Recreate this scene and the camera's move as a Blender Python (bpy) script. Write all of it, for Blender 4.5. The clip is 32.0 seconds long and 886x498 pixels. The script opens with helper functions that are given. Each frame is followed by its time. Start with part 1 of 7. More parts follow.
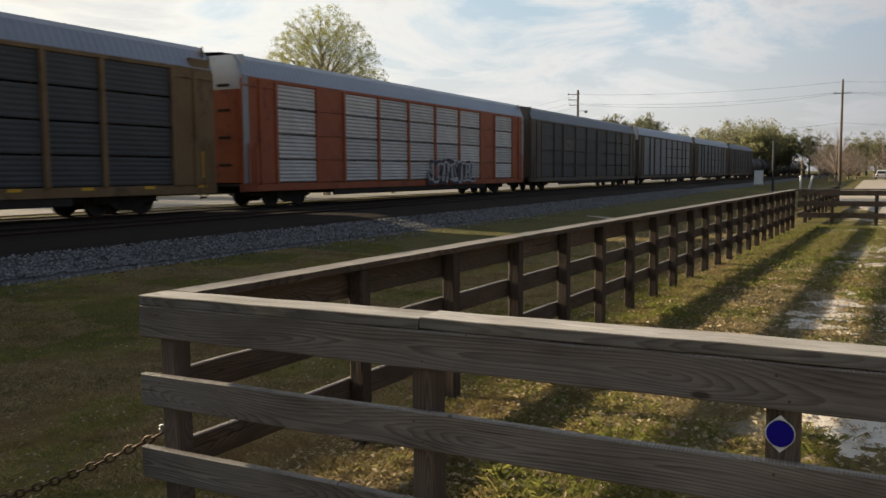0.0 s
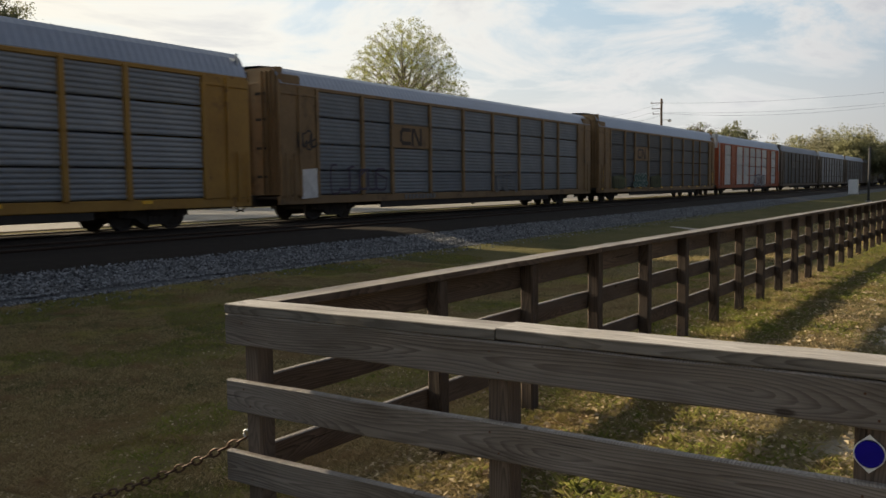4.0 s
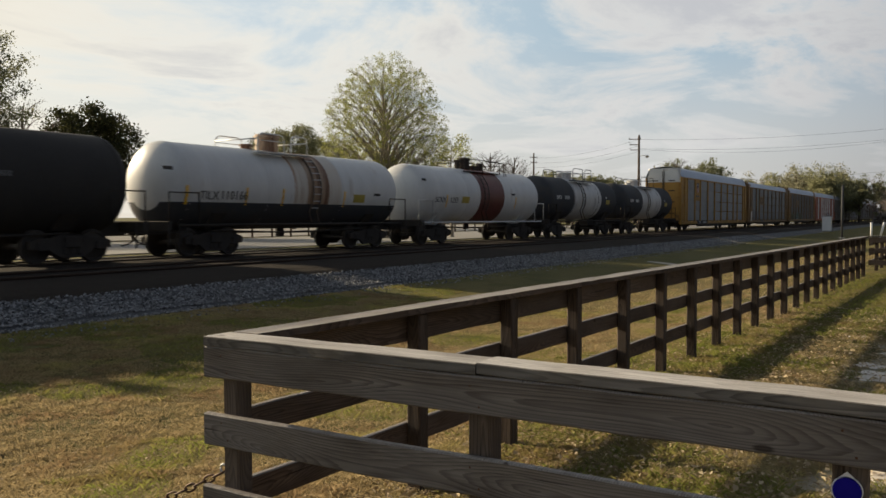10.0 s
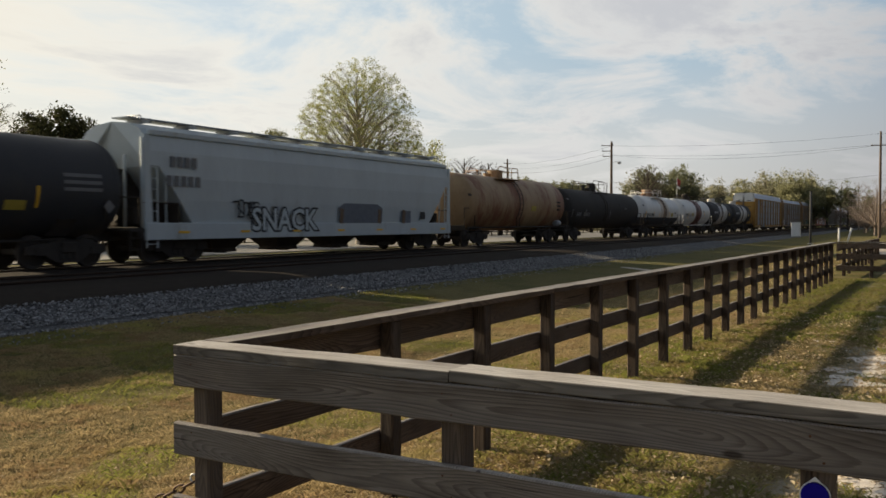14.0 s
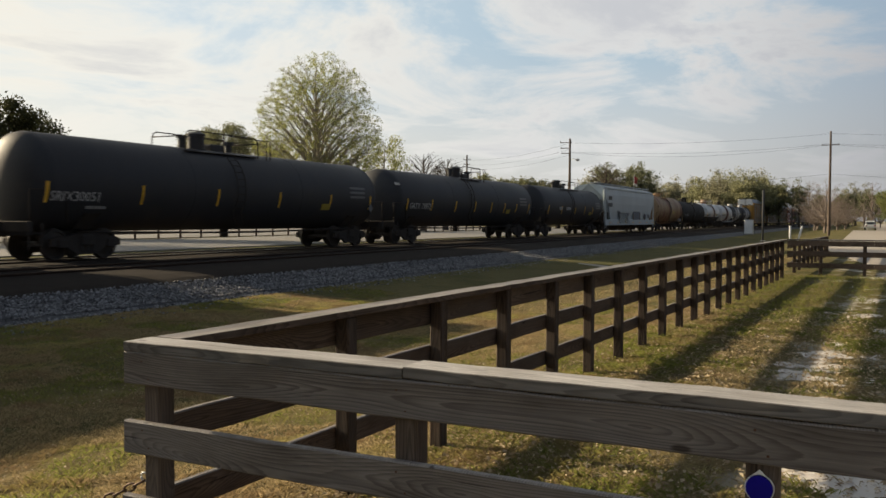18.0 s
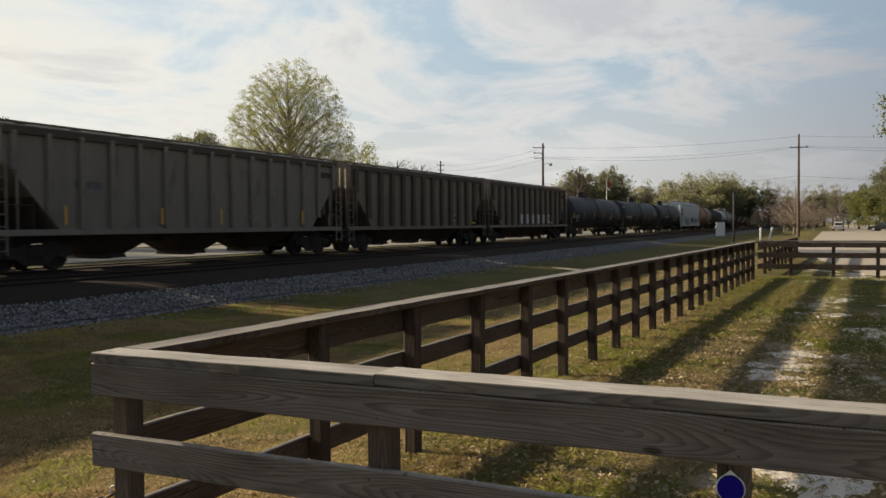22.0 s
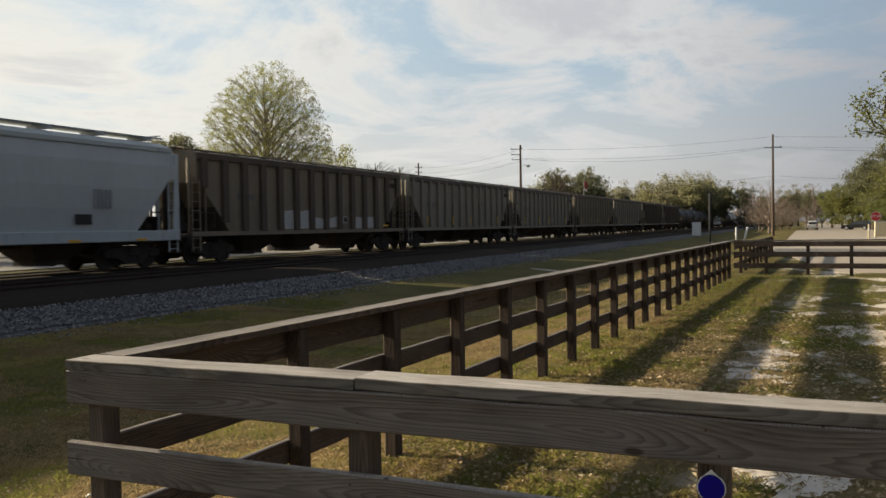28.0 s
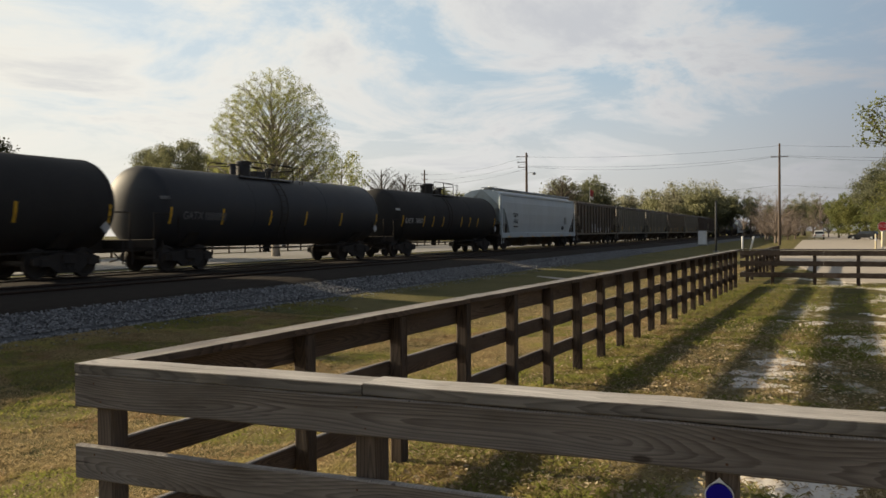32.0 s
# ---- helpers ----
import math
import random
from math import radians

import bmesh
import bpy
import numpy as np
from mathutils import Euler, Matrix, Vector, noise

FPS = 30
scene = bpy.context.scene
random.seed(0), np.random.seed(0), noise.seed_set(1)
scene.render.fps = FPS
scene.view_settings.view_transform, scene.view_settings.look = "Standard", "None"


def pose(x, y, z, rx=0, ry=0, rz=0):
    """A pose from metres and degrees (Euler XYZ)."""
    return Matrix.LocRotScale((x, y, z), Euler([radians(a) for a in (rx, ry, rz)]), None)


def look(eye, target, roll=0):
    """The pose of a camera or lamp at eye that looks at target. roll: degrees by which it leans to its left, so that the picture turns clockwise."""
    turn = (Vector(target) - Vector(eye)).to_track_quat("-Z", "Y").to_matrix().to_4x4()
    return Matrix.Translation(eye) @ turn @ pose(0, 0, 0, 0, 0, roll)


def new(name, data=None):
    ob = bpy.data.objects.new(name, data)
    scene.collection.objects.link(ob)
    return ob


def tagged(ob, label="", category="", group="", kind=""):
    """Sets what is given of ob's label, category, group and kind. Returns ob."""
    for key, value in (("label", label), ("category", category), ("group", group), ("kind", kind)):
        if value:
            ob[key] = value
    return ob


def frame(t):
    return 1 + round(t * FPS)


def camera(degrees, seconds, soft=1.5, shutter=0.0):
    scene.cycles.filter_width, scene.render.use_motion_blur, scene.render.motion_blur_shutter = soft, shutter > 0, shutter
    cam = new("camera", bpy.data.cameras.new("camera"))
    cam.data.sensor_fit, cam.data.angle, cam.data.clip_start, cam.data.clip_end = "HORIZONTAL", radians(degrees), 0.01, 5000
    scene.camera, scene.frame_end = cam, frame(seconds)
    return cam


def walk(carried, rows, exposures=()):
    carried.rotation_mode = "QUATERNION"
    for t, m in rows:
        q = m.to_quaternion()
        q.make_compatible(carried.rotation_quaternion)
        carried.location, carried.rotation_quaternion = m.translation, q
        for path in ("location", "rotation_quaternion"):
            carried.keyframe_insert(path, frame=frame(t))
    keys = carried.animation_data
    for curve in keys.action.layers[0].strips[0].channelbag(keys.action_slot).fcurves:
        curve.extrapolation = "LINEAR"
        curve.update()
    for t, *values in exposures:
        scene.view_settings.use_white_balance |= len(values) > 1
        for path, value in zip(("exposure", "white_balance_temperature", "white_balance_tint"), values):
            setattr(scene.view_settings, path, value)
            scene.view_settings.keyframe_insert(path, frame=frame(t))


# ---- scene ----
# The camera stands by a fence corner and pans by hand; x is square to the railway, y runs along it.
LENS = 56.0
cam = camera(LENS, 32.0, soft=1.55, shutter=0.25)
PATH = [
    (0, -0.030, 0.010, 1.636, 84.79, 0.40, 27.28),
    (0.5, -0.030, -0.002, 1.642, 84.94, -0.19, 28.92),
    (1, -0.017, -0.007, 1.640, 85.23, -0.21, 30.49),
    (1.5, -0.012, -0.004, 1.641, 85.49, -0.12, 31.08),
    (2, -0.009, -0.006, 1.641, 86.09, -0.03, 32.12),
    (2.5, -0.005, -0.004, 1.639, 85.88, 0.26, 32.40),
    (3, -0.003, -0.006, 1.642, 85.80, 0.44, 32.54),
    (3.5, -0.009, -0.003, 1.641, 85.56, 0.56, 32.68),
    (5.5, -0.002, -0.003, 1.640, 85.68, 0.87, 32.96),
    (6, -0.004, -0.003, 1.643, 85.84, 0.83, 32.91),
    (6.5, 0.001, -0.002, 1.646, 85.99, 0.83, 32.97),
    (7, -0.000, -0.005, 1.643, 86.14, 0.80, 32.84),
    (7.5, -0.007, -0.009, 1.642, 86.18, 0.66, 32.58),
    (8, -0.013, -0.002, 1.641, 86.35, 0.59, 32.45),
    (8.5, -0.011, -0.013, 1.643, 86.68, 0.33, 32.17),
    (9, -0.007, -0.013, 1.646, 87.07, 0.34, 31.95),
    (9.5, -0.011, -0.015, 1.646, 87.53, 0.24, 31.63),
    (10, -0.011, -0.018, 1.647, 87.81, 0.05, 31.35),
    (10.5, -0.005, -0.017, 1.647, 87.86, 0.03, 31.05),
    (11, -0.015, -0.009, 1.648, 87.74, 0.05, 31.01),
    (11.5, -0.014, -0.011, 1.647, 87.72, 0.10, 31.06),
    (12, -0.012, -0.013, 1.646, 87.91, 0.02, 30.80),
    (12.5, -0.011, -0.019, 1.646, 88.04, -0.07, 30.23),
    (13, -0.013, -0.014, 1.647, 88.14, -0.01, 29.94),
    (13.5, -0.011, -0.011, 1.650, 88.15, 0.03, 29.69),
    (15.5, -0.002, -0.011, 1.661, 88.41, 0.28, 29.07),
    (16, -0.008, -0.009, 1.654, 87.58, 0.15, 27.99),
    (16.5, -0.005, 0.001, 1.650, 87.33, -0.17, 27.55),
    (17, 0.000, 0.003, 1.651, 86.95, -0.25, 26.97),
    (17.5, 0.007, -0.003, 1.654, 87.71, -0.40, 27.03),
    (18, 0.010, -0.006, 1.657, 87.91, -0.28, 26.78),
    (18.5, 0.015, -0.006, 1.656, 88.35, -0.23, 26.27),
    (19, 0.018, -0.012, 1.661, 88.38, -0.07, 25.88),
    (19.5, 0.013, -0.007, 1.657, 88.58, 0.11, 25.65),
    (20, 0.013, -0.006, 1.655, 88.58, -0.02, 25.36),
    (20.5, 0.019, -0.004, 1.658, 88.48, 0.03, 25.41),
    (21, 0.027, 0.002, 1.659, 88.46, 0.14, 25.18),
    (21.5, 0.028, 0.003, 1.657, 88.34, 0.32, 24.94),
    (22, 0.020, 0.011, 1.655, 88.31, 0.41, 25.03),
    (22.5, 0.014, 0.017, 1.654, 88.20, 0.39, 25.06),
    (23, 0.008, 0.015, 1.653, 88.11, 0.31, 24.79),
    (23.5, 0.004, 0.019, 1.656, 88.16, 0.19, 24.87),
    (24, 0.008, 0.019, 1.655, 88.19, 0.33, 24.94),
    (24.5, 0.015, 0.015, 1.654, 88.24, 0.50, 24.73),
    (25, 0.003, 0.015, 1.652, 88.23, 0.52, 24.38),
    (25.5, -0.000, 0.014, 1.656, 88.23, 0.38, 24.03),
    (27.5, 0.014, 0.018, 1.657, 88.25, 0.65, 23.71),
    (28, 0.012, 0.020, 1.657, 88.43, 0.85, 23.54),
    (28.5, 0.007, 0.021, 1.658, 88.65, 0.73, 23.45),
    (29, 0.007, 0.020, 1.658, 88.71, 0.70, 23.38),
    (29.5, 0.011, 0.013, 1.659, 88.94, 0.64, 23.43),
    (30, 0.001, 0.013, 1.657, 88.99, 0.75, 23.68),
    (30.5, -0.004, 0.014, 1.656, 88.89, 0.49, 23.74),
    (31, -0.002, 0.010, 1.658, 88.84, 0.39, 23.68),
    (31.5, 0.004, 0.011, 1.658, 88.84, 0.49, 23.97),
    (32, 0.005, 0.006, 1.655, 88.92, 0.47, 23.92),
]
walk(cam, [(t, pose(x, y, z, rx, ry, rz)) for t, x, y, z, rx, ry, rz in PATH], exposures=[(0, 0.79), (3, 0.73), (5.5, 0.83), (6, 0.82), (7, 0.47), (8, 0.55), (10, 0.57), (12, 0.67), (13, 0.60), (17, 0.65), (24, 0.60), (32, 0.62)])

# ---- light: a low sun behind the train, broken cloud ----
SUN_FROM = Vector((-0.9510, 0.010, 0.309)).normalized()
sun = new("sun", bpy.data.lights.new("sun", "SUN"))
sun.data.energy, sun.data.angle, sun.data.color = 5.0, radians(0.8), (1.0, 0.82, 0.56)
sun.matrix_world = look(SUN_FROM * 60, (0, 0, 0))

world = bpy.data.worlds.new("sky")
scene.world = world
world.use_nodes = True
wt = world.node_tree
wn, wl = wt.nodes, wt.links
wn.clear()
sky = wn.new("ShaderNodeTexSky")
sky.sky_type, sky.sun_disc = "NISHITA", False
sky.sun_elevation, sky.sun_rotation = math.asin(SUN_FROM.z), math.atan2(SUN_FROM.x, SUN_FROM.y)
sky.air_density, sky.dust_density, sky.ozone_density = 1.0, 1.6, 1.2
coord = wn.new("ShaderNodeTexCoord")
split = wn.new("ShaderNodeSeparateXYZ")
wl.new(coord.outputs["Generated"], split.inputs[0])


def wmath(op, a, b, clamp=False):
    n = wn.new("ShaderNodeMath")
    n.operation, n.use_clamp = op, clamp
    for i, v in enumerate((a, b)):
        if v is None:
            continue
        if isinstance(v, (int, float)):
            n.inputs[i].default_value = v
        else:
            wl.new(v, n.inputs[i])
    return n.outputs[0]


up = wmath("ADD", wmath("MAXIMUM", split.outputs["Z"], 0.0), 0.12)
plane = wn.new("ShaderNodeCombineXYZ")
wl.new(wmath("DIVIDE", split.outputs["X"], up), plane.inputs[0])
wl.new(wmath("DIVIDE", split.outputs["Y"], up), plane.inputs[1])


def cloud_noise(scale, detail, rough, offset, warp):
    m = wn.new("ShaderNodeMapping")
    m.inputs["Location"].default_value = offset
    m.inputs["Scale"].default_value = (scale, scale * 0.75, 1)
    m.inputs["Rotation"].default_value = (0, 0, 0.5)
    wl.new(plane.outputs[0], m.inputs[0])
    n = wn.new("ShaderNodeTexNoise")
    n.inputs["Scale"].default_value, n.inputs["Detail"].default_value = 1.0, detail
    n.inputs["Roughness"].default_value, n.inputs["Distortion"].default_value = rough, warp
    wl.new(m.outputs[0], n.inputs["Vector"])
    return n.outputs["Fac"]


def wramp(fac, stops):
    r = wn.new("ShaderNodeValToRGB")
    r.color_ramp.interpolation = "EASE"
    for i, (p, c) in enumerate(stops):
        e = r.color_ramp.elements[i] if i < 2 else r.color_ramp.elements.new(p)
        e.position, e.color = p, (*c, 1)
    wl.new(fac, r.inputs[0])
    return r.outputs[0]


big = cloud_noise(1.15, 12, 0.62, (3.1, 1.7, 0), 0.5)
thin = cloud_noise(0.42, 4, 0.5, (7.3, 2.2, 0), 0.3)
body = wmath("ADD", wmath("MULTIPLY", big, 0.66), wmath("MULTIPLY", thin, 0.34))
cover = wramp(body, [(0.465, (0, 0, 0)), (0.565, (1, 1, 1))])
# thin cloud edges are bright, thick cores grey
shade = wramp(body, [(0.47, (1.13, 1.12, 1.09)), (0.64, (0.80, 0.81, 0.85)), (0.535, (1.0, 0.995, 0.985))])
# thin cloud glows towards the sun and greys away from it
dot = wn.new("ShaderNodeVectorMath")
dot.operation = "DOT_PRODUCT"
wl.new(coord.outputs["Generated"], dot.inputs[0])
dot.inputs[1].default_value = SUN_FROM
side = wmath("ADD", wmath("MULTIPLY", dot.outputs["Value"], 0.5), 0.5)
cloud = wramp(side, [(0.0, (0.115, 0.125, 0.155)), (1.0, (0.98, 0.91, 0.76)), (0.42, (0.345, 0.355, 0.395)), (0.30, (0.255, 0.265, 0.305)), (0.66, (0.735, 0.735, 0.73)), (0.86, (0.90, 0.88, 0.815))])
clear = wramp(side, [(0.0, (0.06, 0.09, 0.15)), (1.0, (0.92, 0.86, 0.70)), (0.42, (0.31, 0.365, 0.455)), (0.30, (0.17, 0.21, 0.28)), (0.66, (0.43, 0.57, 0.675)), (0.86, (0.66, 0.75, 0.80))])


def wmix(mode, fac, x, y):
    n = wn.new("ShaderNodeMixRGB")
    n.blend_type = mode
    for i, v in enumerate((fac, x, y)):
        if isinstance(v, float):
            n.inputs[i].default_value = v
        elif isinstance(v, tuple):
            n.inputs[i].default_value = v
        else:
            wl.new(v, n.inputs[i])
    return n.outputs[0]


low = wramp(split.outputs["Z"], [(0.05, (0.95, 0.95, 0.95)), (0.23, (0, 0, 0))])
clear = wmix("MIX", low, clear, wmix("MULTIPLY", 1.0, cloud, (0.93, 0.92, 0.92, 1)))
hazy = wmix("MIX", 0.80, sky.outputs[0], wmix("MULTIPLY", 1.0, clear, (9.4, 9.4, 9.4, 1)))
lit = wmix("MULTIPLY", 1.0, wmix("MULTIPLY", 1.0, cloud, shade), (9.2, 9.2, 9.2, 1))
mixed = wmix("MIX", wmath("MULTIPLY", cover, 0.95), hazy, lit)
# the sky deepens towards the zenith
zen = wramp(split.outputs["Z"], [(0.30, (1, 1, 1)), (0.95, (0.22, 0.24, 0.29))])
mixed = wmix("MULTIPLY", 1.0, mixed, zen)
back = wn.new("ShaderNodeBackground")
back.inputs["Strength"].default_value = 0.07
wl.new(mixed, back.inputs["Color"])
out = wn.new("ShaderNodeOutputWorld")
wl.new(back.outputs[0], out.inputs["Surface"])


# ---- materials ----
def material(name, a, b=None, rough=0.7, metal=0.0, scale=3.0, fine=40.0, bump=0.15, bump_scale=60.0, stretch=(1, 1, 1),
             c=None, c_scale=1.2, c_low=0.55, c_high=0.66, vary=0.0, spec=0.4, coords="Object"):
    """Base colour a to b by coarse and fine noise, stains of colour c, fine relief."""
    m = bpy.data.materials.new(name)
    m.use_nodes = True
    nt = m.node_tree
    n, l = nt.nodes, nt.links
    bsdf = n["Principled BSDF"]
    bsdf.inputs["Roughness"].default_value, bsdf.inputs["Metallic"].default_value = rough, metal
    bsdf.inputs["Specular IOR Level"].default_value = spec
    tc, mp = n.new("ShaderNodeTexCoord"), n.new("ShaderNodeMapping")
    mp.inputs["Scale"].default_value = stretch
    l.new(tc.outputs[coords], mp.inputs[0])

    def tex(s, detail=5, rough_=0.6, seed=0.0):
        t = n.new("ShaderNodeTexNoise")
        t.inputs["Scale"].default_value, t.inputs["Detail"].default_value = s, detail
        t.inputs["Roughness"].default_value = rough_
        if seed:
            add = n.new("ShaderNodeVectorMath")
            add.inputs[1].default_value = (seed, seed * 0.7, seed * 1.3)
            l.new(mp.outputs[0], add.inputs[0])
            l.new(add.outputs[0], t.inputs["Vector"])
        else:
            l.new(mp.outputs[0], t.inputs["Vector"])
        return t.outputs["Fac"]

    def mix(fac, x, y, mode="MIX"):
        k = n.new("ShaderNodeMixRGB")
        k.blend_type = mode
        for i, v in enumerate((fac, x, y)):
            if isinstance(v, (int, float)):
                k.inputs[i].default_value = v
            elif isinstance(v, tuple):
                k.inputs[i].default_value = (*v[:3], 1)
            else:
                l.new(v, k.inputs[i])
        return k.outputs[0]

    def ramp(fac, lo, hi):
        r = n.new("ShaderNodeValToRGB")
        r.color_ramp.elements[0].position, r.color_ramp.elements[1].position = lo, hi
        l.new(fac, r.inputs[0])
        return r.outputs[0]

    b = b or tuple(v * 0.75 for v in a)
    col = mix(ramp(tex(scale), 0.35, 0.68), a, b)
    col = mix(0.35, col, mix(ramp(tex(fine, 3), 0.3, 0.7), a, b))
    if c:
        col = mix(ramp(tex(c_scale, 6, 0.65, 5.3), c_low, c_high), col, c)
    if vary:
        info, h = n.new("ShaderNodeObjectInfo"), n.new("ShaderNodeHueSaturation")
        mr = n.new("ShaderNodeMapRange")
        mr.inputs["To Min"].default_value, mr.inputs["To Max"].default_value = 1 - vary, 1 + vary
        l.new(info.outputs["Random"], mr.inputs[0])
        l.new(mr.outputs[0], h.inputs["Value"])
        l.new(col, h.inputs["Color"])
        col = h.outputs[0]
    l.new(col, bsdf.inputs["Base Color"])
    if bump:
        bp = n.new("ShaderNodeBump")
        bp.inputs["Strength"].default_value, bp.inputs["Distance"].default_value = bump, 0.02
        l.new(tex(bump_scale, 4), bp.inputs["Height"])
        l.new(bp.outputs[0], bsdf.inputs["Normal"])
    return m


def wood_material(name, dark, light, streak, along=1, grey=0.5, rough=0.82, spec=0.25):
    """Weathered flat-sawn board: growth rings cut at a slant into arched figure, fibres, cracks and knots. along: the axis of the grain."""
    m = bpy.data.materials.new(name)
    m.use_nodes = True
    n, l = m.node_tree.nodes, m.node_tree.links
    bsdf = n["Principled BSDF"]
    bsdf.inputs["Roughness"].default_value, bsdf.inputs["Specular IOR Level"].default_value = rough, spec
    tc, info, xyz = n.new("ShaderNodeTexCoord"), n.new("ShaderNodeObjectInfo"), n.new("ShaderNodeSeparateXYZ")
    l.new(tc.outputs["Object"], xyz.inputs[0])
    axes = [xyz.outputs[k] for k in range(3)]
    grain = axes.pop(along)

    def calc(op, x, y=0.0):
        q = n.new("ShaderNodeMath")
        q.operation = op
        for i, v in enumerate((x, y)):
            if isinstance(v, (int, float)):
                q.inputs[i].default_value = v
            else:
                l.new(v, q.inputs[i])
        return q.outputs[0]

    def ramp(fac, *stops):
        r = n.new("ShaderNodeValToRGB")
        for i, (p, c) in enumerate(stops):
            e = r.color_ramp.elements[i] if i < 2 else r.color_ramp.elements.new(p)
            e.position, e.color = p, (*c, 1)
        l.new(fac, r.inputs[0])
        return r.outputs[0]

    def stretched(across, length, detail=5, lift=0.0):
        mp, t = n.new("ShaderNodeMapping"), n.new("ShaderNodeTexNoise")
        k = [across] * 3
        k[along] = length
        mp.inputs["Scale"].default_value = k
        add = n.new("ShaderNodeVectorMath")
        l.new(tc.outputs["Object"], mp.inputs[0])
        l.new(mp.outputs[0], add.inputs[0])
        off = n.new("ShaderNodeVectorMath")
        off.operation = "SCALE"
        off.inputs[0].default_value = (13.0 + lift, 29.0, 17.0 - lift)
        l.new(info.outputs["Random"], off.inputs["Scale"])
        l.new(off.outputs[0], add.inputs[1])
        l.new(add.outputs[0], t.inputs["Vector"])
        t.inputs["Scale"].default_value, t.inputs["Detail"].default_value = 1.0, detail
        return t.outputs["Fac"]

    def drift(seed, rate, size):
        t = n.new("ShaderNodeTexNoise")
        t.noise_dimensions = "1D"
        t.inputs["Scale"].default_value, t.inputs["Detail"].default_value = 1.0, 1.0
        l.new(calc("ADD", calc("MULTIPLY", grain, rate), calc("ADD", calc("MULTIPLY", info.outputs["Random"], 61.0), seed)), t.inputs["W"])
        return calc("MULTIPLY", calc("SUBTRACT", t.outputs["Fac"], 0.5), size)

    # distance from the wandering heart of the log
    u = calc("ADD", axes[0], drift(3.0, 0.55, 0.34))
    v = calc("ADD", axes[1], drift(41.0, 0.5, 0.30))
    heart = calc("SQRT", calc("ADD", calc("MULTIPLY", u, u), calc("MULTIPLY", v, v)))
    wobble = calc("MULTIPLY", stretched(20.0, 0.8, 3, 5.0), 0.030)
    ring = calc("FRACT", calc("MULTIPLY", calc("ADD", heart, wobble), 96.0))
    dark = tuple(0.72 * p + 0.28 * q for p, q in zip(dark, light))
    mid = tuple((p + 3 * q) / 4 for p, q in zip(dark, light))
    col = ramp(ring, (0.0, light), (1.0, light), (0.45, mid), (0.80, dark), (0.93, dark))

    def mix(mode, fac, x, y):
        q = n.new("ShaderNodeMixRGB")
        q.blend_type = mode
        for i, w_ in enumerate((fac, x, y)):
            if isinstance(w_, (int, float)):
                q.inputs[i].default_value = w_
            elif isinstance(w_, tuple):
                q.inputs[i].default_value = (*w_, 1)
            else:
                l.new(w_, q.inputs[i])
        return q.outputs[0]

    fib = stretched(120.0, 3.5, 4)
    col = mix("MULTIPLY", 0.7, col, ramp(fib, (0.32, (0.55, 0.54, 0.53)), (0.66, (1.08, 1.08, 1.08))))
    blot = stretched(9.0, 1.6, 5, 2.0)
    col = mix("MIX", mix("MULTIPLY", 1.0, ramp(blot, (0.40, (0, 0, 0)), (0.68, (1, 1, 1))), (grey, grey, grey)), col, streak)
    # grime in patches and long drying cracks
    col = mix("MULTIPLY", 0.8, col, ramp(stretched(5.0, 2.2, 6, 9.0), (0.34, (0.58, 0.55, 0.52)), (0.56, (1, 1, 1))))
    crack = ramp(stretched(46.0, 0.9, 3, 15.0), (0.285, (0.25, 0.23, 0.22)), (0.315, (1, 1, 1)))
    col = mix("MULTIPLY", 0.9, col, crack)
    kn, km, ks = n.new("ShaderNodeTexVoronoi"), n.new("ShaderNodeMapping"), n.new("ShaderNodeVectorMath")
    s3 = [6.0, 6.0, 6.0]
    s3[along] = 2.2
    km.inputs["Scale"].default_value = s3
    l.new(tc.outputs["Object"], km.inputs[0])
    l.new(km.outputs[0], ks.inputs[0])
    kr = n.new("ShaderNodeVectorMath")
    kr.operation = "SCALE"
    kr.inputs[0].default_value = (7.0, 11.0, 5.0)
    l.new(info.outputs["Random"], kr.inputs["Scale"])
    l.new(kr.outputs[0], ks.inputs[1])
    l.new(ks.outputs[0], kn.inputs["Vector"])
    kn.inputs["Scale"].default_value = 1.0
    col = mix("MULTIPLY", 0.9, col, ramp(kn.outputs["Distance"], (0.05, (0.25, 0.21, 0.18)), (0.085, (1, 1, 1))))
    hue = n.new("ShaderNodeHueSaturation")
    mr = n.new("ShaderNodeMapRange")
    mr.inputs["To Min"].default_value, mr.inputs["To Max"].default_value = 0.85, 1.12
    l.new(info.outputs["Random"], mr.inputs[0])
    l.new(mr.outputs[0], hue.inputs["Value"])
    l.new(col, hue.inputs["Color"])
    l.new(hue.outputs[0], bsdf.inputs["Base Color"])
    bp = n.new("ShaderNodeBump")
    bp.inputs["Strength"].default_value, bp.inputs["Distance"].default_value = 0.55, 0.004
    l.new(mix("MULTIPLY", 1.0, mix("ADD", 0.5, fib, ring), crack), bp.inputs["Height"])
    l.new(bp.outputs[0], bsdf.inputs["Normal"])
    return m


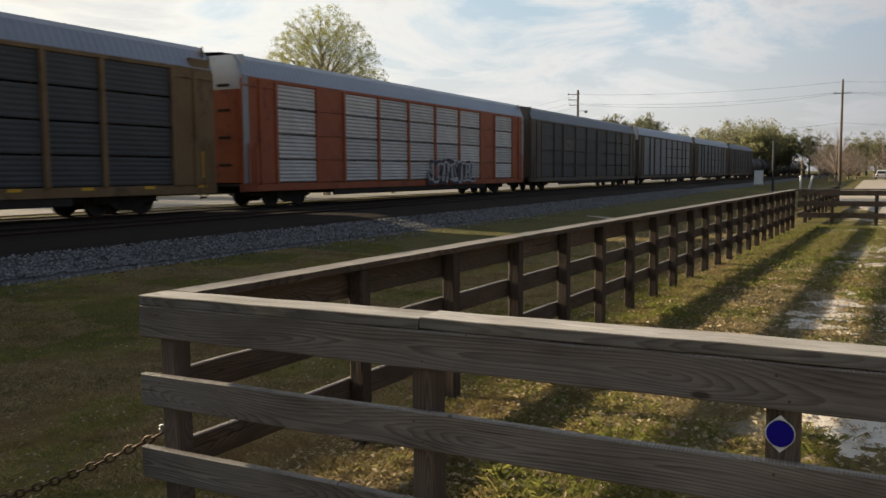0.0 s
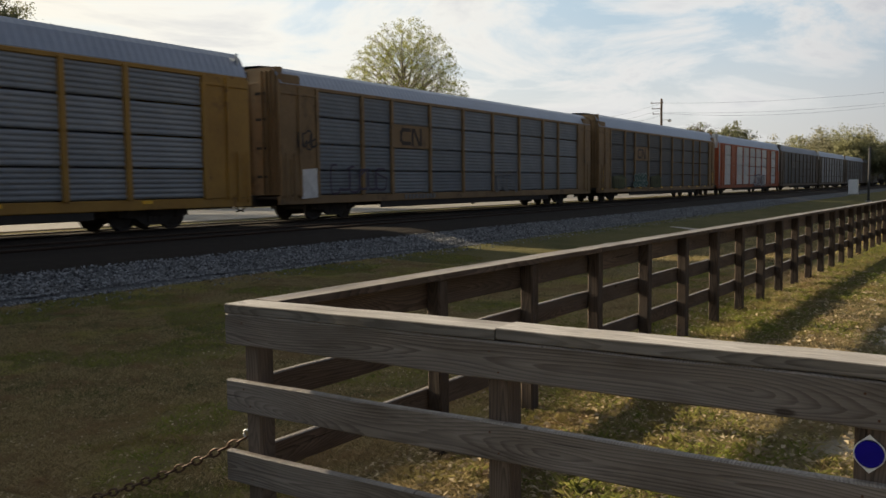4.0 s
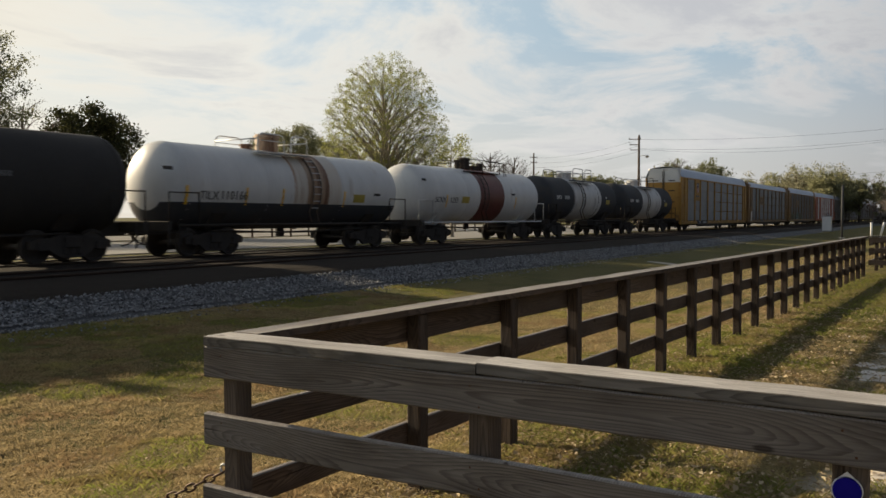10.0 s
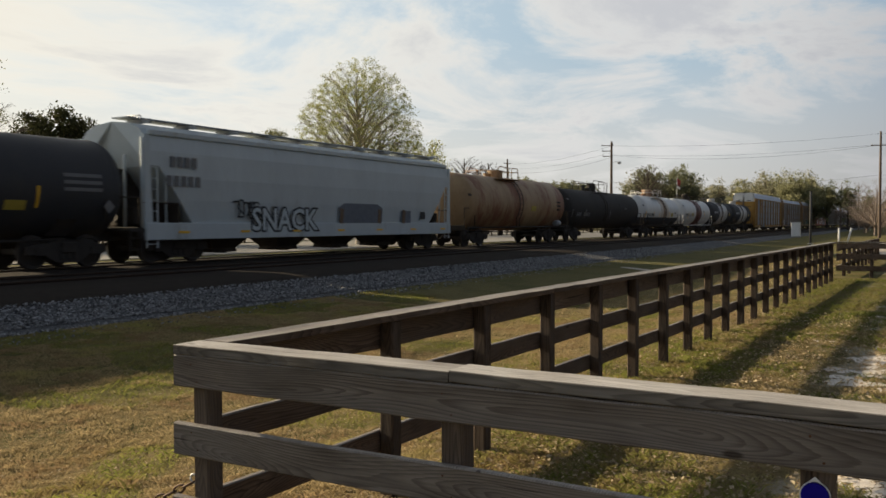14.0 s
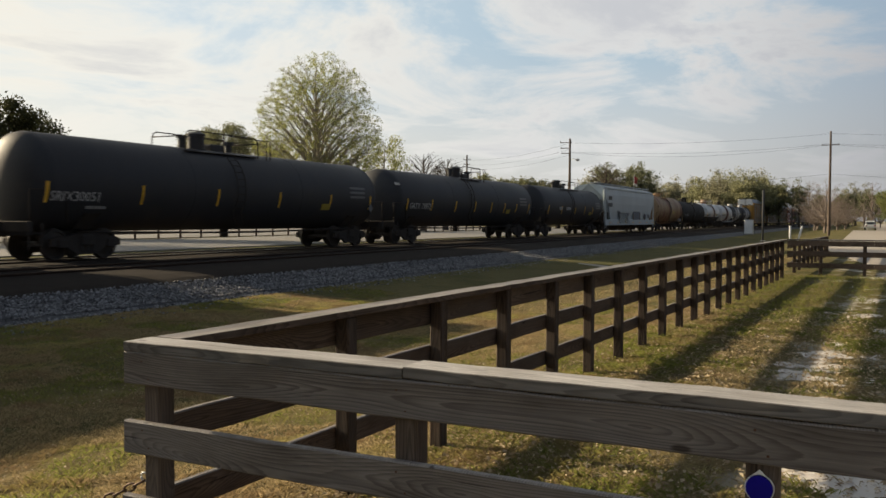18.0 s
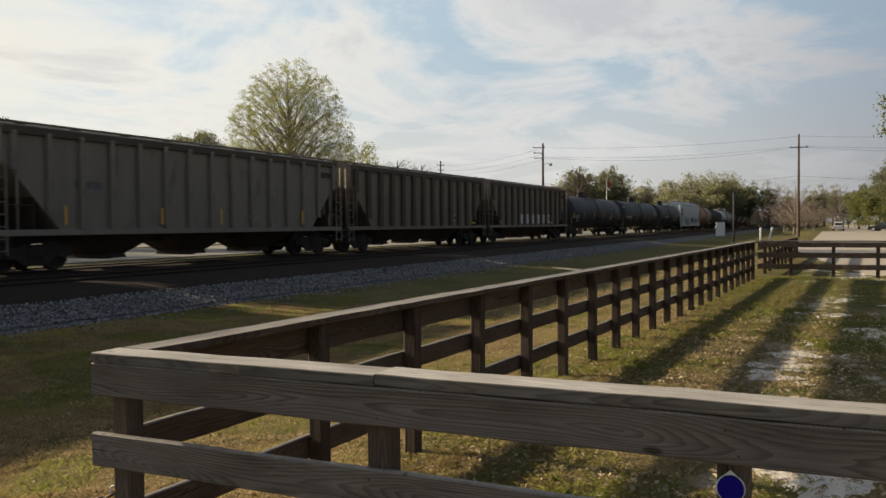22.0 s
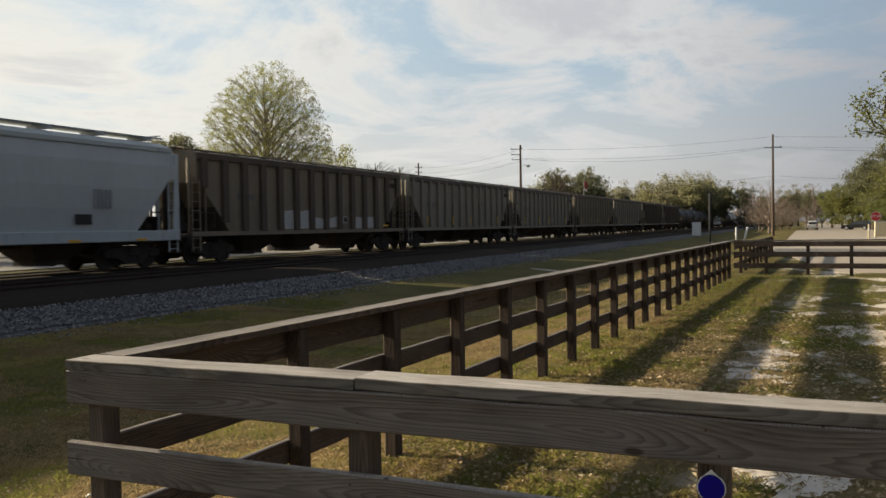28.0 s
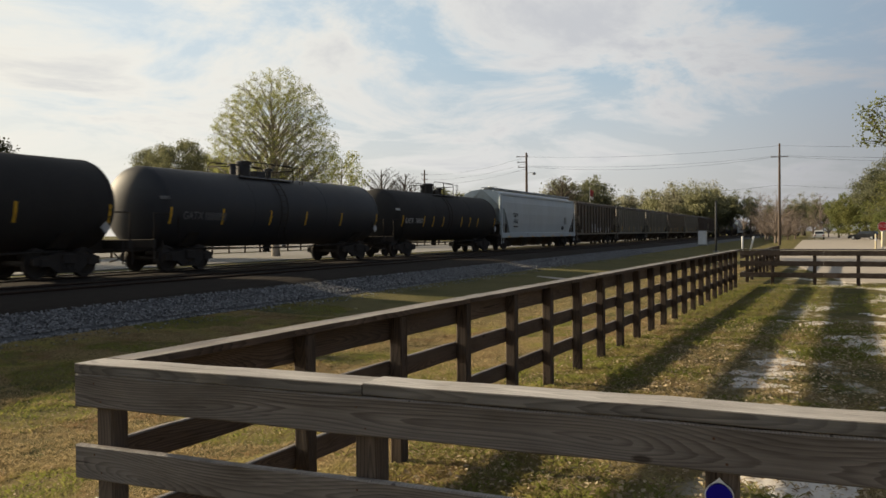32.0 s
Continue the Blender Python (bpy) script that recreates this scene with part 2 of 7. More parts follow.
def leaf_material(name, a, b, trans=0.35):
    m = bpy.data.materials.new(name)
    m.use_nodes = True
    n, l = m.node_tree.nodes, m.node_tree.links
    bsdf = n["Principled BSDF"]
    bsdf.inputs["Roughness"].default_value, bsdf.inputs["Specular IOR Level"].default_value = 0.75, 0.2
    geo, mixc = n.new("ShaderNodeNewGeometry"), n.new("ShaderNodeMixRGB")
    l.new(geo.outputs["Random Per Island"], mixc.inputs[0])
    mixc.inputs[1].default_value, mixc.inputs[2].default_value = (*a, 1), (*b, 1)
    l.new(mixc.outputs[0], bsdf.inputs["Base Color"])
    tr, sh = n.new("ShaderNodeBsdfTranslucent"), n.new("ShaderNodeMixShader")
    l.new(mixc.outputs[0], tr.inputs["Color"])
    sh.inputs[0].default_value = trans
    l.new(bsdf.outputs[0], sh.inputs[1])
    l.new(tr.outputs[0], sh.inputs[2])
    l.new(sh.outputs[0], n["Material Output"].inputs["Surface"])
    return m


def grass_material(name, a, b, c, d, trans=0.5):
    """Blades from a to b one by one, with patches of colours c and d drifting over the lawn."""
    m = leaf_material(name, a, b, trans)
    n, l = m.node_tree.nodes, m.node_tree.links
    tc, base = n.new("ShaderNodeTexCoord"), n["Mix (Legacy)"] if "Mix (Legacy)" in n else [k for k in n if k.bl_idname == "ShaderNodeMixRGB"][0]
    uses = [k.to_socket for k in base.outputs[0].links]
    col = base.outputs[0]
    for k, (scale, lo, hi, tint, most) in enumerate(((0.75, 0.52, 0.66, c, 0.6), (1.9, 0.50, 0.62, d, 0.65))):
        mp, t, r, f, mx = n.new("ShaderNodeMapping"), n.new("ShaderNodeTexNoise"), n.new("ShaderNodeMapRange"), n.new("ShaderNodeMath"), n.new("ShaderNodeMixRGB")
        mp.inputs["Location"].default_value = (17.0 * k + 3.0, 9.0 * k, 0)
        l.new(tc.outputs["Object"], mp.inputs[0])
        l.new(mp.outputs[0], t.inputs["Vector"])
        t.inputs["Scale"].default_value, t.inputs["Detail"].default_value = scale, 6
        r.inputs["From Min"].default_value, r.inputs["From Max"].default_value = lo, hi
        l.new(t.outputs["Fac"], r.inputs[0])
        f.operation = "MULTIPLY"
        f.inputs[1].default_value = most
        l.new(r.outputs[0], f.inputs[0])
        l.new(f.outputs[0], mx.inputs[0])
        l.new(col, mx.inputs[1])
        mx.inputs[2].default_value = (*tint, 1)
        col = mx.outputs[0]
    for sock in uses:
        l.new(col, sock)
    return m


M = {}
# near cap: sunlight on its top and shade on its edges, as colours
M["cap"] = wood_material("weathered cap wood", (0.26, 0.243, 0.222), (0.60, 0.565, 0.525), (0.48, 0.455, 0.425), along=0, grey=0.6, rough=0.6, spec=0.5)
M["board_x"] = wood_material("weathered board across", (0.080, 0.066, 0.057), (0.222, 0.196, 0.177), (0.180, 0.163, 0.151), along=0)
M["cap_edge_shade"] = wood_material("weathered shaded cap edge", (0.075, 0.067, 0.060), (0.195, 0.180, 0.165), (0.15, 0.14, 0.13), along=0)
# long fence: shaded board sides dark, skylit tops light, both as colour
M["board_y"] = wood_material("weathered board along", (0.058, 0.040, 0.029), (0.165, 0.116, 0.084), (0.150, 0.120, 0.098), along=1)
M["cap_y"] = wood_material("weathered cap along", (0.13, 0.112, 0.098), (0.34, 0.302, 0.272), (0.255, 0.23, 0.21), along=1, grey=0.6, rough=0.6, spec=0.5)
# near posts lighter than the rest, the skylight on them put into the colour
M["post_skylit"] = wood_material("weathered skylit near post", (0.052, 0.039, 0.030), (0.155, 0.115, 0.088), (0.14, 0.116, 0.098), along=2)
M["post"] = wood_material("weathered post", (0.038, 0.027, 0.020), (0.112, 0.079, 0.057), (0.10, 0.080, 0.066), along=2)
M["iron"] = material("dark worn iron", (0.035, 0.03, 0.027), (0.06, 0.045, 0.035), rough=0.6, metal=0.6, c=(0.12, 0.055, 0.025), c_low=0.5, c_high=0.7, c_scale=6)
M["black_paint"] = material("dirty black paint", (0.052, 0.055, 0.062), (0.070, 0.071, 0.075), rough=0.72, spec=0.15, scale=0.8, fine=9, bump=0.05, c=(0.085, 0.075, 0.065), c_low=0.52, c_high=0.75, c_scale=0.9)
M["black_gloss"] = material("sooty black tank paint", (0.040, 0.042, 0.047), (0.050, 0.050, 0.053), rough=0.58, spec=0.28, scale=0.7, fine=7, bump=0.03, c=(0.065, 0.06, 0.054), c_low=0.55, c_high=0.8, c_scale=0.6)
M["black_matt"] = material("sooty matt black tank paint", (0.042, 0.040, 0.039), (0.054, 0.051, 0.048), rough=0.75, spec=0.15, scale=0.7, fine=7, bump=0.03)
M["underframe"] = material("grimy underframe", (0.046, 0.041, 0.037), (0.068, 0.059, 0.051), rough=0.9, spec=0.15, scale=2, fine=14, bump=0.2)
M["wheel"] = material("worn wheel steel", (0.045, 0.039, 0.034), (0.070, 0.058, 0.048), rough=0.7, metal=0.2, scale=3)
M["rail"] = material("rusty rail", (0.045, 0.030, 0.022), (0.07, 0.045, 0.032), rough=0.8, metal=0.1, scale=1.5, bump=0.2, spec=0.2)
M["railhead"] = material("polished rail head", (0.22, 0.205, 0.19), (0.15, 0.135, 0.12), rough=0.45, metal=0.8, scale=1.5)
M["tie"] = material("creosoted tie wood", (0.036, 0.029, 0.023), (0.06, 0.048, 0.037), rough=0.95, spec=0.05, scale=4, vary=0.3, stretch=(0.3, 1, 1))
M["yellow"] = material("faded railway yellow paint", (0.42, 0.235, 0.045), (0.31, 0.165, 0.035), rough=0.55, scale=0.9, fine=8, c=(0.17, 0.085, 0.03), c_low=0.56, c_high=0.72, c_scale=1.3)
M["tan"] = material("tan brown paint", (0.29, 0.185, 0.085), (0.21, 0.13, 0.06), rough=0.6, scale=0.9, fine=8, c=(0.10, 0.06, 0.035), c_low=0.55, c_high=0.75)
M["orange"] = material("faded orange red paint", (0.45, 0.125, 0.045), (0.35, 0.09, 0.035), rough=0.55, scale=1.0, fine=8, c=(0.16, 0.045, 0.028), c_low=0.55, c_high=0.75)
M["white_paint"] = material("chalky white paint", (0.70, 0.70, 0.68), (0.58, 0.58, 0.56), rough=0.5, scale=0.7, fine=9, bump=0.05, c=(0.42, 0.35, 0.28), c_low=0.60, c_high=0.82, c_scale=0.8)
M["white_tank"] = material("stained white tank paint", (0.72, 0.72, 0.705), (0.60, 0.60, 0.585), rough=0.42, scale=0.6, fine=6, bump=0.03, c=(0.36, 0.28, 0.21), c_low=0.62, c_high=0.85, c_scale=0.7, stretch=(1, 2.2, 0.5))
M["red_band"] = material("dark red band paint", (0.16, 0.042, 0.03), (0.11, 0.033, 0.026), rough=0.5, scale=1, fine=6)
M["rust_stain"] = material("brown spill stains over white", (0.36, 0.22, 0.13), (0.50, 0.40, 0.30), rough=0.6, scale=1.6, fine=6, c=(0.15, 0.07, 0.036), c_low=0.42, c_high=0.60, c_scale=1.0, stretch=(0.3, 4.5, 0.25))
M["stain_edge"] = material("thin brown runs over white", (0.66, 0.62, 0.55), (0.60, 0.54, 0.46), rough=0.6, scale=1.6, fine=6, c=(0.34, 0.20, 0.11), c_low=0.50, c_high=0.66, c_scale=1.0, stretch=(0.3, 4.5, 0.25))
M["ochre_tank"] = material("ochre tank paint with red rust", (0.42, 0.295, 0.165), (0.30, 0.19, 0.10), rough=0.6, scale=0.9, fine=6, c=(0.215, 0.09, 0.045), c_low=0.485, c_high=0.62, c_scale=0.55, stretch=(1, 1.3, 0.55))
M["grey_panel"] = material("galvanised grey panels", (0.20, 0.215, 0.235), (0.15, 0.165, 0.18), rough=0.5, metal=0.3, scale=0.7, fine=9, vary=0.10, c=(0.08, 0.08, 0.08), c_low=0.6, c_high=0.8)
M["dark_panel"] = material("dark grey green panels", (0.098, 0.101, 0.102), (0.074, 0.076, 0.076), rough=0.55, metal=0.15, scale=0.7, fine=9, vary=0.10)
M["light_panel"] = material("worn light grey panels", (0.30, 0.315, 0.33), (0.23, 0.24, 0.25), rough=0.45, metal=0.25, scale=0.7, fine=9, vary=0.10, c=(0.16, 0.16, 0.17), c_low=0.60, c_high=0.72, c_scale=0.5)
M["pale_panel"] = material("pale galvanised panels", (0.80, 0.79, 0.765), (0.62, 0.61, 0.585), rough=0.5, metal=0.1, scale=0.8, fine=9, vary=0.12, c=(0.2, 0.18, 0.16), c_low=0.6, c_high=0.8)
M["roof_metal"] = material("galvanised roof sheet", (0.38, 0.42, 0.49), (0.32, 0.355, 0.42), rough=0.42, metal=0.45, scale=0.5, fine=5, bump=0.03)
M["roof_dark"] = material("weathered grey roof sheet", (0.19, 0.205, 0.235), (0.15, 0.16, 0.18), rough=0.45, metal=0.4, scale=0.5, fine=5, bump=0.03)
M["hopper_brown"] = material("dusty brown hopper paint", (0.285, 0.238, 0.175), (0.205, 0.168, 0.122), rough=0.7, scale=0.8, fine=7, c=(0.34, 0.285, 0.215), c_low=0.55, c_high=0.75, c_scale=0.9, stretch=(1, 1.5, 0.5))
M["hopper_grey"] = material("dusty grey hopper paint", (0.315, 0.287, 0.232), (0.235, 0.213, 0.17), rough=0.7, scale=0.8, fine=7, c=(0.12, 0.10, 0.082), c_low=0.57, c_high=0.75, c_scale=0.9, stretch=(1, 1.5, 0.5))
M["hopper_white"] = material("greyed white hopper paint", (0.56, 0.62, 0.635), (0.48, 0.53, 0.545), rough=0.55, scale=0.5, fine=5, bump=0.04, c=(0.33, 0.33, 0.30), c_low=0.6, c_high=0.8, c_scale=0.8, stretch=(1, 1.6, 0.5))
M["stake_dark"] = material("sooty brown stake and stile shadow paint", (0.125, 0.096, 0.072), (0.092, 0.070, 0.054), rough=0.75, scale=0.9, fine=8)
# chutes and end bulkheads darkened: the shade under the cars is in the colour
M["chute"] = material("rusty chute paint with underbody shade", (0.075, 0.062, 0.050), (0.045, 0.037, 0.030), rough=0.85, spec=0.15, scale=1.6, fine=9)
M["grimy_white"] = material("white paint with black spill streaks", (0.64, 0.635, 0.62), (0.50, 0.49, 0.475), rough=0.5, scale=0.8, fine=7, bump=0.03, c=(0.15, 0.135, 0.12), c_low=0.57, c_high=0.74, c_scale=1.1, stretch=(1, 2.4, 0.55))
M["drab"] = material("drab brown grey paint", (0.15, 0.122, 0.092), (0.11, 0.09, 0.068), rough=0.6, scale=0.9, fine=8)
M["patch_grey"] = material("worn pale grey patch paint", (0.84, 0.82, 0.79), (0.60, 0.58, 0.55), rough=0.6, scale=1.6, fine=7, bump=0.03)
M["reflector"] = material("amber reflector tape", (0.95, 0.56, 0.04), (0.85, 0.47, 0.04), rough=0.35, scale=4, bump=0)
M["yellow_label"] = material("yellow label", (0.46, 0.36, 0.06), (0.38, 0.29, 0.05), rough=0.5, scale=3, bump=0)
M["mark_white"] = material("white stencil paint", (0.62, 0.62, 0.60), (0.50, 0.50, 0.49), rough=0.6, scale=5, bump=0)
M["mark_grey"] = material("faded grey stencil paint", (0.20, 0.20, 0.20), (0.15, 0.15, 0.15), rough=0.6, scale=5, bump=0)
M["mark_black"] = material("black stencil paint", (0.02, 0.02, 0.022), (0.035, 0.035, 0.035), rough=0.6, scale=5, bump=0)
M["mark_blue"] = material("blue grey spray paint", (0.16, 0.18, 0.21), (0.11, 0.13, 0.16), rough=0.6, scale=5, bump=0)
M["mark_purple"] = material("dark purple spray paint", (0.07, 0.05, 0.085), (0.05, 0.04, 0.065), rough=0.6, scale=5, bump=0)
M["mark_green"] = material("green spray paint", (0.018, 0.085, 0.062), (0.016, 0.062, 0.048), rough=0.6, scale=5, bump=0)
M["mark_faint"] = material("faint grey stencil paint", (0.36, 0.385, 0.39), (0.32, 0.34, 0.345), rough=0.6, scale=5, bump=0)
M["mark_pale"] = material("pale green grey spray paint", (0.34, 0.40, 0.37), (0.25, 0.30, 0.28), rough=0.6, scale=5, bump=0)
M["mark_olive"] = material("faded olive spray paint", (0.105, 0.115, 0.040), (0.075, 0.085, 0.032), rough=0.6, scale=5, bump=0)
M["mark_moss"] = material("dull moss green spray paint", (0.062, 0.072, 0.035), (0.085, 0.085, 0.04), rough=0.7, scale=2.5, fine=9, bump=0)
M["mark_rust"] = material("dull orange spray paint", (0.17, 0.11, 0.065), (0.13, 0.085, 0.05), rough=0.6, scale=5, bump=0)
M["mark_brown"] = material("brown logo paint", (0.05, 0.032, 0.022), (0.038, 0.026, 0.02), rough=0.6, scale=5, bump=0)
M["shield_blue"] = material("navy shield paint", (0.03, 0.035, 0.11), (0.025, 0.03, 0.08), rough=0.5, scale=5, bump=0)
M["shield_red"] = material("red stripe paint", (0.32, 0.04, 0.04), (0.24, 0.035, 0.035), rough=0.5, scale=5, bump=0)
M["sign_blue"] = material("deep blue reflector face", (0.010, 0.006, 0.24), (0.009, 0.006, 0.19), rough=0.5, spec=0.08, scale=6, bump=0.02)
M["white_plastic"] = material("white enamel", (0.72, 0.72, 0.72), (0.62, 0.62, 0.62), rough=0.35, scale=3, bump=0.02)
M["galv"] = material("galvanised steel", (0.36, 0.38, 0.40), (0.28, 0.30, 0.32), rough=0.5, metal=0.5, scale=2, bump=0.03)
M["pole_wood"] = material("grey brown pole wood", (0.13, 0.095, 0.07), (0.085, 0.062, 0.048), rough=0.85, scale=2, stretch=(4, 4, 0.3))
M["bark_pale"] = material("pale grey bark", (0.36, 0.32, 0.265), (0.24, 0.21, 0.17), rough=0.9, scale=3)
M["bark"] = material("dark grey bark", (0.10, 0.08, 0.062), (0.06, 0.048, 0.038), rough=0.9, scale=3)
M["twig"] = material("bare pinkish grey twigs", (0.25, 0.20, 0.165), (0.17, 0.136, 0.115), rough=0.9, scale=3)
M["asphalt"] = material("sun bleached asphalt", (0.255, 0.242, 0.222), (0.195, 0.185, 0.17), rough=0.85, scale=0.3, fine=12, bump=0.2, c=(0.13, 0.122, 0.112), c_low=0.6, c_high=0.7, c_scale=0.2)
M["tan_road"] = material("pale tan worn paving", (0.47, 0.42, 0.36), (0.38, 0.335, 0.285), rough=0.9, scale=0.4, fine=10, bump=0.2)
M["concrete"] = material("pale concrete", (0.36, 0.345, 0.32), (0.28, 0.27, 0.25), rough=0.85, scale=0.7, fine=15)
M["cream"] = material("cream wall paint", (0.62, 0.54, 0.36), (0.54, 0.46, 0.30), rough=0.7, scale=2)
M["stop_red"] = material("stop sign red", (0.42, 0.02, 0.025), (0.35, 0.018, 0.022), rough=0.35, scale=4, bump=0)
M["glass"] = material("dark vehicle glass", (0.02, 0.024, 0.028), (0.03, 0.034, 0.038), rough=0.08, scale=2, bump=0, spec=0.6)
M["car_white"] = material("white car paint", (0.74, 0.74, 0.74), (0.70, 0.70, 0.70), rough=0.22, scale=2, bump=0)
M["car_dark"] = material("dark car paint", (0.03, 0.032, 0.036), (0.024, 0.026, 0.03), rough=0.22, scale=2, bump=0)
M["rubber"] = material("tyre rubber", (0.02, 0.02, 0.02), (0.03, 0.03, 0.03), rough=0.85, scale=6)
M["tail_red"] = material("red lamp lens", (0.4, 0.02, 0.02), (0.3, 0.02, 0.02), rough=0.2, scale=3, bump=0)
M["leaf_spring"] = leaf_material("young yellow green leaves", (0.35, 0.345, 0.13), (0.225, 0.255, 0.085), 0.6)
M["leaf_oak"] = leaf_material("dark evergreen oak leaves", (0.042, 0.050, 0.022), (0.085, 0.085, 0.036), 0.35)
M["leaf_pine"] = leaf_material("grey green pine foliage", (0.17, 0.18, 0.10), (0.24, 0.24, 0.13), 0.45)
M["leaf_far"] = leaf_material("mid green foliage", (0.13, 0.155, 0.055), (0.21, 0.225, 0.08), 0.55)
# olive, yellow green and dark foliage paled and greyed to carry distance haze
M["leaf_wood"] = leaf_material("hazy olive foliage", (0.25, 0.245, 0.17), (0.31, 0.30, 0.21), 0.8)
M["leaf_yellow"] = leaf_material("hazy spring yellow green foliage", (0.30, 0.295, 0.17), (0.245, 0.25, 0.15), 0.82)
M["leaf_street"] = leaf_material("soft spring green foliage", (0.21, 0.21, 0.075), (0.15, 0.165, 0.06), 0.5)
M["leaf_dark"] = leaf_material("hazy dark green foliage", (0.13, 0.14, 0.085), (0.19, 0.195, 0.12), 0.7)
M["grass_dry"] = grass_material("dry lawn blades", (0.48, 0.38, 0.215), (0.225, 0.175, 0.09), (0.37, 0.36, 0.09), (0.27, 0.175, 0.10), 0.5)
M["grass_green"] = grass_material("green lawn blades", (0.11, 0.14, 0.03), (0.29, 0.28, 0.08), (0.22, 0.25, 0.05), (0.27, 0.20, 0.09), 0.55)
M["litter"] = leaf_material("fallen dry leaves", (0.22, 0.15, 0.08), (0.66, 0.54, 0.36), 0.25)
M["stone"] = leaf_material("blue grey crushed stone", (0.035, 0.035, 0.037), (0.335, 0.335, 0.34), 0.0)


# ---- building helpers ----
def mesh_of(name, verts, faces, mat, smooth=False):
    me = bpy.data.meshes.new(name)
    me.from_pydata([tuple(v) for v in verts], [], faces)
    if smooth:
        me.polygons.foreach_set("use_smooth", [True] * len(me.polygons))
    me.materials.append(mat)
    me.update()
    return me


def piece(name, me, parent=None, m=None, label=""):
    """One mesh object, under a thing or a part."""
    ob = new(name, me)
    if parent is not None:
        ob.parent = parent
    if m is not None:
        ob.matrix_basis = m
    return tagged(ob, label)


def part(name, bm, mat, parent, label="", m=None, smooth=False):
    me = bpy.data.meshes.new(name)
    bm.to_mesh(me)
    bm.free()
    if smooth:
        me.polygons.foreach_set("use_smooth", [True] * len(me.polygons))
    me.materials.append(mat)
    return piece(name, me, parent, m, label)


def thing(name, label, category, m=None, group="", kind=""):
    ob = new(name)
    ob.empty_display_size = 0.3
    if m is not None:
        ob.matrix_basis = m
    return tagged(ob, label, category, group, kind)


def add_box(bm, x0, x1, y0, y1, z0, z1, bevel=0.0):
    vs = [bm.verts.new(p) for p in ((x0, y0, z0), (x1, y0, z0), (x1, y1, z0), (x0, y1, z0), (x0, y0, z1), (x1, y0, z1), (x1, y1, z1), (x0, y1, z1))]
    fs = [bm.faces.new([vs[i] for i in f]) for f in ((0, 3, 2, 1), (4, 5, 6, 7), (0, 1, 5, 4), (1, 2, 6, 5), (2, 3, 7, 6), (3, 0, 4, 7))]
    if bevel:
        bmesh.ops.bevel(bm, geom=list({e for f in fs for e in f.edges}), offset=bevel, segments=1, affect="EDGES")
    return vs


BOXES = {}


def box(name, size, mat, parent, at, bevel=0.012, label="", turn=(0, 0, 0)):
    """A chamfered box of that size centred at that place; alike boxes share their mesh."""
    key = (tuple(round(s, 4) for s in size), mat.name, bevel)
    if key not in BOXES:
        bm = bmesh.new()
        x, y, z = (s / 2 for s in size)
        add_box(bm, -x, x, -y, y, -z, z, min(bevel, min(size) * 0.3))
        me = bpy.data.meshes.new(name)
        bm.to_mesh(me)
        bm.free()
        me.materials.append(mat)
        BOXES[key] = me
    return piece(name, BOXES[key], parent, pose(*at, *turn), label)


def tube_mesh(name, points, r, mat, sides=8, closed=False):
    """A round bar along a line of points."""
    pts = [Vector(p) for p in points]
    verts, faces, n = [], [], len(pts)
    for i, p in enumerate(pts):
        d = (pts[(i + 1) % n if closed else min(i + 1, n - 1)] - pts[i - 1 if closed else max(i - 1, 0)]).normalized()
        u = d.cross(Vector((0, 0, 1)) if abs(d.z) < 0.9 else Vector((1, 0, 0))).normalized()
        w = d.cross(u)
        rr = r[i] if isinstance(r, (list, tuple)) else r
        verts += [p + (u * math.cos(a) + w * math.sin(a)) * rr for a in (2 * math.pi * k / sides for k in range(sides))]
    for i in range(n if closed else n - 1):
        j = (i + 1) % n
        faces += [(i * sides + k, i * sides + (k + 1) % sides, j * sides + (k + 1) % sides, j * sides + k) for k in range(sides)]
    if not closed:
        faces += [tuple(range(sides))[::-1], tuple((n - 1) * sides + k for k in range(sides))]
    return mesh_of(name, verts, faces, mat, smooth=True)


def bar(name, points, r, mat, parent, label="", sides=6):
    return piece(name, tube_mesh(name, points, r, mat, sides), parent, None, label)


def revolve_mesh(name, profile, mat, sides=40, axis="y"):
    """A surface turned about the y (or x, z) axis from (place on the axis, radius) pairs."""
    verts, faces, n = [], [], len(profile)
    for a, r in profile:
        for k in range(sides):
            c, s = r * math.cos(2 * math.pi * k / sides), r * math.sin(2 * math.pi * k / sides)
            verts.append({"y": (c, a, s), "x": (a, c, s), "z": (c, s, a)}[axis])
    for i in range(n - 1):
        for k in range(sides):
            q = (i * sides + k, i * sides + (k + 1) % sides, (i + 1) * sides + (k + 1) % sides, (i + 1) * sides + k)
            faces.append(q if axis == "x" else q[::-1] if axis == "y" else q)
    if profile[0][1] > 0.002:
        faces.append(tuple(range(sides)))
    if profile[-1][1] > 0.002:
        faces.append(tuple(range((n - 1) * sides, n * sides))[::-1])
    me = mesh_of(name, verts, faces, mat, smooth=True)
    bm = bmesh.new()
    bm.from_mesh(me)
    bmesh.ops.remove_doubles(bm, verts=bm.verts, dist=0.0005)
    bmesh.ops.recalc_face_normals(bm, faces=bm.faces)
    bm.to_mesh(me)
    bm.free()
    me.set_sharp_from_angle(angle=radians(35))
    return me


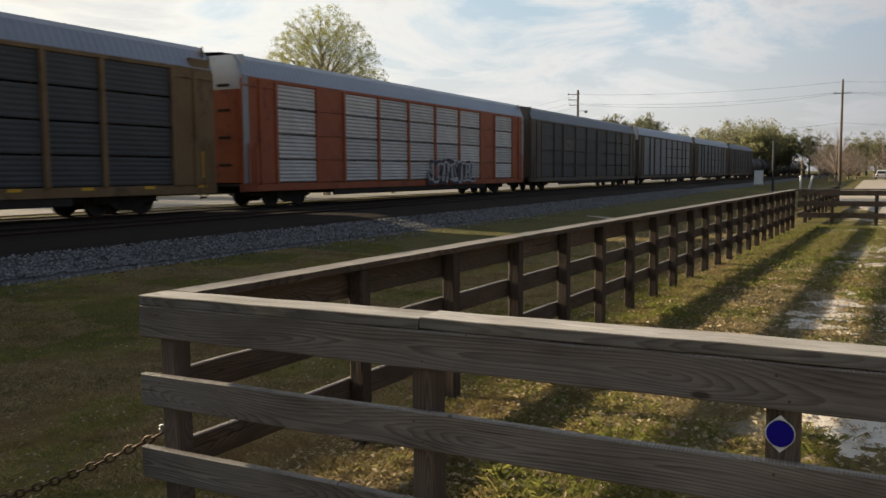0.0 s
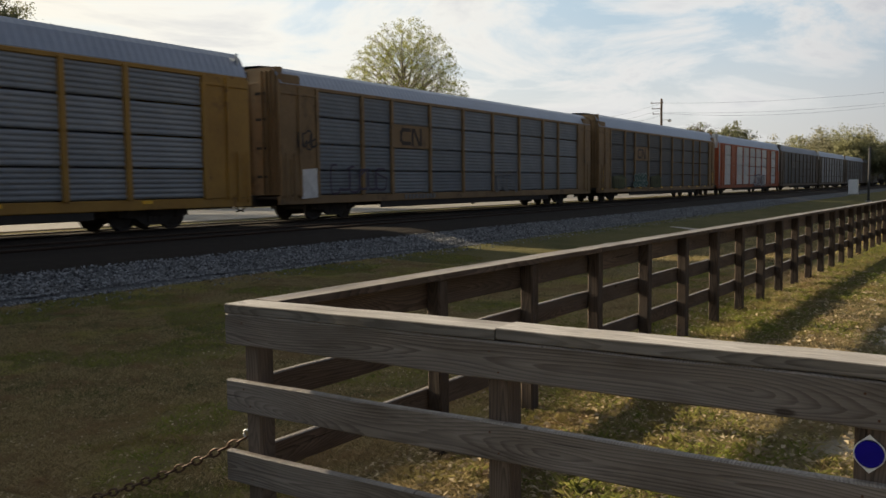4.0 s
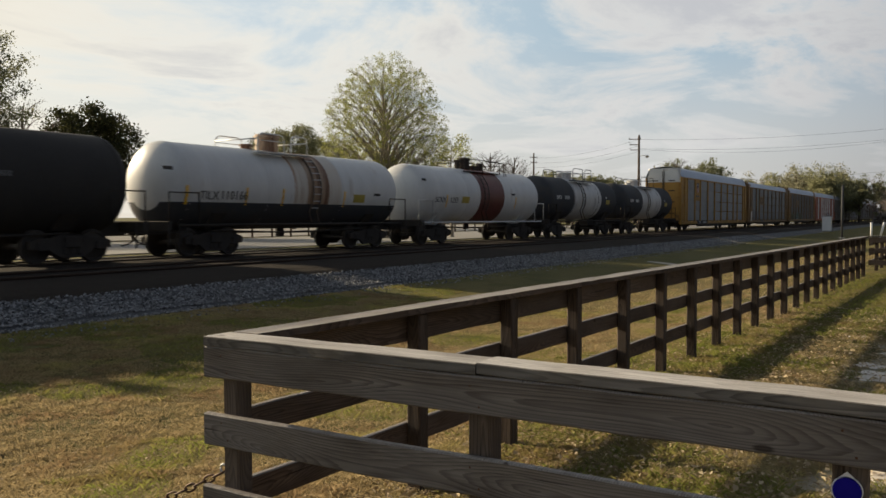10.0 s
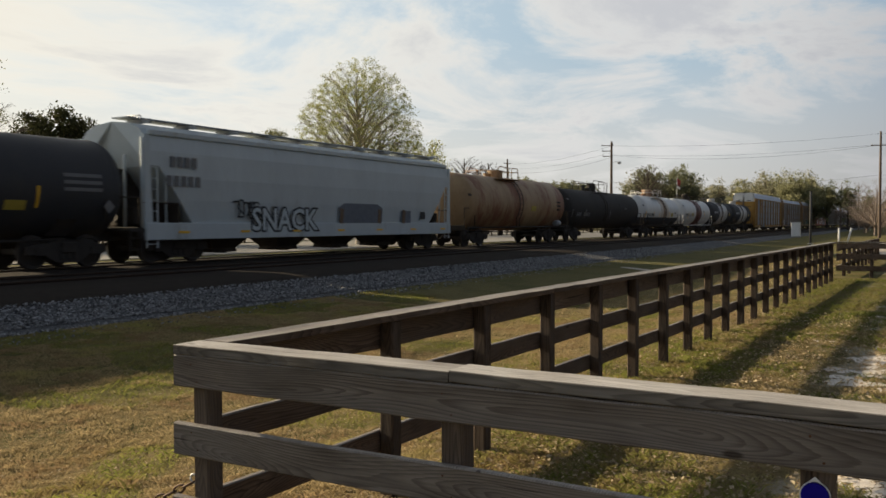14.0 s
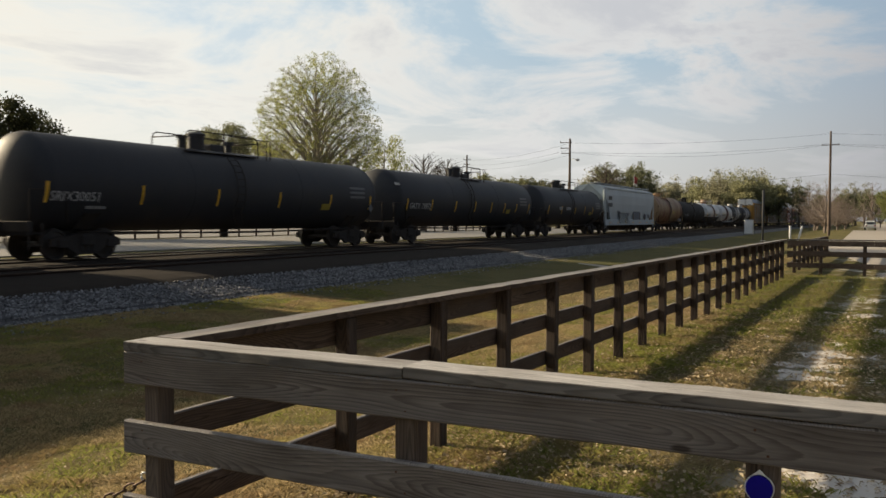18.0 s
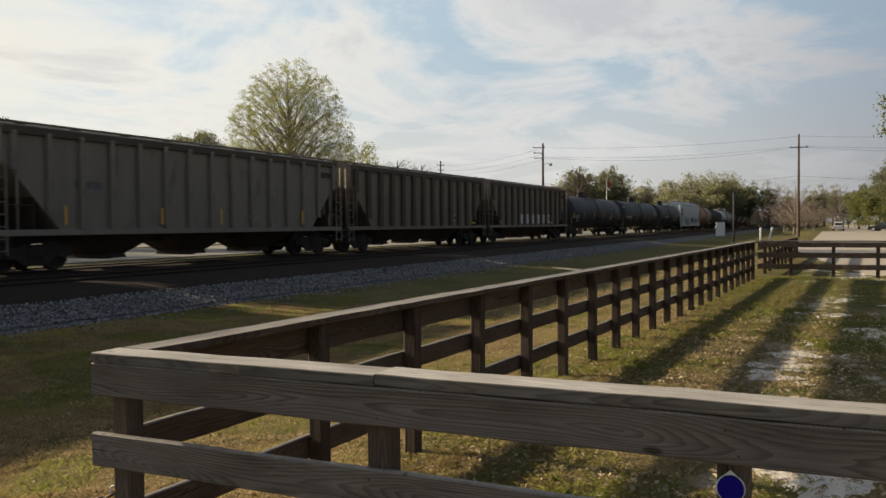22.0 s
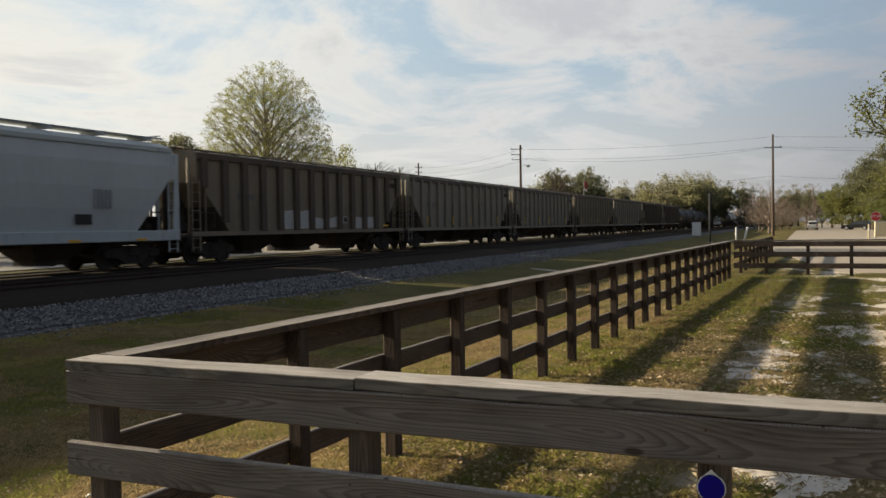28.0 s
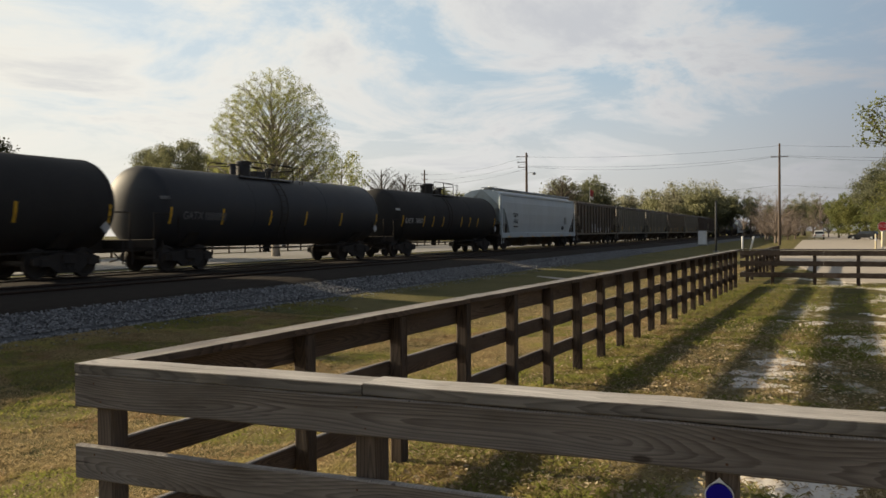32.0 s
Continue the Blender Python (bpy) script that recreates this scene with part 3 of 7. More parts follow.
def text_mesh(body, size, mat, wrap=None, bold=0.0):
    """Raised letters that read from +x, along +y; wrap: (radius, height of the middle) to lie on a tank's side."""
    cu = bpy.data.curves.new("lettering", "FONT")
    cu.body, cu.size, cu.align_x, cu.align_y, cu.extrude, cu.resolution_u = body, size, "CENTER", "CENTER", 0.004, 2
    cu.offset = bold
    ob = bpy.data.objects.new("lettering", cu)
    me = bpy.data.meshes.new_from_object(ob)
    bpy.data.objects.remove(ob)
    for v in me.vertices:
        x, y, z = v.co
        v.co = (z, x, y)
        if wrap:
            a = min(0.99, abs(wrap[1] + y) / wrap[0])
            v.co.x += wrap[0] * math.sqrt(1 - a * a) + 0.012
    me.materials.clear()
    me.materials.append(mat)
    return me


def bars_mesh(name, width, height, count, mat, wrap=None, gap=0.35):
    """A row of upright bars that stand for marks nobody can read."""
    verts, faces, step = [], [], width / count
    for i in range(count):
        y0, y1 = -width / 2 + i * step, -width / 2 + (i + 1 - gap) * step
        for y in (y0, y1):
            for z in (-height / 2, 0, height / 2):
                x = wrap[0] * math.sqrt(max(0.02, 1 - min(1, abs(wrap[1] + z) / wrap[0]) ** 2)) if wrap else 0.0
                verts += [(x + 0.012, y, z), (x - 0.02, y, z)]
        b = i * 12
        faces += [(b, b + 6, b + 8, b + 2), (b + 2, b + 8, b + 10, b + 4), (b, b + 2, b + 3, b + 1), (b + 2, b + 4, b + 5, b + 3),
                  (b + 6, b + 7, b + 9, b + 8), (b + 8, b + 9, b + 11, b + 10), (b, b + 1, b + 7, b + 6), (b + 4, b + 10, b + 11, b + 5)]
    return mesh_of(name, verts, faces, mat)


def patch_mesh(name, outline, mat, thick=0.006):
    """A thin plate from an outline of (y, z) on a side that faces +x."""
    n = len(outline)
    verts = [(thick, y, z) for y, z in outline] + [(-0.01, y, z) for y, z in outline]
    return mesh_of(name, verts, [tuple(range(n)), tuple(range(n, 2 * n))[::-1]] + [(i, i + n, (i + 1) % n + n, (i + 1) % n) for i in range(n)], mat)


def scribble_mesh(name, width, height, seed, mat, strokes=7, r=0.035):
    """One sprayed looping ribbon on a side that faces +x."""
    rng = random.Random(seed)
    path = []
    for s in range(strokes):
        cy = -width / 2 + (s + 0.5) * width / strokes
        a0, sw = rng.uniform(0, 6.3), rng.uniform(3.0, 5.6) * rng.choice((-1, 1))
        ry, rz = width / strokes * rng.uniform(0.4, 0.75), height * rng.uniform(0.3, 0.5)
        for k in range(15):
            a = a0 + sw * k / 14
            path.append(Vector((cy + ry * math.cos(a), rz * math.sin(a + 0.4 * math.sin(2 * a)))))
    verts, faces = [], []
    for i, p in enumerate(path):
        d = (path[min(i + 1, len(path) - 1)] - path[max(i - 1, 0)])
        d = d.normalized() if d.length > 1e-6 else Vector((1, 0))
        q = Vector((-d.y, d.x)) * r
        verts += [(0.004 + 0.00002 * i, p.x + q.x, p.y + q.y), (0.004 + 0.00002 * i, p.x - q.x, p.y - q.y)]
        if i:
            faces.append((2 * i - 2, 2 * i - 1, 2 * i + 1, 2 * i))
    return mesh_of(name, verts, faces, mat)


# ---- the railway's measures ----
TRACK_X, SIDING_X, RAIL_Z = -22.0, -17.7, 0.38
GAUGE = 0.7525


# ---- ground ----
def ground_material():
    m = bpy.data.materials.new("dry lawn with sandy wear")
    m.use_nodes = True
    n, l = m.node_tree.nodes, m.node_tree.links
    bsdf = n["Principled BSDF"]
    bsdf.inputs["Roughness"].default_value, bsdf.inputs["Specular IOR Level"].default_value = 0.95, 0.1
    tc = n.new("ShaderNodeTexCoord")

    def tex(s, detail=6, rough=0.6, seed=0.0, stretch=(1, 1, 1)):
        mp, t = n.new("ShaderNodeMapping"), n.new("ShaderNodeTexNoise")
        mp.inputs["Location"].default_value, mp.inputs["Scale"].default_value = (seed, seed * 1.7, 0), stretch
        l.new(tc.outputs["Object"], mp.inputs[0])
        l.new(mp.outputs[0], t.inputs["Vector"])
        t.inputs["Scale"].default_value, t.inputs["Detail"].default_value, t.inputs["Roughness"].default_value = s, detail, rough
        return t.outputs["Fac"]

    def ramp(fac, lo, hi, c0=(0, 0, 0), c1=(1, 1, 1)):
        r = n.new("ShaderNodeValToRGB")
        r.color_ramp.elements[0].position, r.color_ramp.elements[1].position = lo, hi
        r.color_ramp.elements[0].color, r.color_ramp.elements[1].color = (*c0, 1), (*c1, 1)
        l.new(fac, r.inputs[0])
        return r.outputs[0]

    def mix(fac, x, y, mode="MIX"):
        k = n.new("ShaderNodeMixRGB")
        k.blend_type = mode
        for i, v in enumerate((fac, x, y)):
            if isinstance(v, (int, float)):
                k.inputs[i].default_value = v
            elif isinstance(v, tuple):
                k.inputs[i].default_value = (*v, 1)
            else:
                l.new(v, k.inputs[i])
        return k.outputs[0]

    def span(out, lo, hi):
        r = n.new("ShaderNodeMapRange")
        r.interpolation_type = "SMOOTHSTEP"
        r.inputs["From Min"].default_value, r.inputs["From Max"].default_value = lo, hi
        l.new(out, r.inputs[0])
        return r.outputs[0]

    xyz = n.new("ShaderNodeSeparateXYZ")
    l.new(tc.outputs["Object"], xyz.inputs[0])
    straw = mix(ramp(tex(3.2), 0.35, 0.65), (0.29, 0.225, 0.10), (0.19, 0.15, 0.066))
    green = mix(ramp(tex(5, seed=4), 0.35, 0.65), (0.112, 0.11, 0.036), (0.08, 0.083, 0.028))
    far = span(xyz.outputs["Y"], 9.0, 26.0)
    lawn = mix(ramp(tex(0.42, 6, 0.62, 9), 0.47, 0.62), straw, green)
    lawn = mix(mix(1.0, far, (0.55, 0.55, 0.55), "MULTIPLY"), lawn, green)
    outer = span(xyz.outputs["X"], -6.2, -8.2)
    lawn = mix(mix(1.0, outer, (0.45, 0.45, 0.45), "MULTIPLY"), lawn, green)
    lawn = mix(ramp(tex(38, 3, 0.6, 2), 0.52, 0.72), lawn, (0.085, 0.064, 0.034))
    earth = mix(ramp(tex(1.3, 6, 0.65, 14), 0.66, 0.76), lawn, (0.17, 0.125, 0.08))
    sand = mix(ramp(tex(9, 5, 0.6, 6), 0.3, 0.7), (0.84, 0.80, 0.74), (0.68, 0.62, 0.55))
    strip = mix(1.0, span(xyz.outputs["X"], -1.5, 0.5), ramp(tex(0.85, 7, 0.68, 21, (1.0, 0.5, 1)), 0.52, 0.60), "MULTIPLY")
    col = mix(strip, earth, sand)
    l.new(col, bsdf.inputs["Base Color"])
    bp = n.new("ShaderNodeBump")
    bp.inputs["Strength"].default_value, bp.inputs["Distance"].default_value = 0.9, 0.05
    l.new(mix(0.5, tex(22, 5, 0.7), tex(70, 3, 0.7, 3)), bp.inputs["Height"])
    l.new(bp.outputs[0], bsdf.inputs["Normal"])
    return m


SECTION = [(-2500, 0.05), (-60, 0.05), (-30, 0.08), (-26.5, 0.06), (-14.0, -0.08), (-12.6, -0.10), (-11.0, -0.17), (-9.0, -0.23), (-7.5, -0.255), (-6.0, -0.25), (-5.0, -0.20), (-4.1, -0.12), (-3.4, -0.06), (-2.9, -0.01), (-2.3, 0.03), (-1.4, 0.05), (4, 0.05), (12, 0.03), (60, 0.0), (2500, 0.0)]


def ground_z(x):
    return np.interp(x, [q[0] for q in SECTION], [q[1] for q in SECTION])


YS = [-1500, -200, -40, 0, 10, 20, 40, 80, 160, 400, 2500]
verts = [(x, y, z) for y in YS for x, z in SECTION]
w = len(SECTION)
M["ground"] = ground_material()
ground = piece("ground", mesh_of("ground", verts, [(j * w + i, j * w + i + 1, (j + 1) * w + i + 1, (j + 1) * w + i) for j in range(len(YS) - 1) for i in range(w - 1)], M["ground"]))
tagged(ground, "dry patchy lawn with green tufts and worn sandy strips", "ground", kind="structure")

# ballast bed under both tracks, its shoulder running out on the lawn
BED = [(-25.6, 0.05), (-24.3, 0.30), (-23.6, 0.345), (-14.9, 0.31), (-14.2, 0.25), (-13.85, 0.165), (-13.4, 0.06), (-12.6, -0.05), (-11.9, -0.22)]
M["ballast"] = material("grey crushed stone ballast", (0.095, 0.098, 0.105), (0.045, 0.047, 0.052), rough=0.95, scale=9, fine=30, bump=1.0, bump_scale=16, c=(0.24, 0.24, 0.25), c_low=0.58, c_high=0.66, c_scale=14)
M["ballast_oily"] = material("oily brown ballast between the rails", (0.040, 0.033, 0.028), (0.027, 0.023, 0.020), rough=1.0, spec=0.05, scale=5, fine=25, bump=1.0, bump_scale=16)
ys = [-480 + 10 * i for i in range(46)] + [-20 + 1.0 * i for i in range(120)] + [100 + 10 * i for i in range(67)]
verts, faces = [], []
rng = random.Random(5)
for y in ys:
    for i, (x, z) in enumerate(BED):
        j = 0 if i == 0 else 1
        verts.append((x + j * 0.05 * rng.uniform(-1, 1) + (rng.uniform(-0.3, 0.3) if i >= 8 else 0), y, z))
w = len(BED)
faces = [(j * w + i, j * w + i + 1, (j + 1) * w + i + 1, (j + 1) * w + i) for j in range(len(ys) - 1) for i in range(w - 1)]
me = mesh_of("ballast_bed", verts, faces, M["ballast"])
me.materials.append(M["ballast_oily"])
for p in me.polygons:
    if -23.8 < p.center.x < -13.9:
        p.material_index = 1
tagged(piece("ballast_bed", me), "grey crushed stone railway bed with a sloping shoulder", "ballast", kind="structure")

# rails
RAIL = [(-0.07, -0.17), (0.07, -0.17), (0.07, -0.155), (0.012, -0.135), (0.012, -0.045), (0.036, -0.035), (0.036, -0.004), (0.028, 0.0), (-0.028, 0.0), (-0.036, -0.004), (-0.036, -0.035), (-0.012, -0.045), (-0.012, -0.135), (-0.07, -0.155)]
for cx, nm in ((TRACK_X, "main line"), (SIDING_X, "siding")):
    for s in (-1, 1):
        n = len(RAIL)
        verts = [(x, y, z) for y in (-480, 760) for x, z in RAIL]
        me = mesh_of("rail", verts, [(i, (i + 1) % n, (i + 1) % n + n, i + n) for i in range(n)] + [tuple(range(n))[::-1], tuple(range(n, 2 * n))], M["rail"])
        if nm == "main line":
            me.materials.append(M["railhead"])
            for p in me.polygons:
                if p.center.z > -0.003:
                    p.material_index = 1
        tagged(piece("rail", me, None, pose(cx + s * GAUGE, 0, RAIL_Z)), "long brown rusted steel rail of the " + nm, "rail", group="rails of the " + nm, kind="structure")

# wooden ties: the near stretch of the siding one by one, the rest as one sheet of pieces
bm = bmesh.new()
add_box(bm, -1.3, 1.3, -0.115, 0.115, -0.15, 0, 0.012)
tie_me = bpy.data.meshes.new("tie")
bm.to_mesh(tie_me)
bm.free()
tie_me.materials.append(M["tie"])
siding = thing("siding_track", "dark creosoted wooden ties of the empty siding", "railway track", kind="structure")
rng = random.Random(8)
for i in range(200):
    piece("tie", tie_me, siding, pose(SIDING_X + rng.uniform(-0.05, 0.05), 1.0 + i * 0.52, RAIL_Z - 0.165 + 0.005, 0, 0, rng.uniform(-1, 1)))


def many_boxes(name, rows, mat):
    """Boxes (x, y, z, half sizes) joined into one mesh."""
    corner = np.array([(-1, -1, -1), (1, -1, -1), (1, 1, -1), (-1, 1, -1), (-1, -1, 1), (1, -1, 1), (1, 1, 1), (-1, 1, 1)], float)
    v = np.concatenate([corner * r[3:] + r[:3] for r in rows])
    f = [tuple(8 * k + i for i in q) for k in range(len(rows)) for q in ((0, 3, 2, 1), (4, 5, 6, 7), (0, 1, 5, 4), (1, 2, 6, 5), (2, 3, 7, 6), (3, 0, 4, 7))]
    return mesh_of(name, v, f, mat)


rows = [np.array((TRACK_X, -60 + i * 0.52, RAIL_Z - 0.24, 1.3, 0.115, 0.075)) for i in range(700)]
rows += [np.array((SIDING_X, 105 + i * 0.52, RAIL_Z - 0.24, 1.3, 0.115, 0.075)) for i in range(300)]
main_track = tagged(piece("ties", many_boxes("ties", rows, M["tie"])), "row of dark wooden railway ties", "railway ties", kind="stuff")


# crushed stone lying on the near shoulder
def scatter_stones(name, count, seed, area, size):
    rng = np.random.default_rng(seed)
    base = np.array([(1, 0, 0), (-1, 0, 0), (0, 1, 0), (0, -1, 0), (0, 0, 1), (0, 0, -1)], float)
    tri = np.array([(0, 2, 4), (2, 1, 4), (1, 3, 4), (3, 0, 4), (2, 0, 5), (1, 2, 5), (3, 1, 5), (0, 3, 5)])
    x0, x1, y0, y1 = area
    y = y0 + (y1 - y0) * rng.random(count) ** 1.6
    x = x0 + (x1 - x0) * rng.random(count)
    z = np.maximum(np.interp(x, [b[0] for b in BED[:8]], [b[1] for b in BED[:8]]) - 2.0 * (x > -12.5), ground_z(x))
    s = size * rng.uniform(0.5, 1.3, (count, 1, 1)) * rng.uniform(0.6, 1.2, (count, 6, 1))
    v = base[None] * s * np.array([1, 1, 0.7]) + rng.normal(0, size * 0.18, (count, 6, 3)) + np.stack([x, y, z + size * 0.25], -1)[:, None]
    f = (tri[None] + 6 * np.arange(count)[:, None, None]).reshape(-1, 3)
    return piece(name, mesh_of(name, v.reshape(-1, 3).tolist(), f.tolist(), M["stone"]))


tagged(scatter_stones("ballast_stones", 32000, 3, (-13.95, -12.25, 1, 70), 0.034), "loose blue grey crushed stones on the ballast shoulder", "gravel", kind="stuff")
tagged(scatter_stones("strewn_stones", 2200, 4, (-12.7, -11.5, 1, 60), 0.030), "stray grey stones in the grass edge", "gravel", kind="stuff")


# worn sandy patches swelling through the lawn of the yard
def sand_swell(x, y):
    return noise.noise((x * 0.8, y * 0.6, 11.0)) + 0.55 * noise.noise((x * 2.3, y * 1.7, 5.0)) + 0.35 * noise.noise((x * 6.5, y * 5.0, 2.0)) + 0.22 * noise.noise((x * 17, y * 14, 8.0)) + 0.16 * min(2.0, x) - 0.24 - 0.6 * max(0.0, -0.7 - x) - 0.022 * max(0.0, y - 12.5) + 1.1 * math.exp(-((x - 0.05) / 0.42) ** 2 - ((y - 5.65) / 0.42) ** 2) + 0.15 * math.exp(-((x + 0.3) / 0.4) ** 2 - ((y - 10.3) / 0.9) ** 2)


xs, ys = np.arange(-1.3, 5.2, 0.055), np.concatenate([np.arange(2.9, 10, 0.055), np.arange(10, 26, 0.11)])
verts = [(float(x), float(y), float(0.046 + 0.028 * max(-0.8, min(0.45, sand_swell(x, y))))) for y in ys for x in xs]
w = len(xs)
M["sand"] = material("pale dry sand", (0.78, 0.73, 0.665), (0.62, 0.565, 0.50), rough=0.95, scale=4, fine=60, bump=0.5, bump_scale=45, c=(0.30, 0.25, 0.19), c_low=0.56, c_high=0.7, c_scale=9)
SAND = piece("sand_patches", mesh_of("sand_patches", verts, [(j * w + i, j * w + i + 1, (j + 1) * w + i + 1, (j + 1) * w + i) for j in range(len(ys) - 1) for i in range(w - 1)], M["sand"], smooth=True))
tagged(SAND, "pale worn sandy patches showing through the yard grass", "sand", kind="stuff")


# grass blades and leaf litter near the fence
def scatter_blades(name, count, seed, area, height, mat, keep):
    rng = np.random.default_rng(seed)
    x0, x1, y0, y1 = area
    x, y = x0 + (x1 - x0) * rng.random(count), y0 + (y1 - y0) * rng.random(count) ** 1.4
    ok = np.array([keep(noise.noise((a * 0.55, b * 0.55, 3.0)) + 0.35 * noise.noise((a * 2.1, b * 2.1, 7.0)), a, b) for a, b in zip(x, y)])
    x, y = x[ok], y[ok]
    bare = np.array([a > -1.3 and sand_swell(a, b) > 0.10 for a, b in zip(x, y)]) & (rng.random(len(x)) < 0.9)
    x, y = x[~bare], y[~bare]
    k = len(x)
    a, h = rng.uniform(0, 2 * math.pi, k), height * rng.uniform(0.4, 1.25, k)
    # taller tufts and thin spots
    h *= np.clip([0.95 + 0.85 * noise.noise((p * 6.5, q * 6.5, 1.0)) + 0.6 * noise.noise((p * 1.7, q * 1.7, 4.0)) for p, q in zip(x, y)], 0.4, 1.8)
    lean = rng.normal(0, 0.75, (k, 2)) * h[:, None]
    wd = 0.0006 + 0.0007 * rng.random(k) + 0.00015 * np.hypot(x, y)
    d = np.stack([np.cos(a), np.sin(a)], -1) * wd[:, None]
    root = np.stack([x, y], -1)
    z = ground_z(x)
    v = np.stack([np.c_[root - d, z], np.c_[root + d, z], np.c_[root + lean * 0.4 + d * 0.6, z + h * 0.65], np.c_[root + lean, z + h]], 1)
    f = (np.array([(0, 1, 2), (0, 2, 3)])[None] + 4 * np.arange(k)[:, None, None]).reshape(-1, 3)
    return piece(name, mesh_of(name, v.reshape(-1, 3).tolist(), f.tolist(), mat))


tagged(scatter_blades("lawn_dry", 520000, 11, (-12.2, -2.0, 2.7, 16), 0.027, M["grass_dry"], lambda v, a, b: v < 0.22 + 0.03 * (a + 6) * (a < -6)), "short dry straw coloured grass", "grass", kind="stuff")
tagged(scatter_blades("lawn_green", 260000, 12, (-12.2, 2.2, 2.7, 18), 0.033, M["grass_green"], lambda v, a, b: v > 0.08 - 0.06 * (a < -6.8) + 0.10 * (a < -2.8 and b < 7)), "short green grass tufts", "grass", kind="stuff")
tagged(scatter_blades("lawn_beyond", 60000, 14, (-2.4, 9.0, 12, 26.4), 0.045, M["grass_green"], lambda v, a, b: v > -0.3 + 0.22 * max(0, a + 0.4) - 0.02 * (b - 13)), "short green grass further down the yard", "grass", kind="stuff")
tagged(scatter_blades("lawn_verge", 50000, 15, (-8.5, -2.2, 12, 42), 0.045, M["grass_dry"], lambda v, a, b: v > -0.3 and (b > 16 + v or a > -3.3)), "short dry grass along the outer side of the fence", "grass", kind="stuff")
tagged(scatter_blades("lawn_yard", 110000, 13, (-2.8, 2.2, 2.7, 14), 0.034, M["grass_green"], lambda v, a, b: v > -0.12 + 0.30 * max(0, a + 0.9)), "short mixed grass inside the fence", "grass", kind="stuff")
tagged(scatter_blades("lawn_straw", 70000, 16, (-2.8, 2.2, 2.7, 14), 0.030, M["grass_dry"], lambda v, a, b: v < 0.12 - 0.22 * max(0, a + 0.6)), "thin dry straw on the worn yard ground", "grass", kind="stuff")


def scatter_litter(name, count, seed, area, size):
    rng = np.random.default_rng(seed)
    x0, x1, y0, y1 = area
    x, y = x0 + (x1 - x0) * rng.random(count), y0 + (y1 - y0) * rng.random(count) ** 1.5
    a, s = rng.uniform(0, 6.28, count), size * rng.uniform(0.4, 1.3, count)
    u = np.stack([np.cos(a), np.sin(a), rng.normal(0, 0.25, count)], -1) * s[:, None]
    q = np.stack([-np.sin(a), np.cos(a), rng.normal(0, 0.35, count)], -1) * (s * 0.5)[:, None]
    g = ground_z(x)
    c = np.stack([x, y, g + 0.018], -1)
    lift = np.array([0, 0, 1.0]) * (s * 0.25)[:, None]
    v = np.stack([c - u, c - q + lift, c + u, c + q + lift], 1)
    v[..., 2] = np.maximum(v[..., 2], g[:, None] + 0.006)
    f = (np.array([(0, 1, 2), (0, 2, 3)])[None] + 4 * np.arange(count)[:, None, None]).reshape(-1, 3)
    return piece(name, mesh_of(name, v.reshape(-1, 3).tolist(), f.tolist(), M["litter"]))


tagged(scatter_litter("leaf_litter", 26000, 21, (-3.0, 2.6, 2.8, 16), 0.023), "fallen dry leaves scattered on the ground", "leaves", kind="stuff")
tagged(scatter_litter("stray_leaves", 6000, 22, (-9.0, -3.0, 2.6, 11), 0.014), "few pale dry leaves on the lawn", "leaves", kind="stuff")

# worn dirt path and paved ground beyond


def strip(name, outline, z, mat, label, category):
    n = len(outline)
    me = mesh_of(name, [(x, y, z) for x, y in outline] + [(x, y, z - 0.06) for x, y in outline], [tuple(range(n)), tuple(range(n, 2 * n))[::-1]] + [(i, i + n, (i + 1) % n + n, (i + 1) % n) for i in range(n)], mat)
    return tagged(piece(name, me), label, category, kind="structure")


trail = [(-10.6, 33.4, 33.7), (-10.0, 32.85, 33.5), (-9.0, 31.95, 32.8), (-8.0, 31.2, 31.9), (-7.2, 30.6, 31.2), (-6.6, 30.4, 30.55)]
verts = [(x, y, float(ground_z(x)) + 0.008) for x, y0, y1 in trail for y in (y0, y1)]
tagged(piece("dirt_track", mesh_of("dirt_track", verts, [(2 * i, 2 * i + 2, 2 * i + 3, 2 * i + 1) for i in range(len(trail) - 1)], M["tan_road"])), "pale worn dirt track in the grass", "path", kind="structure")
strip("dirt_lot", [(0.9, 28.6), (2.4, 28.0), (40, 28.0), (40, 52), (-2.0, 52), (-0.6, 40), (0.3, 33)], 0.066, M["tan_road"], "pale pinkish tan packed dirt beyond the far fence", "ground")
strip("road", [(-44, -400), (-29.5, -400), (-29.5, 260), (-44, 260)], 0.13, M["asphalt"], "grey bleached road beyond the railway", "road")
strip("parking_lot", [(-110, -60), (-47, -60), (-47, 150), (-110, 150)], 0.12, M["asphalt"], "grey paved lot beyond the road", "paving")
strip("crossing_road", [(-3, 52), (80, 52), (80, 74), (-3, 74)], 0.07, M["tan_road"], "pale tan worn road surface", "road")
strip("street", [(-1.5, 74), (40, 74), (40, 150), (14, 150), (14, 420), (2, 420), (2, 150), (-1.5, 150)], 0.076, M["tan_road"], "pale worn street surface running off", "road")


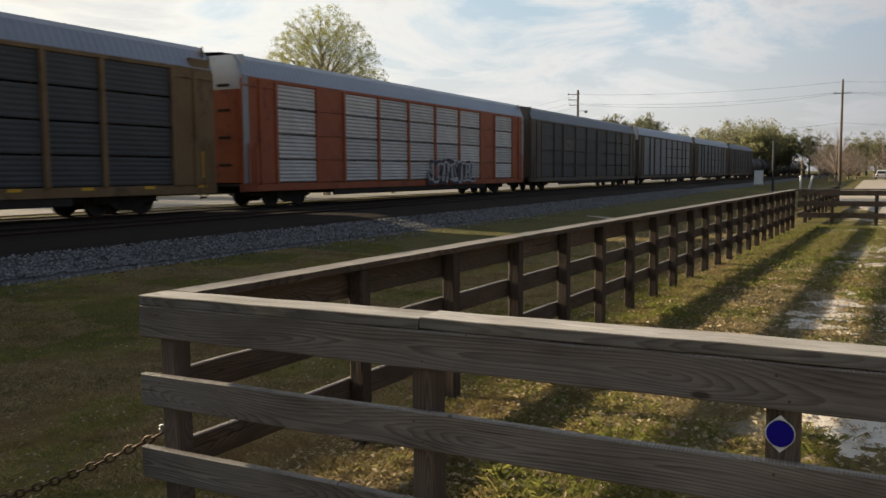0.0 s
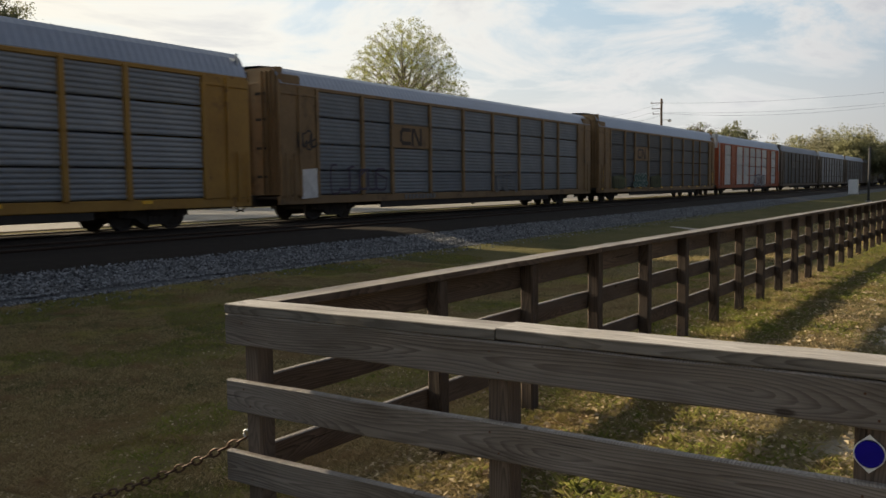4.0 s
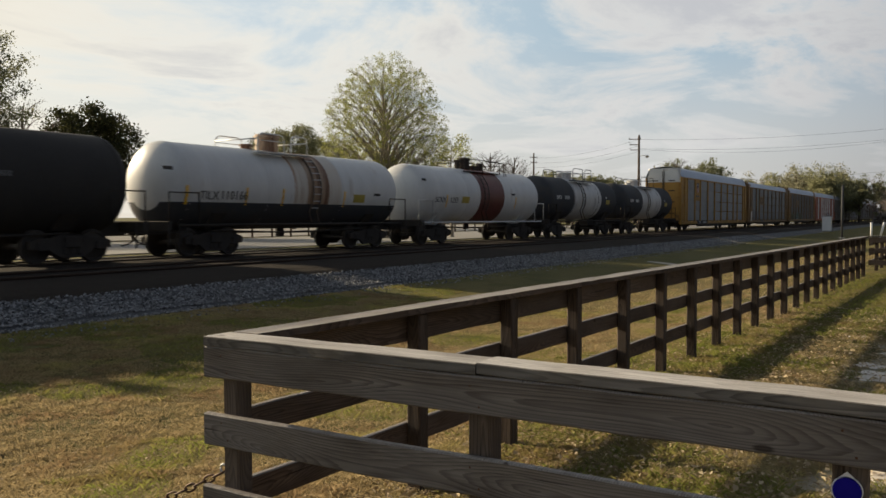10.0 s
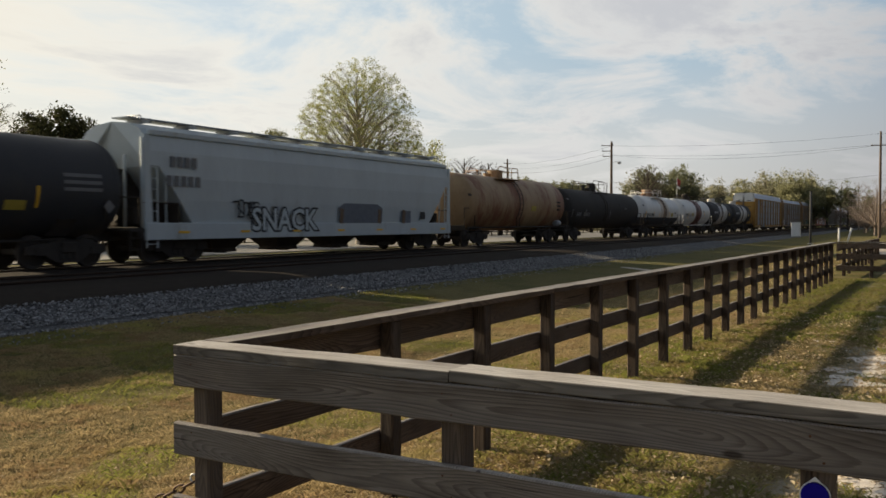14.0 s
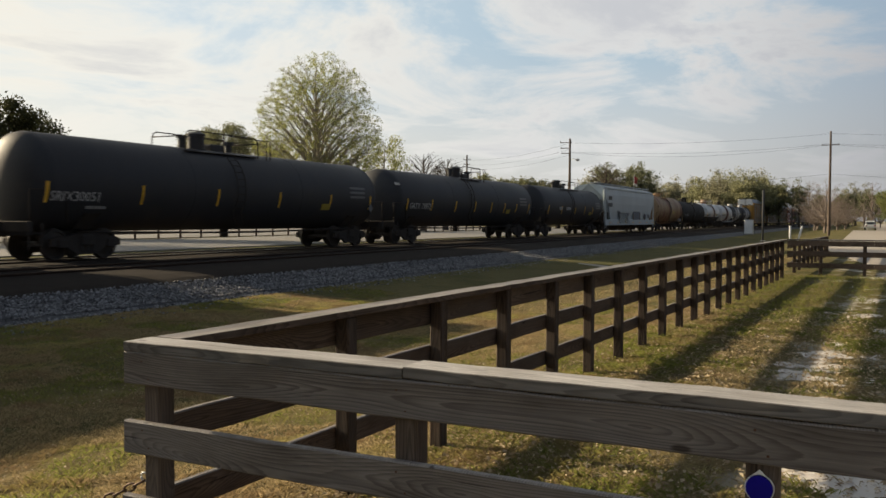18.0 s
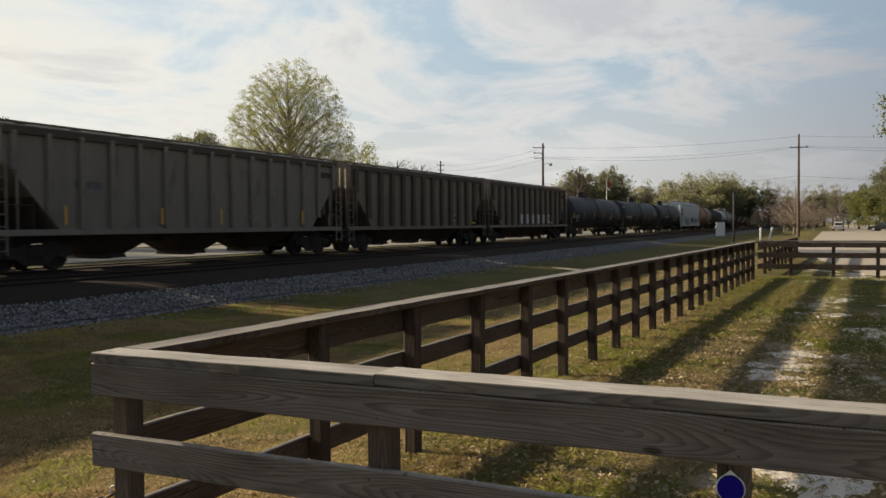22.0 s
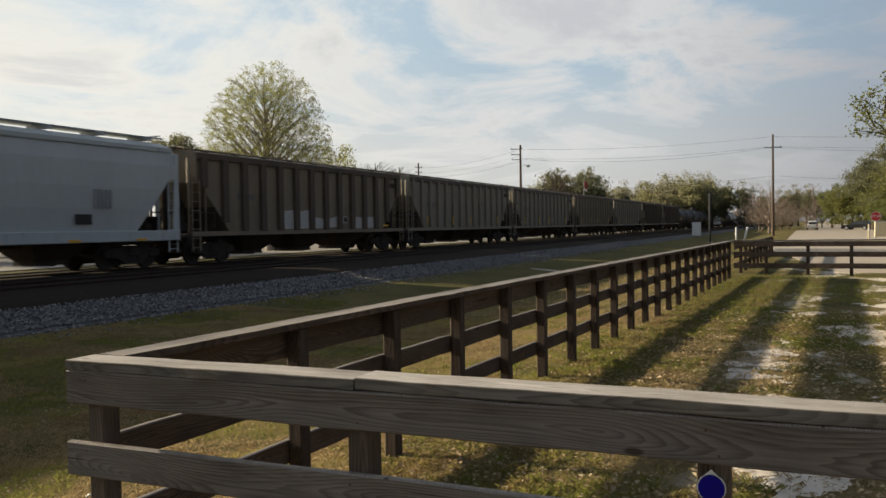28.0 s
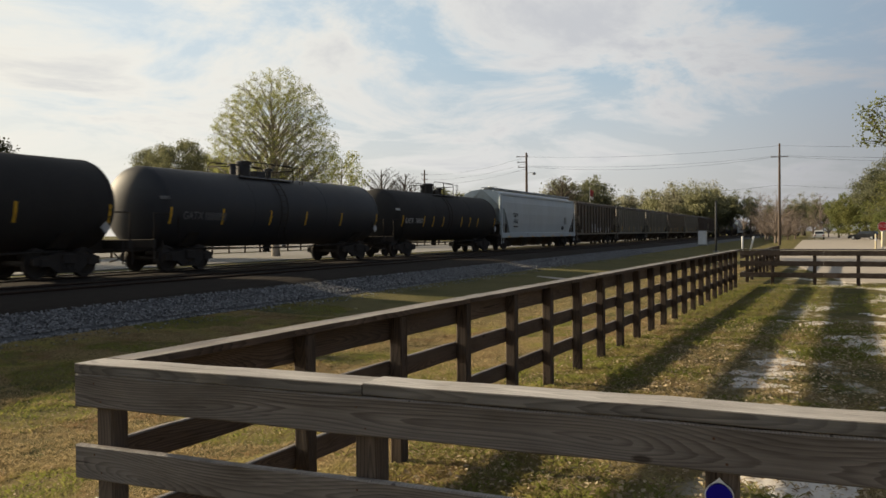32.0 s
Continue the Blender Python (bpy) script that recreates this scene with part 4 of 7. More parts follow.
# ---- fences ----
def board(name, length, width, thick, axis, mat, parent, at, seed, label=""):
    """A sawn board with a slightly wavy face and worn edges; axis 0 along x, 1 along y."""
    rng = random.Random(seed)
    bm = bmesh.new()
    k = max(2, int(length / 0.25))
    ring = []
    for i in range(k + 1):
        a = -length / 2 + length * i / k
        dz, dt = rng.uniform(-0.003, 0.003), rng.uniform(-0.0015, 0.0015)
        c = 0.006
        sec = [(-thick / 2 + c, -width / 2), (thick / 2 - c, -width / 2), (thick / 2, -width / 2 + c), (thick / 2, width / 2 - c), (thick / 2 - c, width / 2), (-thick / 2 + c, width / 2), (-thick / 2, width / 2 - c), (-thick / 2, -width / 2 + c)]
        ring.append([bm.verts.new((a, t + dt, z + dz) if axis == 0 else (t + dt, a, z + dz)) for t, z in sec])
    for i in range(k):
        for j in range(8):
            bm.faces.new((ring[i][j], ring[i][(j + 1) % 8], ring[i + 1][(j + 1) % 8], ring[i + 1][j]))
    bm.faces.new(ring[0])
    bm.faces.new(ring[-1][::-1])
    bmesh.ops.recalc_face_normals(bm, faces=bm.faces)
    o = part(name, bm, mat, parent, label, pose(*at))
    # the upper edge takes the lighter cap tone, sky light put into its colour
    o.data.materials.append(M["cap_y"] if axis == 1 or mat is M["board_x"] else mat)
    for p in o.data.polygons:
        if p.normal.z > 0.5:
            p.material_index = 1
    return o


def flat_board(name, length, width, thick, axis, mat, parent, at, seed):
    """A cap board that lies flat."""
    rng = random.Random(seed)
    bm = bmesh.new()
    k = max(2, int(length / 0.2))
    ring = []
    for i in range(k + 1):
        a = -length / 2 + length * i / k
        dz, e0, e1 = rng.uniform(-0.002, 0.002), rng.uniform(-0.004, 0.003), rng.uniform(-0.003, 0.004)
        c = 0.003
        sec = [(-width / 2 + c + e0, -thick / 2), (width / 2 - c + e1, -thick / 2), (width / 2 + e1, -thick / 2 + c), (width / 2 + e1, thick / 2 - c), (width / 2 - c + e1, thick / 2), (-width / 2 + c + e0, thick / 2), (-width / 2 + e0, thick / 2 - c), (-width / 2 + e0, -thick / 2 + c)]
        ring.append([bm.verts.new((a, t, z + dz) if axis == 0 else (t, a, z + dz)) for t, z in sec])
    for i in range(k):
        for j in range(8):
            bm.faces.new((ring[i][j], ring[i][(j + 1) % 8], ring[i + 1][(j + 1) % 8], ring[i + 1][j]))
    bm.faces.new(ring[0])
    bm.faces.new(ring[-1][::-1])
    bmesh.ops.recalc_face_normals(bm, faces=bm.faces)
    o = part(name, bm, mat, parent, "", pose(*at))
    # light put into colour: sawn edges take a shaded tone, the top a sunlit one
    o.data.materials.append(M["cap_edge_shade"] if axis == 0 else M["board_y"])
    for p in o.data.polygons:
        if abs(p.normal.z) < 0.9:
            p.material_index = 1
    return o


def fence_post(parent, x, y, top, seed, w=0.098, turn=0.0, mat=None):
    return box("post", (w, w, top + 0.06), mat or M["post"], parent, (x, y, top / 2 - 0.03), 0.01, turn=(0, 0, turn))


near_fence = thing("near_fence", "weathered grey wooden board fence with a flat cap rail", "fence")
for x in (-2.77, -1.49, -0.25, 0.92, 2.10, 3.30):
    fence_post(near_fence, x, 2.713, 1.07, int(x * 10), 0.096, 0.0, M["post_skylit"])
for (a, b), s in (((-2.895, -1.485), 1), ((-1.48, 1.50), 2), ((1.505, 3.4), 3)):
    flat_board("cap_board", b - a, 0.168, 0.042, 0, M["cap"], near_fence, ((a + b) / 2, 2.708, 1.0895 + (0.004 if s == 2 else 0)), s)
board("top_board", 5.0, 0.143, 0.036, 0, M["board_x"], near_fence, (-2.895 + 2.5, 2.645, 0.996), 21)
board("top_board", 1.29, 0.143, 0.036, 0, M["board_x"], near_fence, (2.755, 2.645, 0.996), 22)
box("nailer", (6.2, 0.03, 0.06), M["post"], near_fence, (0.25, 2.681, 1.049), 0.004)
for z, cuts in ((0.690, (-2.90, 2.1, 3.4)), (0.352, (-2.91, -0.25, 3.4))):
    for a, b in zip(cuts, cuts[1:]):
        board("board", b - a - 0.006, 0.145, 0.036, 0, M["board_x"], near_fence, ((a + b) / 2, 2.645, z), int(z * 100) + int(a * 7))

nail = revolve_mesh("nail", [(-0.010, 0.0045), (0.0, 0.0045), (0.0015, 0.003), (0.002, 0.0)], M["iron"], 8, "y")
for x in (-2.77, -1.49, -0.25, 0.92, 2.10, 3.30):
    for z in (0.993, 0.690, 0.352):
        for dx, dz in ((-0.018, 0.035), (0.02, -0.04)):
            piece("nail", nail, near_fence, pose(x + dx, 2.6265, z + dz, 0, 0, 180), "small rusty nail head")

long_fence = thing("long_fence", "long dark wooden three board fence with a flat cap rail", "fence")
POSTS_Y = [4.17, 5.31, 6.43, 7.54, 8.60, 9.67, 10.71] + [10.71 + 1.02 * i for i in range(1, 15)]


def fence_x(y):
    return -2.87 + 0.0355 * (y - 2.63)


ANG = math.degrees(math.atan(0.0355))
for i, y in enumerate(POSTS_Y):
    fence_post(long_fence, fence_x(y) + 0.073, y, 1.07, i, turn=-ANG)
cuts = [2.796, 4.17, 6.43, 8.60] + [8.60 + 2.1 * i for i in range(1, 8)] + [25.6]
for i, (a, b) in enumerate(zip(cuts, cuts[1:])):
    mid = (a + b) / 2
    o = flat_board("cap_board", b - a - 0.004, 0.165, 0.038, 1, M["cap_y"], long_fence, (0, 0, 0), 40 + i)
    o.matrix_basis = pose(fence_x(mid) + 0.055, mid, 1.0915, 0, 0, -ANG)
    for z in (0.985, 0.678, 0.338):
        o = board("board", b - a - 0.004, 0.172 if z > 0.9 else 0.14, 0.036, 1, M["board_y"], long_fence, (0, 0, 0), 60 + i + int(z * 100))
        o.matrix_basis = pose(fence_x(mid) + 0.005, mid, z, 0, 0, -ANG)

far_fence = thing("far_fence", "dark wooden three board fence across the yard", "fence")
for i in range(22):
    fence_post(far_fence, -1.09 + 1.15 * i, 26.75, 1.05, 90 + i)
cuts = [-2.0 + 2.3 * i for i in range(12)]
for i, (a, b) in enumerate(zip(cuts, cuts[1:])):
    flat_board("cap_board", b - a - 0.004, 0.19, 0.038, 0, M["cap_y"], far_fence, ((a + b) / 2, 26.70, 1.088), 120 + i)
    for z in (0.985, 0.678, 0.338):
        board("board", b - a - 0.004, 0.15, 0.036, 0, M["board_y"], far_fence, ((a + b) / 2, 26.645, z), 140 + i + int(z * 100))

beyond_fence = thing("beyond_fence", "dark board fence running on past the yard corner", "fence")
for i in range(10):
    y = 27.9 + 1.45 * i
    fence_post(beyond_fence, fence_x(y) + 0.09, y, 0.95, 200 + i, turn=-ANG)
cuts = [26.9 + 2.9 * i for i in range(6)]
for i, (a, b) in enumerate(zip(cuts, cuts[1:])):
    mid = (a + b) / 2
    for z in (0.88, 0.60, 0.32):
        o = board("board", b - a - 0.004, 0.14, 0.036, 1, M["board_y"], beyond_fence, (0, 0, 0), 220 + i + int(z * 100))
        o.matrix_basis = pose(fence_x(mid) + 0.005, mid, z, 0, 0, -ANG)

# round blue marker on the fence post
marker = thing("fence_marker", "round deep blue reflector disc with white rim on a post", "sign", pose(-0.255, 2.655, 0.846))
outline = [(0.043 * math.cos(a), 0.043 * math.sin(a)) for a in (2 * math.pi * k / 28 for k in range(28))]
plate = [(x * (1.0 if abs(z) < 0.037 else 0.75), z) for x, z in outline]
verts = [(x, -0.004, z) for x, z in plate] + [(x, 0.004, z) for x, z in plate] + [(0, -0.004, 0.058), (0, 0.004, 0.058), (0, -0.004, -0.058), (0, 0.004, -0.058)]
n = 28
top_i, bot_i = [k for k in range(n) if plate[k][1] > 0.031], [k for k in range(n) if plate[k][1] < -0.031]
faces = [tuple(range(n)), tuple(range(n, 2 * n))[::-1]] + [(i, i + n, (i + 1) % n + n, (i + 1) % n) for i in range(n)]
faces += [(top_i[0], 2 * n, top_i[-1]), (bot_i[0], 2 * n + 2, bot_i[-1])]
piece("plate", mesh_of("plate", verts, faces, M["white_plastic"]), marker, None, "white enamel back plate")
piece("face", mesh_of("face", [(x * 0.9, -0.010, z * 0.9) for x, z in outline] + [(x * 0.93, -0.003, z * 0.93) for x, z in outline], [tuple(range(n))] + [(i, i + n, (i + 1) % n + n, (i + 1) % n) for i in range(n)], M["sign_blue"]), marker, None, "deep blue reflective face")

# chain hooked to the corner post
chain = thing("chain", "rusty dark iron link chain sagging from the fence post", "chain")
pts = [Vector((-2.85 - 0.055 * i, 2.70 - 0.008 * i, 0)) for i in range(46)]
for p in pts:
    u = (-2.85 - p.x)
    p.z = max(float(ground_z(p.x)) + 0.02, 0.475 - 0.535 * u + 0.09 * u * u)
link = tube_mesh("link", [(0.036 * math.cos(a) * (1.0), 0.0, 0.017 * math.sin(a)) for a in (2 * math.pi * k / 12 for k in range(12))], 0.0055, M["iron"], 6, closed=True)
for i, (p, q) in enumerate(zip(pts, pts[1:])):
    d = q - p
    rot = d.to_track_quat("X", "Z").to_matrix().to_4x4()
    piece("link", link, chain, Matrix.Translation((p + q) / 2) @ rot @ pose(0, 0, 0, 0 if i % 2 else 90))
piece("eye_bolt", tube_mesh("eye_bolt", [(0.02 * math.cos(a), 0, 0.02 * math.sin(a)) for a in (2 * math.pi * k / 12 for k in range(12))], 0.005, M["galv"], 6, closed=True), chain, pose(-2.852, 2.70, 0.49), "small bright steel eye bolt")


# ---- the train ----
WHEEL_R = 0.457
SPIN = []  # wheelsets with their car's number, to be turned


def wheelset_mesh():
    prof = [(-0.80, 0.02), (-0.80, WHEEL_R * 0.30), (-0.795, WHEEL_R * 0.34), (-0.76, WHEEL_R * 0.80), (-0.80, WHEEL_R * 0.84), (-0.80, WHEEL_R), (-0.705, WHEEL_R + 0.006), (-0.70, WHEEL_R + 0.03), (-0.67, WHEEL_R + 0.03), (-0.665, WHEEL_R * 0.84), (-0.70, WHEEL_R * 0.78), (-0.68, 0.13), (-0.62, 0.085)]
    full = prof + [(-a, r) for a, r in prof[::-1]]
    me = revolve_mesh("wheelset", full, M["wheel"], 28, "x")
    return me


WHEELSET = wheelset_mesh()
bm = bmesh.new()
# cast side frame: a shallow arch between two journal boxes, seen from the side
side = [(-1.25, 0.40), (-1.25, 0.62), (-0.98, 0.70), (-0.62, 0.70), (-0.38, 0.78), (0.38, 0.78), (0.62, 0.70), (0.98, 0.70), (1.25, 0.62), (1.25, 0.40), (0.72, 0.40), (0.60, 0.30), (0.36, 0.16), (-0.36, 0.16), (-0.60, 0.30), (-0.72, 0.40)]
vs = [[bm.verts.new((x, y, z)) for y, z in side] for x in (-0.07, 0.07)]
bm.faces.new(vs[0])
bm.faces.new(vs[1][::-1])
for i in range(len(side)):
    j = (i + 1) % len(side)
    bm.faces.new((vs[0][i], vs[1][i], vs[1][j], vs[0][j]))
for s in (-1, 1):
    add_box(bm, -0.11, 0.13, s * 0.89 - 0.14, s * 0.89 + 0.14, 0.36, 0.60, 0.02)
for y in (-0.22, 0, 0.22):
    add_box(bm, -0.10, 0.10, y - 0.07, y + 0.07, 0.24, 0.56, 0.02)
bmesh.ops.recalc_face_normals(bm, faces=bm.faces)
SIDE_FRAME = bpy.data.meshes.new("side_frame")
bm.to_mesh(SIDE_FRAME)
bm.free()
SIDE_FRAME.materials.append(M["underframe"])
bm = bmesh.new()
add_box(bm, -1.15, 1.15, -0.24, 0.24, 0.42, 0.74, 0.03)
add_box(bm, -0.35, 0.35, -0.30, 0.30, 0.70, 0.86, 0.03)
for s in (-1, 1):
    add_box(bm, -0.9, 0.9, s * 0.55 - 0.05, s * 0.55 + 0.05, 0.38, 0.50, 0.01)
BOLSTER = bpy.data.meshes.new("bolster")
bm.to_mesh(BOLSTER)
bm.free()
BOLSTER.materials.append(M["underframe"])


def truck(parent, y, number):
    t = piece("truck", BOLSTER, parent, pose(0, y, 0), "grimy cast steel truck")
    for s in (-1, 1):
        piece("side_frame", SIDE_FRAME, t, pose(s * 1.0, 0, 0))
        ws = piece("wheelset", WHEELSET, t, pose(0, s * 0.89, WHEEL_R))
        SPIN.append((ws, number, s * 0.89))


def coupler(parent, y, s):
    bm = bmesh.new()
    add_box(bm, -0.09, 0.09, -0.45, 0.35, 0.76, 0.94, 0.02)
    add_box(bm, -0.19, 0.19, 0.25, 0.55, 0.70, 1.0, 0.05)
    part("coupler", bm, M["underframe"], parent, "", pose(0, y, 0, 0, 0, 0 if s > 0 else 180))
    bar("air_hose", [(0.35, y - s * 0.1, 0.72), (0.35, y + s * 0.25, 0.45), (0.30, y + s * 0.5, 0.40)], 0.025, M["underframe"], parent)


def ladder(parent, x, y, z0, z1, mat, width=0.42, axis="y", step=0.34):
    """Rungs and two stiles; one mesh."""
    bm = bmesh.new()
    hw = width / 2
    for s in (-1, 1):
        if axis == "y":
            add_box(bm, x - 0.015, x + 0.02, y + s * hw - 0.02, y + s * hw + 0.02, z0, z1)
        else:
            add_box(bm, x + s * hw - 0.02, x + s * hw + 0.02, y - 0.02, y + 0.02, z0, z1)
    z = z0 + 0.12
    while z < z1:
        if axis == "y":
            add_box(bm, x - 0.012, x + 0.012, y - hw, y + hw, z - 0.012, z + 0.012)
        else:
            add_box(bm, x - hw, x + hw, y - 0.012, y + 0.012, z - 0.012, z + 0.012)
        z += step
    return part("ladder", bm, mat, parent)


# --- covered car carriers ---
BAYS = [-11.7, -9.05, -7.1, -4.28, -1.5, 1.3, 4.12, 6.92, 8.9, 11.7]
LEVELS = [0.92, 1.83, 2.79, 3.77, 4.72]
PANELS = {}


def ribbed_panel(width, height, mat, ribs=6):
    """Horizontally corrugated sheet that faces +x."""
    key = (round(width, 3), round(height, 3), mat.name)
    if key not in PANELS:
        verts, faces = [], []
        prof = []
        deep = 0.046 if mat.name.startswith("pale") else 0.022 if mat.name.startswith("worn") else 0.009
        for i in range(ribs):
            z = -height / 2 + height * i / ribs
            d = height / ribs
            prof += [(0.0, z + 0.02 * d), (deep, z + 0.30 * d), (deep, z + 0.58 * d), (0.0, z + 0.86 * d)]
        for x, z in prof:
            verts += [(x, -width / 2, z), (x, width / 2, z)]
        n = len(prof)
        faces = [(2 * i, 2 * i + 1, 2 * i + 3, 2 * i + 2) for i in range(n - 1)]
        b = len(verts)
        verts += [(-0.03, -width / 2, -height / 2), (-0.03, width / 2, -height / 2), (-0.03, -width / 2, height / 2), (-0.03, width / 2, height / 2)]
        faces.append((b + 1, b, b + 2, b + 3))
        PANELS[key] = mesh_of("side_panel", verts, faces, mat)
    return PANELS[key]


def roof_profile(hw=1.6):
    return [(hw, 4.76), (hw + 0.01, 4.84), (hw - 0.10, 5.10), (hw - 0.27, 5.44), (hw - 0.48, 5.62), (hw - 0.95, 5.70), (0, 5.74)]


def roof_mesh(mat, y0=-13.55, y1=13.55, rise=1.0):
    half = [(x, 4.76 + (z - 4.76) * rise) for x, z in roof_profile()]
    prof = half + [(-x, z) for x, z in half[-2::-1]]
    n, verts, faces, k = len(prof), [], [], 0
    y, pitch = y0, 0.26
    rows = []
    while y < y1:
        for dy, up in ((0, 0), (0.06, 0.006), (0.15, 0.006), (0.21, 0)):
            if y + dy <= y1:
                rows.append((y + dy, up))
        y += pitch
    for yy, up in rows:
        for i, (x, z) in enumerate(prof):
            c = Vector((x, 0, z - 4.4)).normalized() * up
            verts.append((x + c.x, yy, z + c.z))
    for j in range(len(rows) - 1):
        faces += [(j * n + i, j * n + i + 1, (j + 1) * n + i + 1, (j + 1) * n + i) for i in range(n - 1)]
    return mesh_of("roof", verts, faces, mat)


ROOFS = {}


def end_door_mesh(s, mat, z0, z1, bulge=0.0):
    """Half of a clamshell end door with a rounded outer corner (s: which side), from z0 to z1."""
    prof = [(0.02, 0.12), (0.8, 0.12), (1.25, 0.11), (1.42, 0.07), (1.52, -0.02), (1.555, -0.14)]
    outer = roof_profile(1.555)
    verts, faces = [], []
    zs = [z0 + (z1 - z0) * k / 10 for k in range(11)]
    for z in zs:
        f = 1.0
        if z > 4.84:
            f = float(np.interp(z, [q[1] for q in outer[1:]], [q[0] for q in outer[1:]])) / 1.555
            f = max(f, 0.94)
        for x, y in prof:
            verts.append((s * x * f, -y + 0.10 * max(0, z - 4.9), z))
    n = len(prof)
    faces = [(j * n + i, j * n + i + 1, (j + 1) * n + i + 1, (j + 1) * n + i) for j in range(len(zs) - 1) for i in range(n - 1)]
    if s < 0:
        faces = [f[::-1] for f in faces]
    return mesh_of("end_door", verts, faces, mat, smooth=False)


def autorack(number, label, wall, panel, roof, top, detail="", reflect=False, pleats=False, rise=1.0):
    """A long covered car carrier: sill, end walls, posts, ribbed panels, curved roof, clamshell doors, trucks."""
    car = thing("car_carrier", label, "train car", group="cars of the freight train")
    bm = bmesh.new()
    add_box(bm, -0.35, 0.35, -14.0, 14.0, 0.55, 0.95, 0.02)
    add_box(bm, -1.5, 1.5, -13.6, 13.6, 0.80, 0.90, 0.01)
    for s in (-1, 1):
        add_box(bm, -1.3, 1.3, s * 11.0 - 0.2, s * 11.0 + 0.2, 0.6, 0.85, 0.02)
    part("underframe", bm, M["underframe"], car)
    for s in (-1, 1):
        box("side_sill", (0.16, 27.3, 0.30), wall, car, (s * 1.52, 0, 0.765), 0.02)
        box("fish_belly", (0.10, 15.6, 0.26), M["underframe"], car, (s * 1.50, 0, 0.50), 0.02)
        box("eave", (0.10, 27.1, 0.14), wall, car, (s * 1.575, 0, 4.75), 0.02)
    key = (roof.name, rise)
    if key not in ROOFS:
        ROOFS[key] = roof_mesh(roof, rise=rise)
    piece("roof", ROOFS[key], car, None, "ribbed galvanised curved roof")
    for s in (-1, 1):
        for e in (-1, 1):
            bm = bmesh.new()
            add_box(bm, s * 1.58 - 0.05, s * 1.58 + 0.05, -0.95, 0.95, -1.92, 1.92, 0.015)
            if s > 0:
                add_box(bm, 1.62, 1.70, -0.06, 0.06, -1.95, 1.92, 0.01)
                add_box(bm, 1.62, 1.67, -0.90, 0.90, 1.62, 1.70, 0.01)
                add_box(bm, 1.62, 1.66, 0.2 * e - 0.30, 0.2 * e + 0.30, -1.85, -0.6, 0.01)
            part("end_wall", bm, wall, car, "", pose(0, e * 12.65, 2.82))
    ladder(car, 1.70, -13.2, 0.75, 2.4, wall)
    ladder(car, 1.70, 13.2, 0.75, 2.4, wall)
    for b in BAYS:
        box("side_post", (0.14, 0.17, 3.86), wall, car, (1.615, b, 2.82), 0.015)
        box("side_post", (0.14, 0.17, 3.86), wall, car, (-1.615, b, 2.82), 0.015)
    for i, (a, b) in enumerate(zip(BAYS, BAYS[1:])):
        wide = b - a - 0.15
        solid = detail == "orange" and i in (1, 7)
        for j, (z0, z1) in enumerate(zip(LEVELS, LEVELS[1:])):
            shield = detail == "shield" and i == 1 and j >= 2
            plain = solid or shield or (detail in ("letters", "letters_grey") and i == 2 and j == 2)
            if plain:
                box("plain_panel", (0.05, wide, z1 - z0 - 0.01), wall, car, (1.60, (a + b) / 2, (z0 + z1) / 2), 0.01)
            else:
                piece("side_panel", ribbed_panel(wide, z1 - z0 - 0.05, panel), car, pose(1.575, (a + b) / 2, (z0 + z1) / 2))
        box("far_panel", (0.05, wide, 3.8), panel, car, (-1.57, (a + b) / 2, 2.82), 0.01)
    for e in (-1, 1):
        for s in (-1, 1):
            m = pose(0, e * 13.45, 0, 0, 0, 0 if e < 0 else 180)
            d = piece("end_door", end_door_mesh(s, wall, 0.95, 4.35), car, m)
            piece("door_top", end_door_mesh(s, top, 4.352, 4.76 + 0.84 * rise), d, None, "pale upper end door")
            for z in (1.6, 2.6, 3.6, 4.5):
                box("hinge_bar", (0.55, 0.05, 0.09), M["underframe"], d, (s * 0.75, -0.15, z), 0.01)
            if e < 0:
                bar("lock_rod", [(s * 0.08, -0.18, 0.95), (s * 0.08, -0.16, 5.3)], 0.025, M["underframe"], d)
        if pleats:
            # folded radial door: upright pleats, and a raised corner block over the end wall
            for k in range(5):
                box("pleat", (0.05, 0.10, 4.3), wall, car, (1.52 - 0.17 * k, e * (13.50 + 0.035 * k), 3.12), 0.015)
            box("corner_block", (0.22, 0.95, 0.34), wall, car, (1.50, e * 13.0, 4.98), 0.03)
        coupler(car, e * 14.0, e)
        truck(car, e * 10.15, number)
    if reflect:
        for k in range(12):
            box("reflector", (0.02, 0.42, 0.09), M["reflector"], car, (1.612, -12.9 + k * 2.35, 0.86), 0.003, "amber reflector strip")
        for e in (-1, 1):
            box("reflector", (0.02, 0.07, 0.9), M["reflector"], car, (1.665, e * 12.95, 1.6), 0.003, "amber reflector strip")
    return car


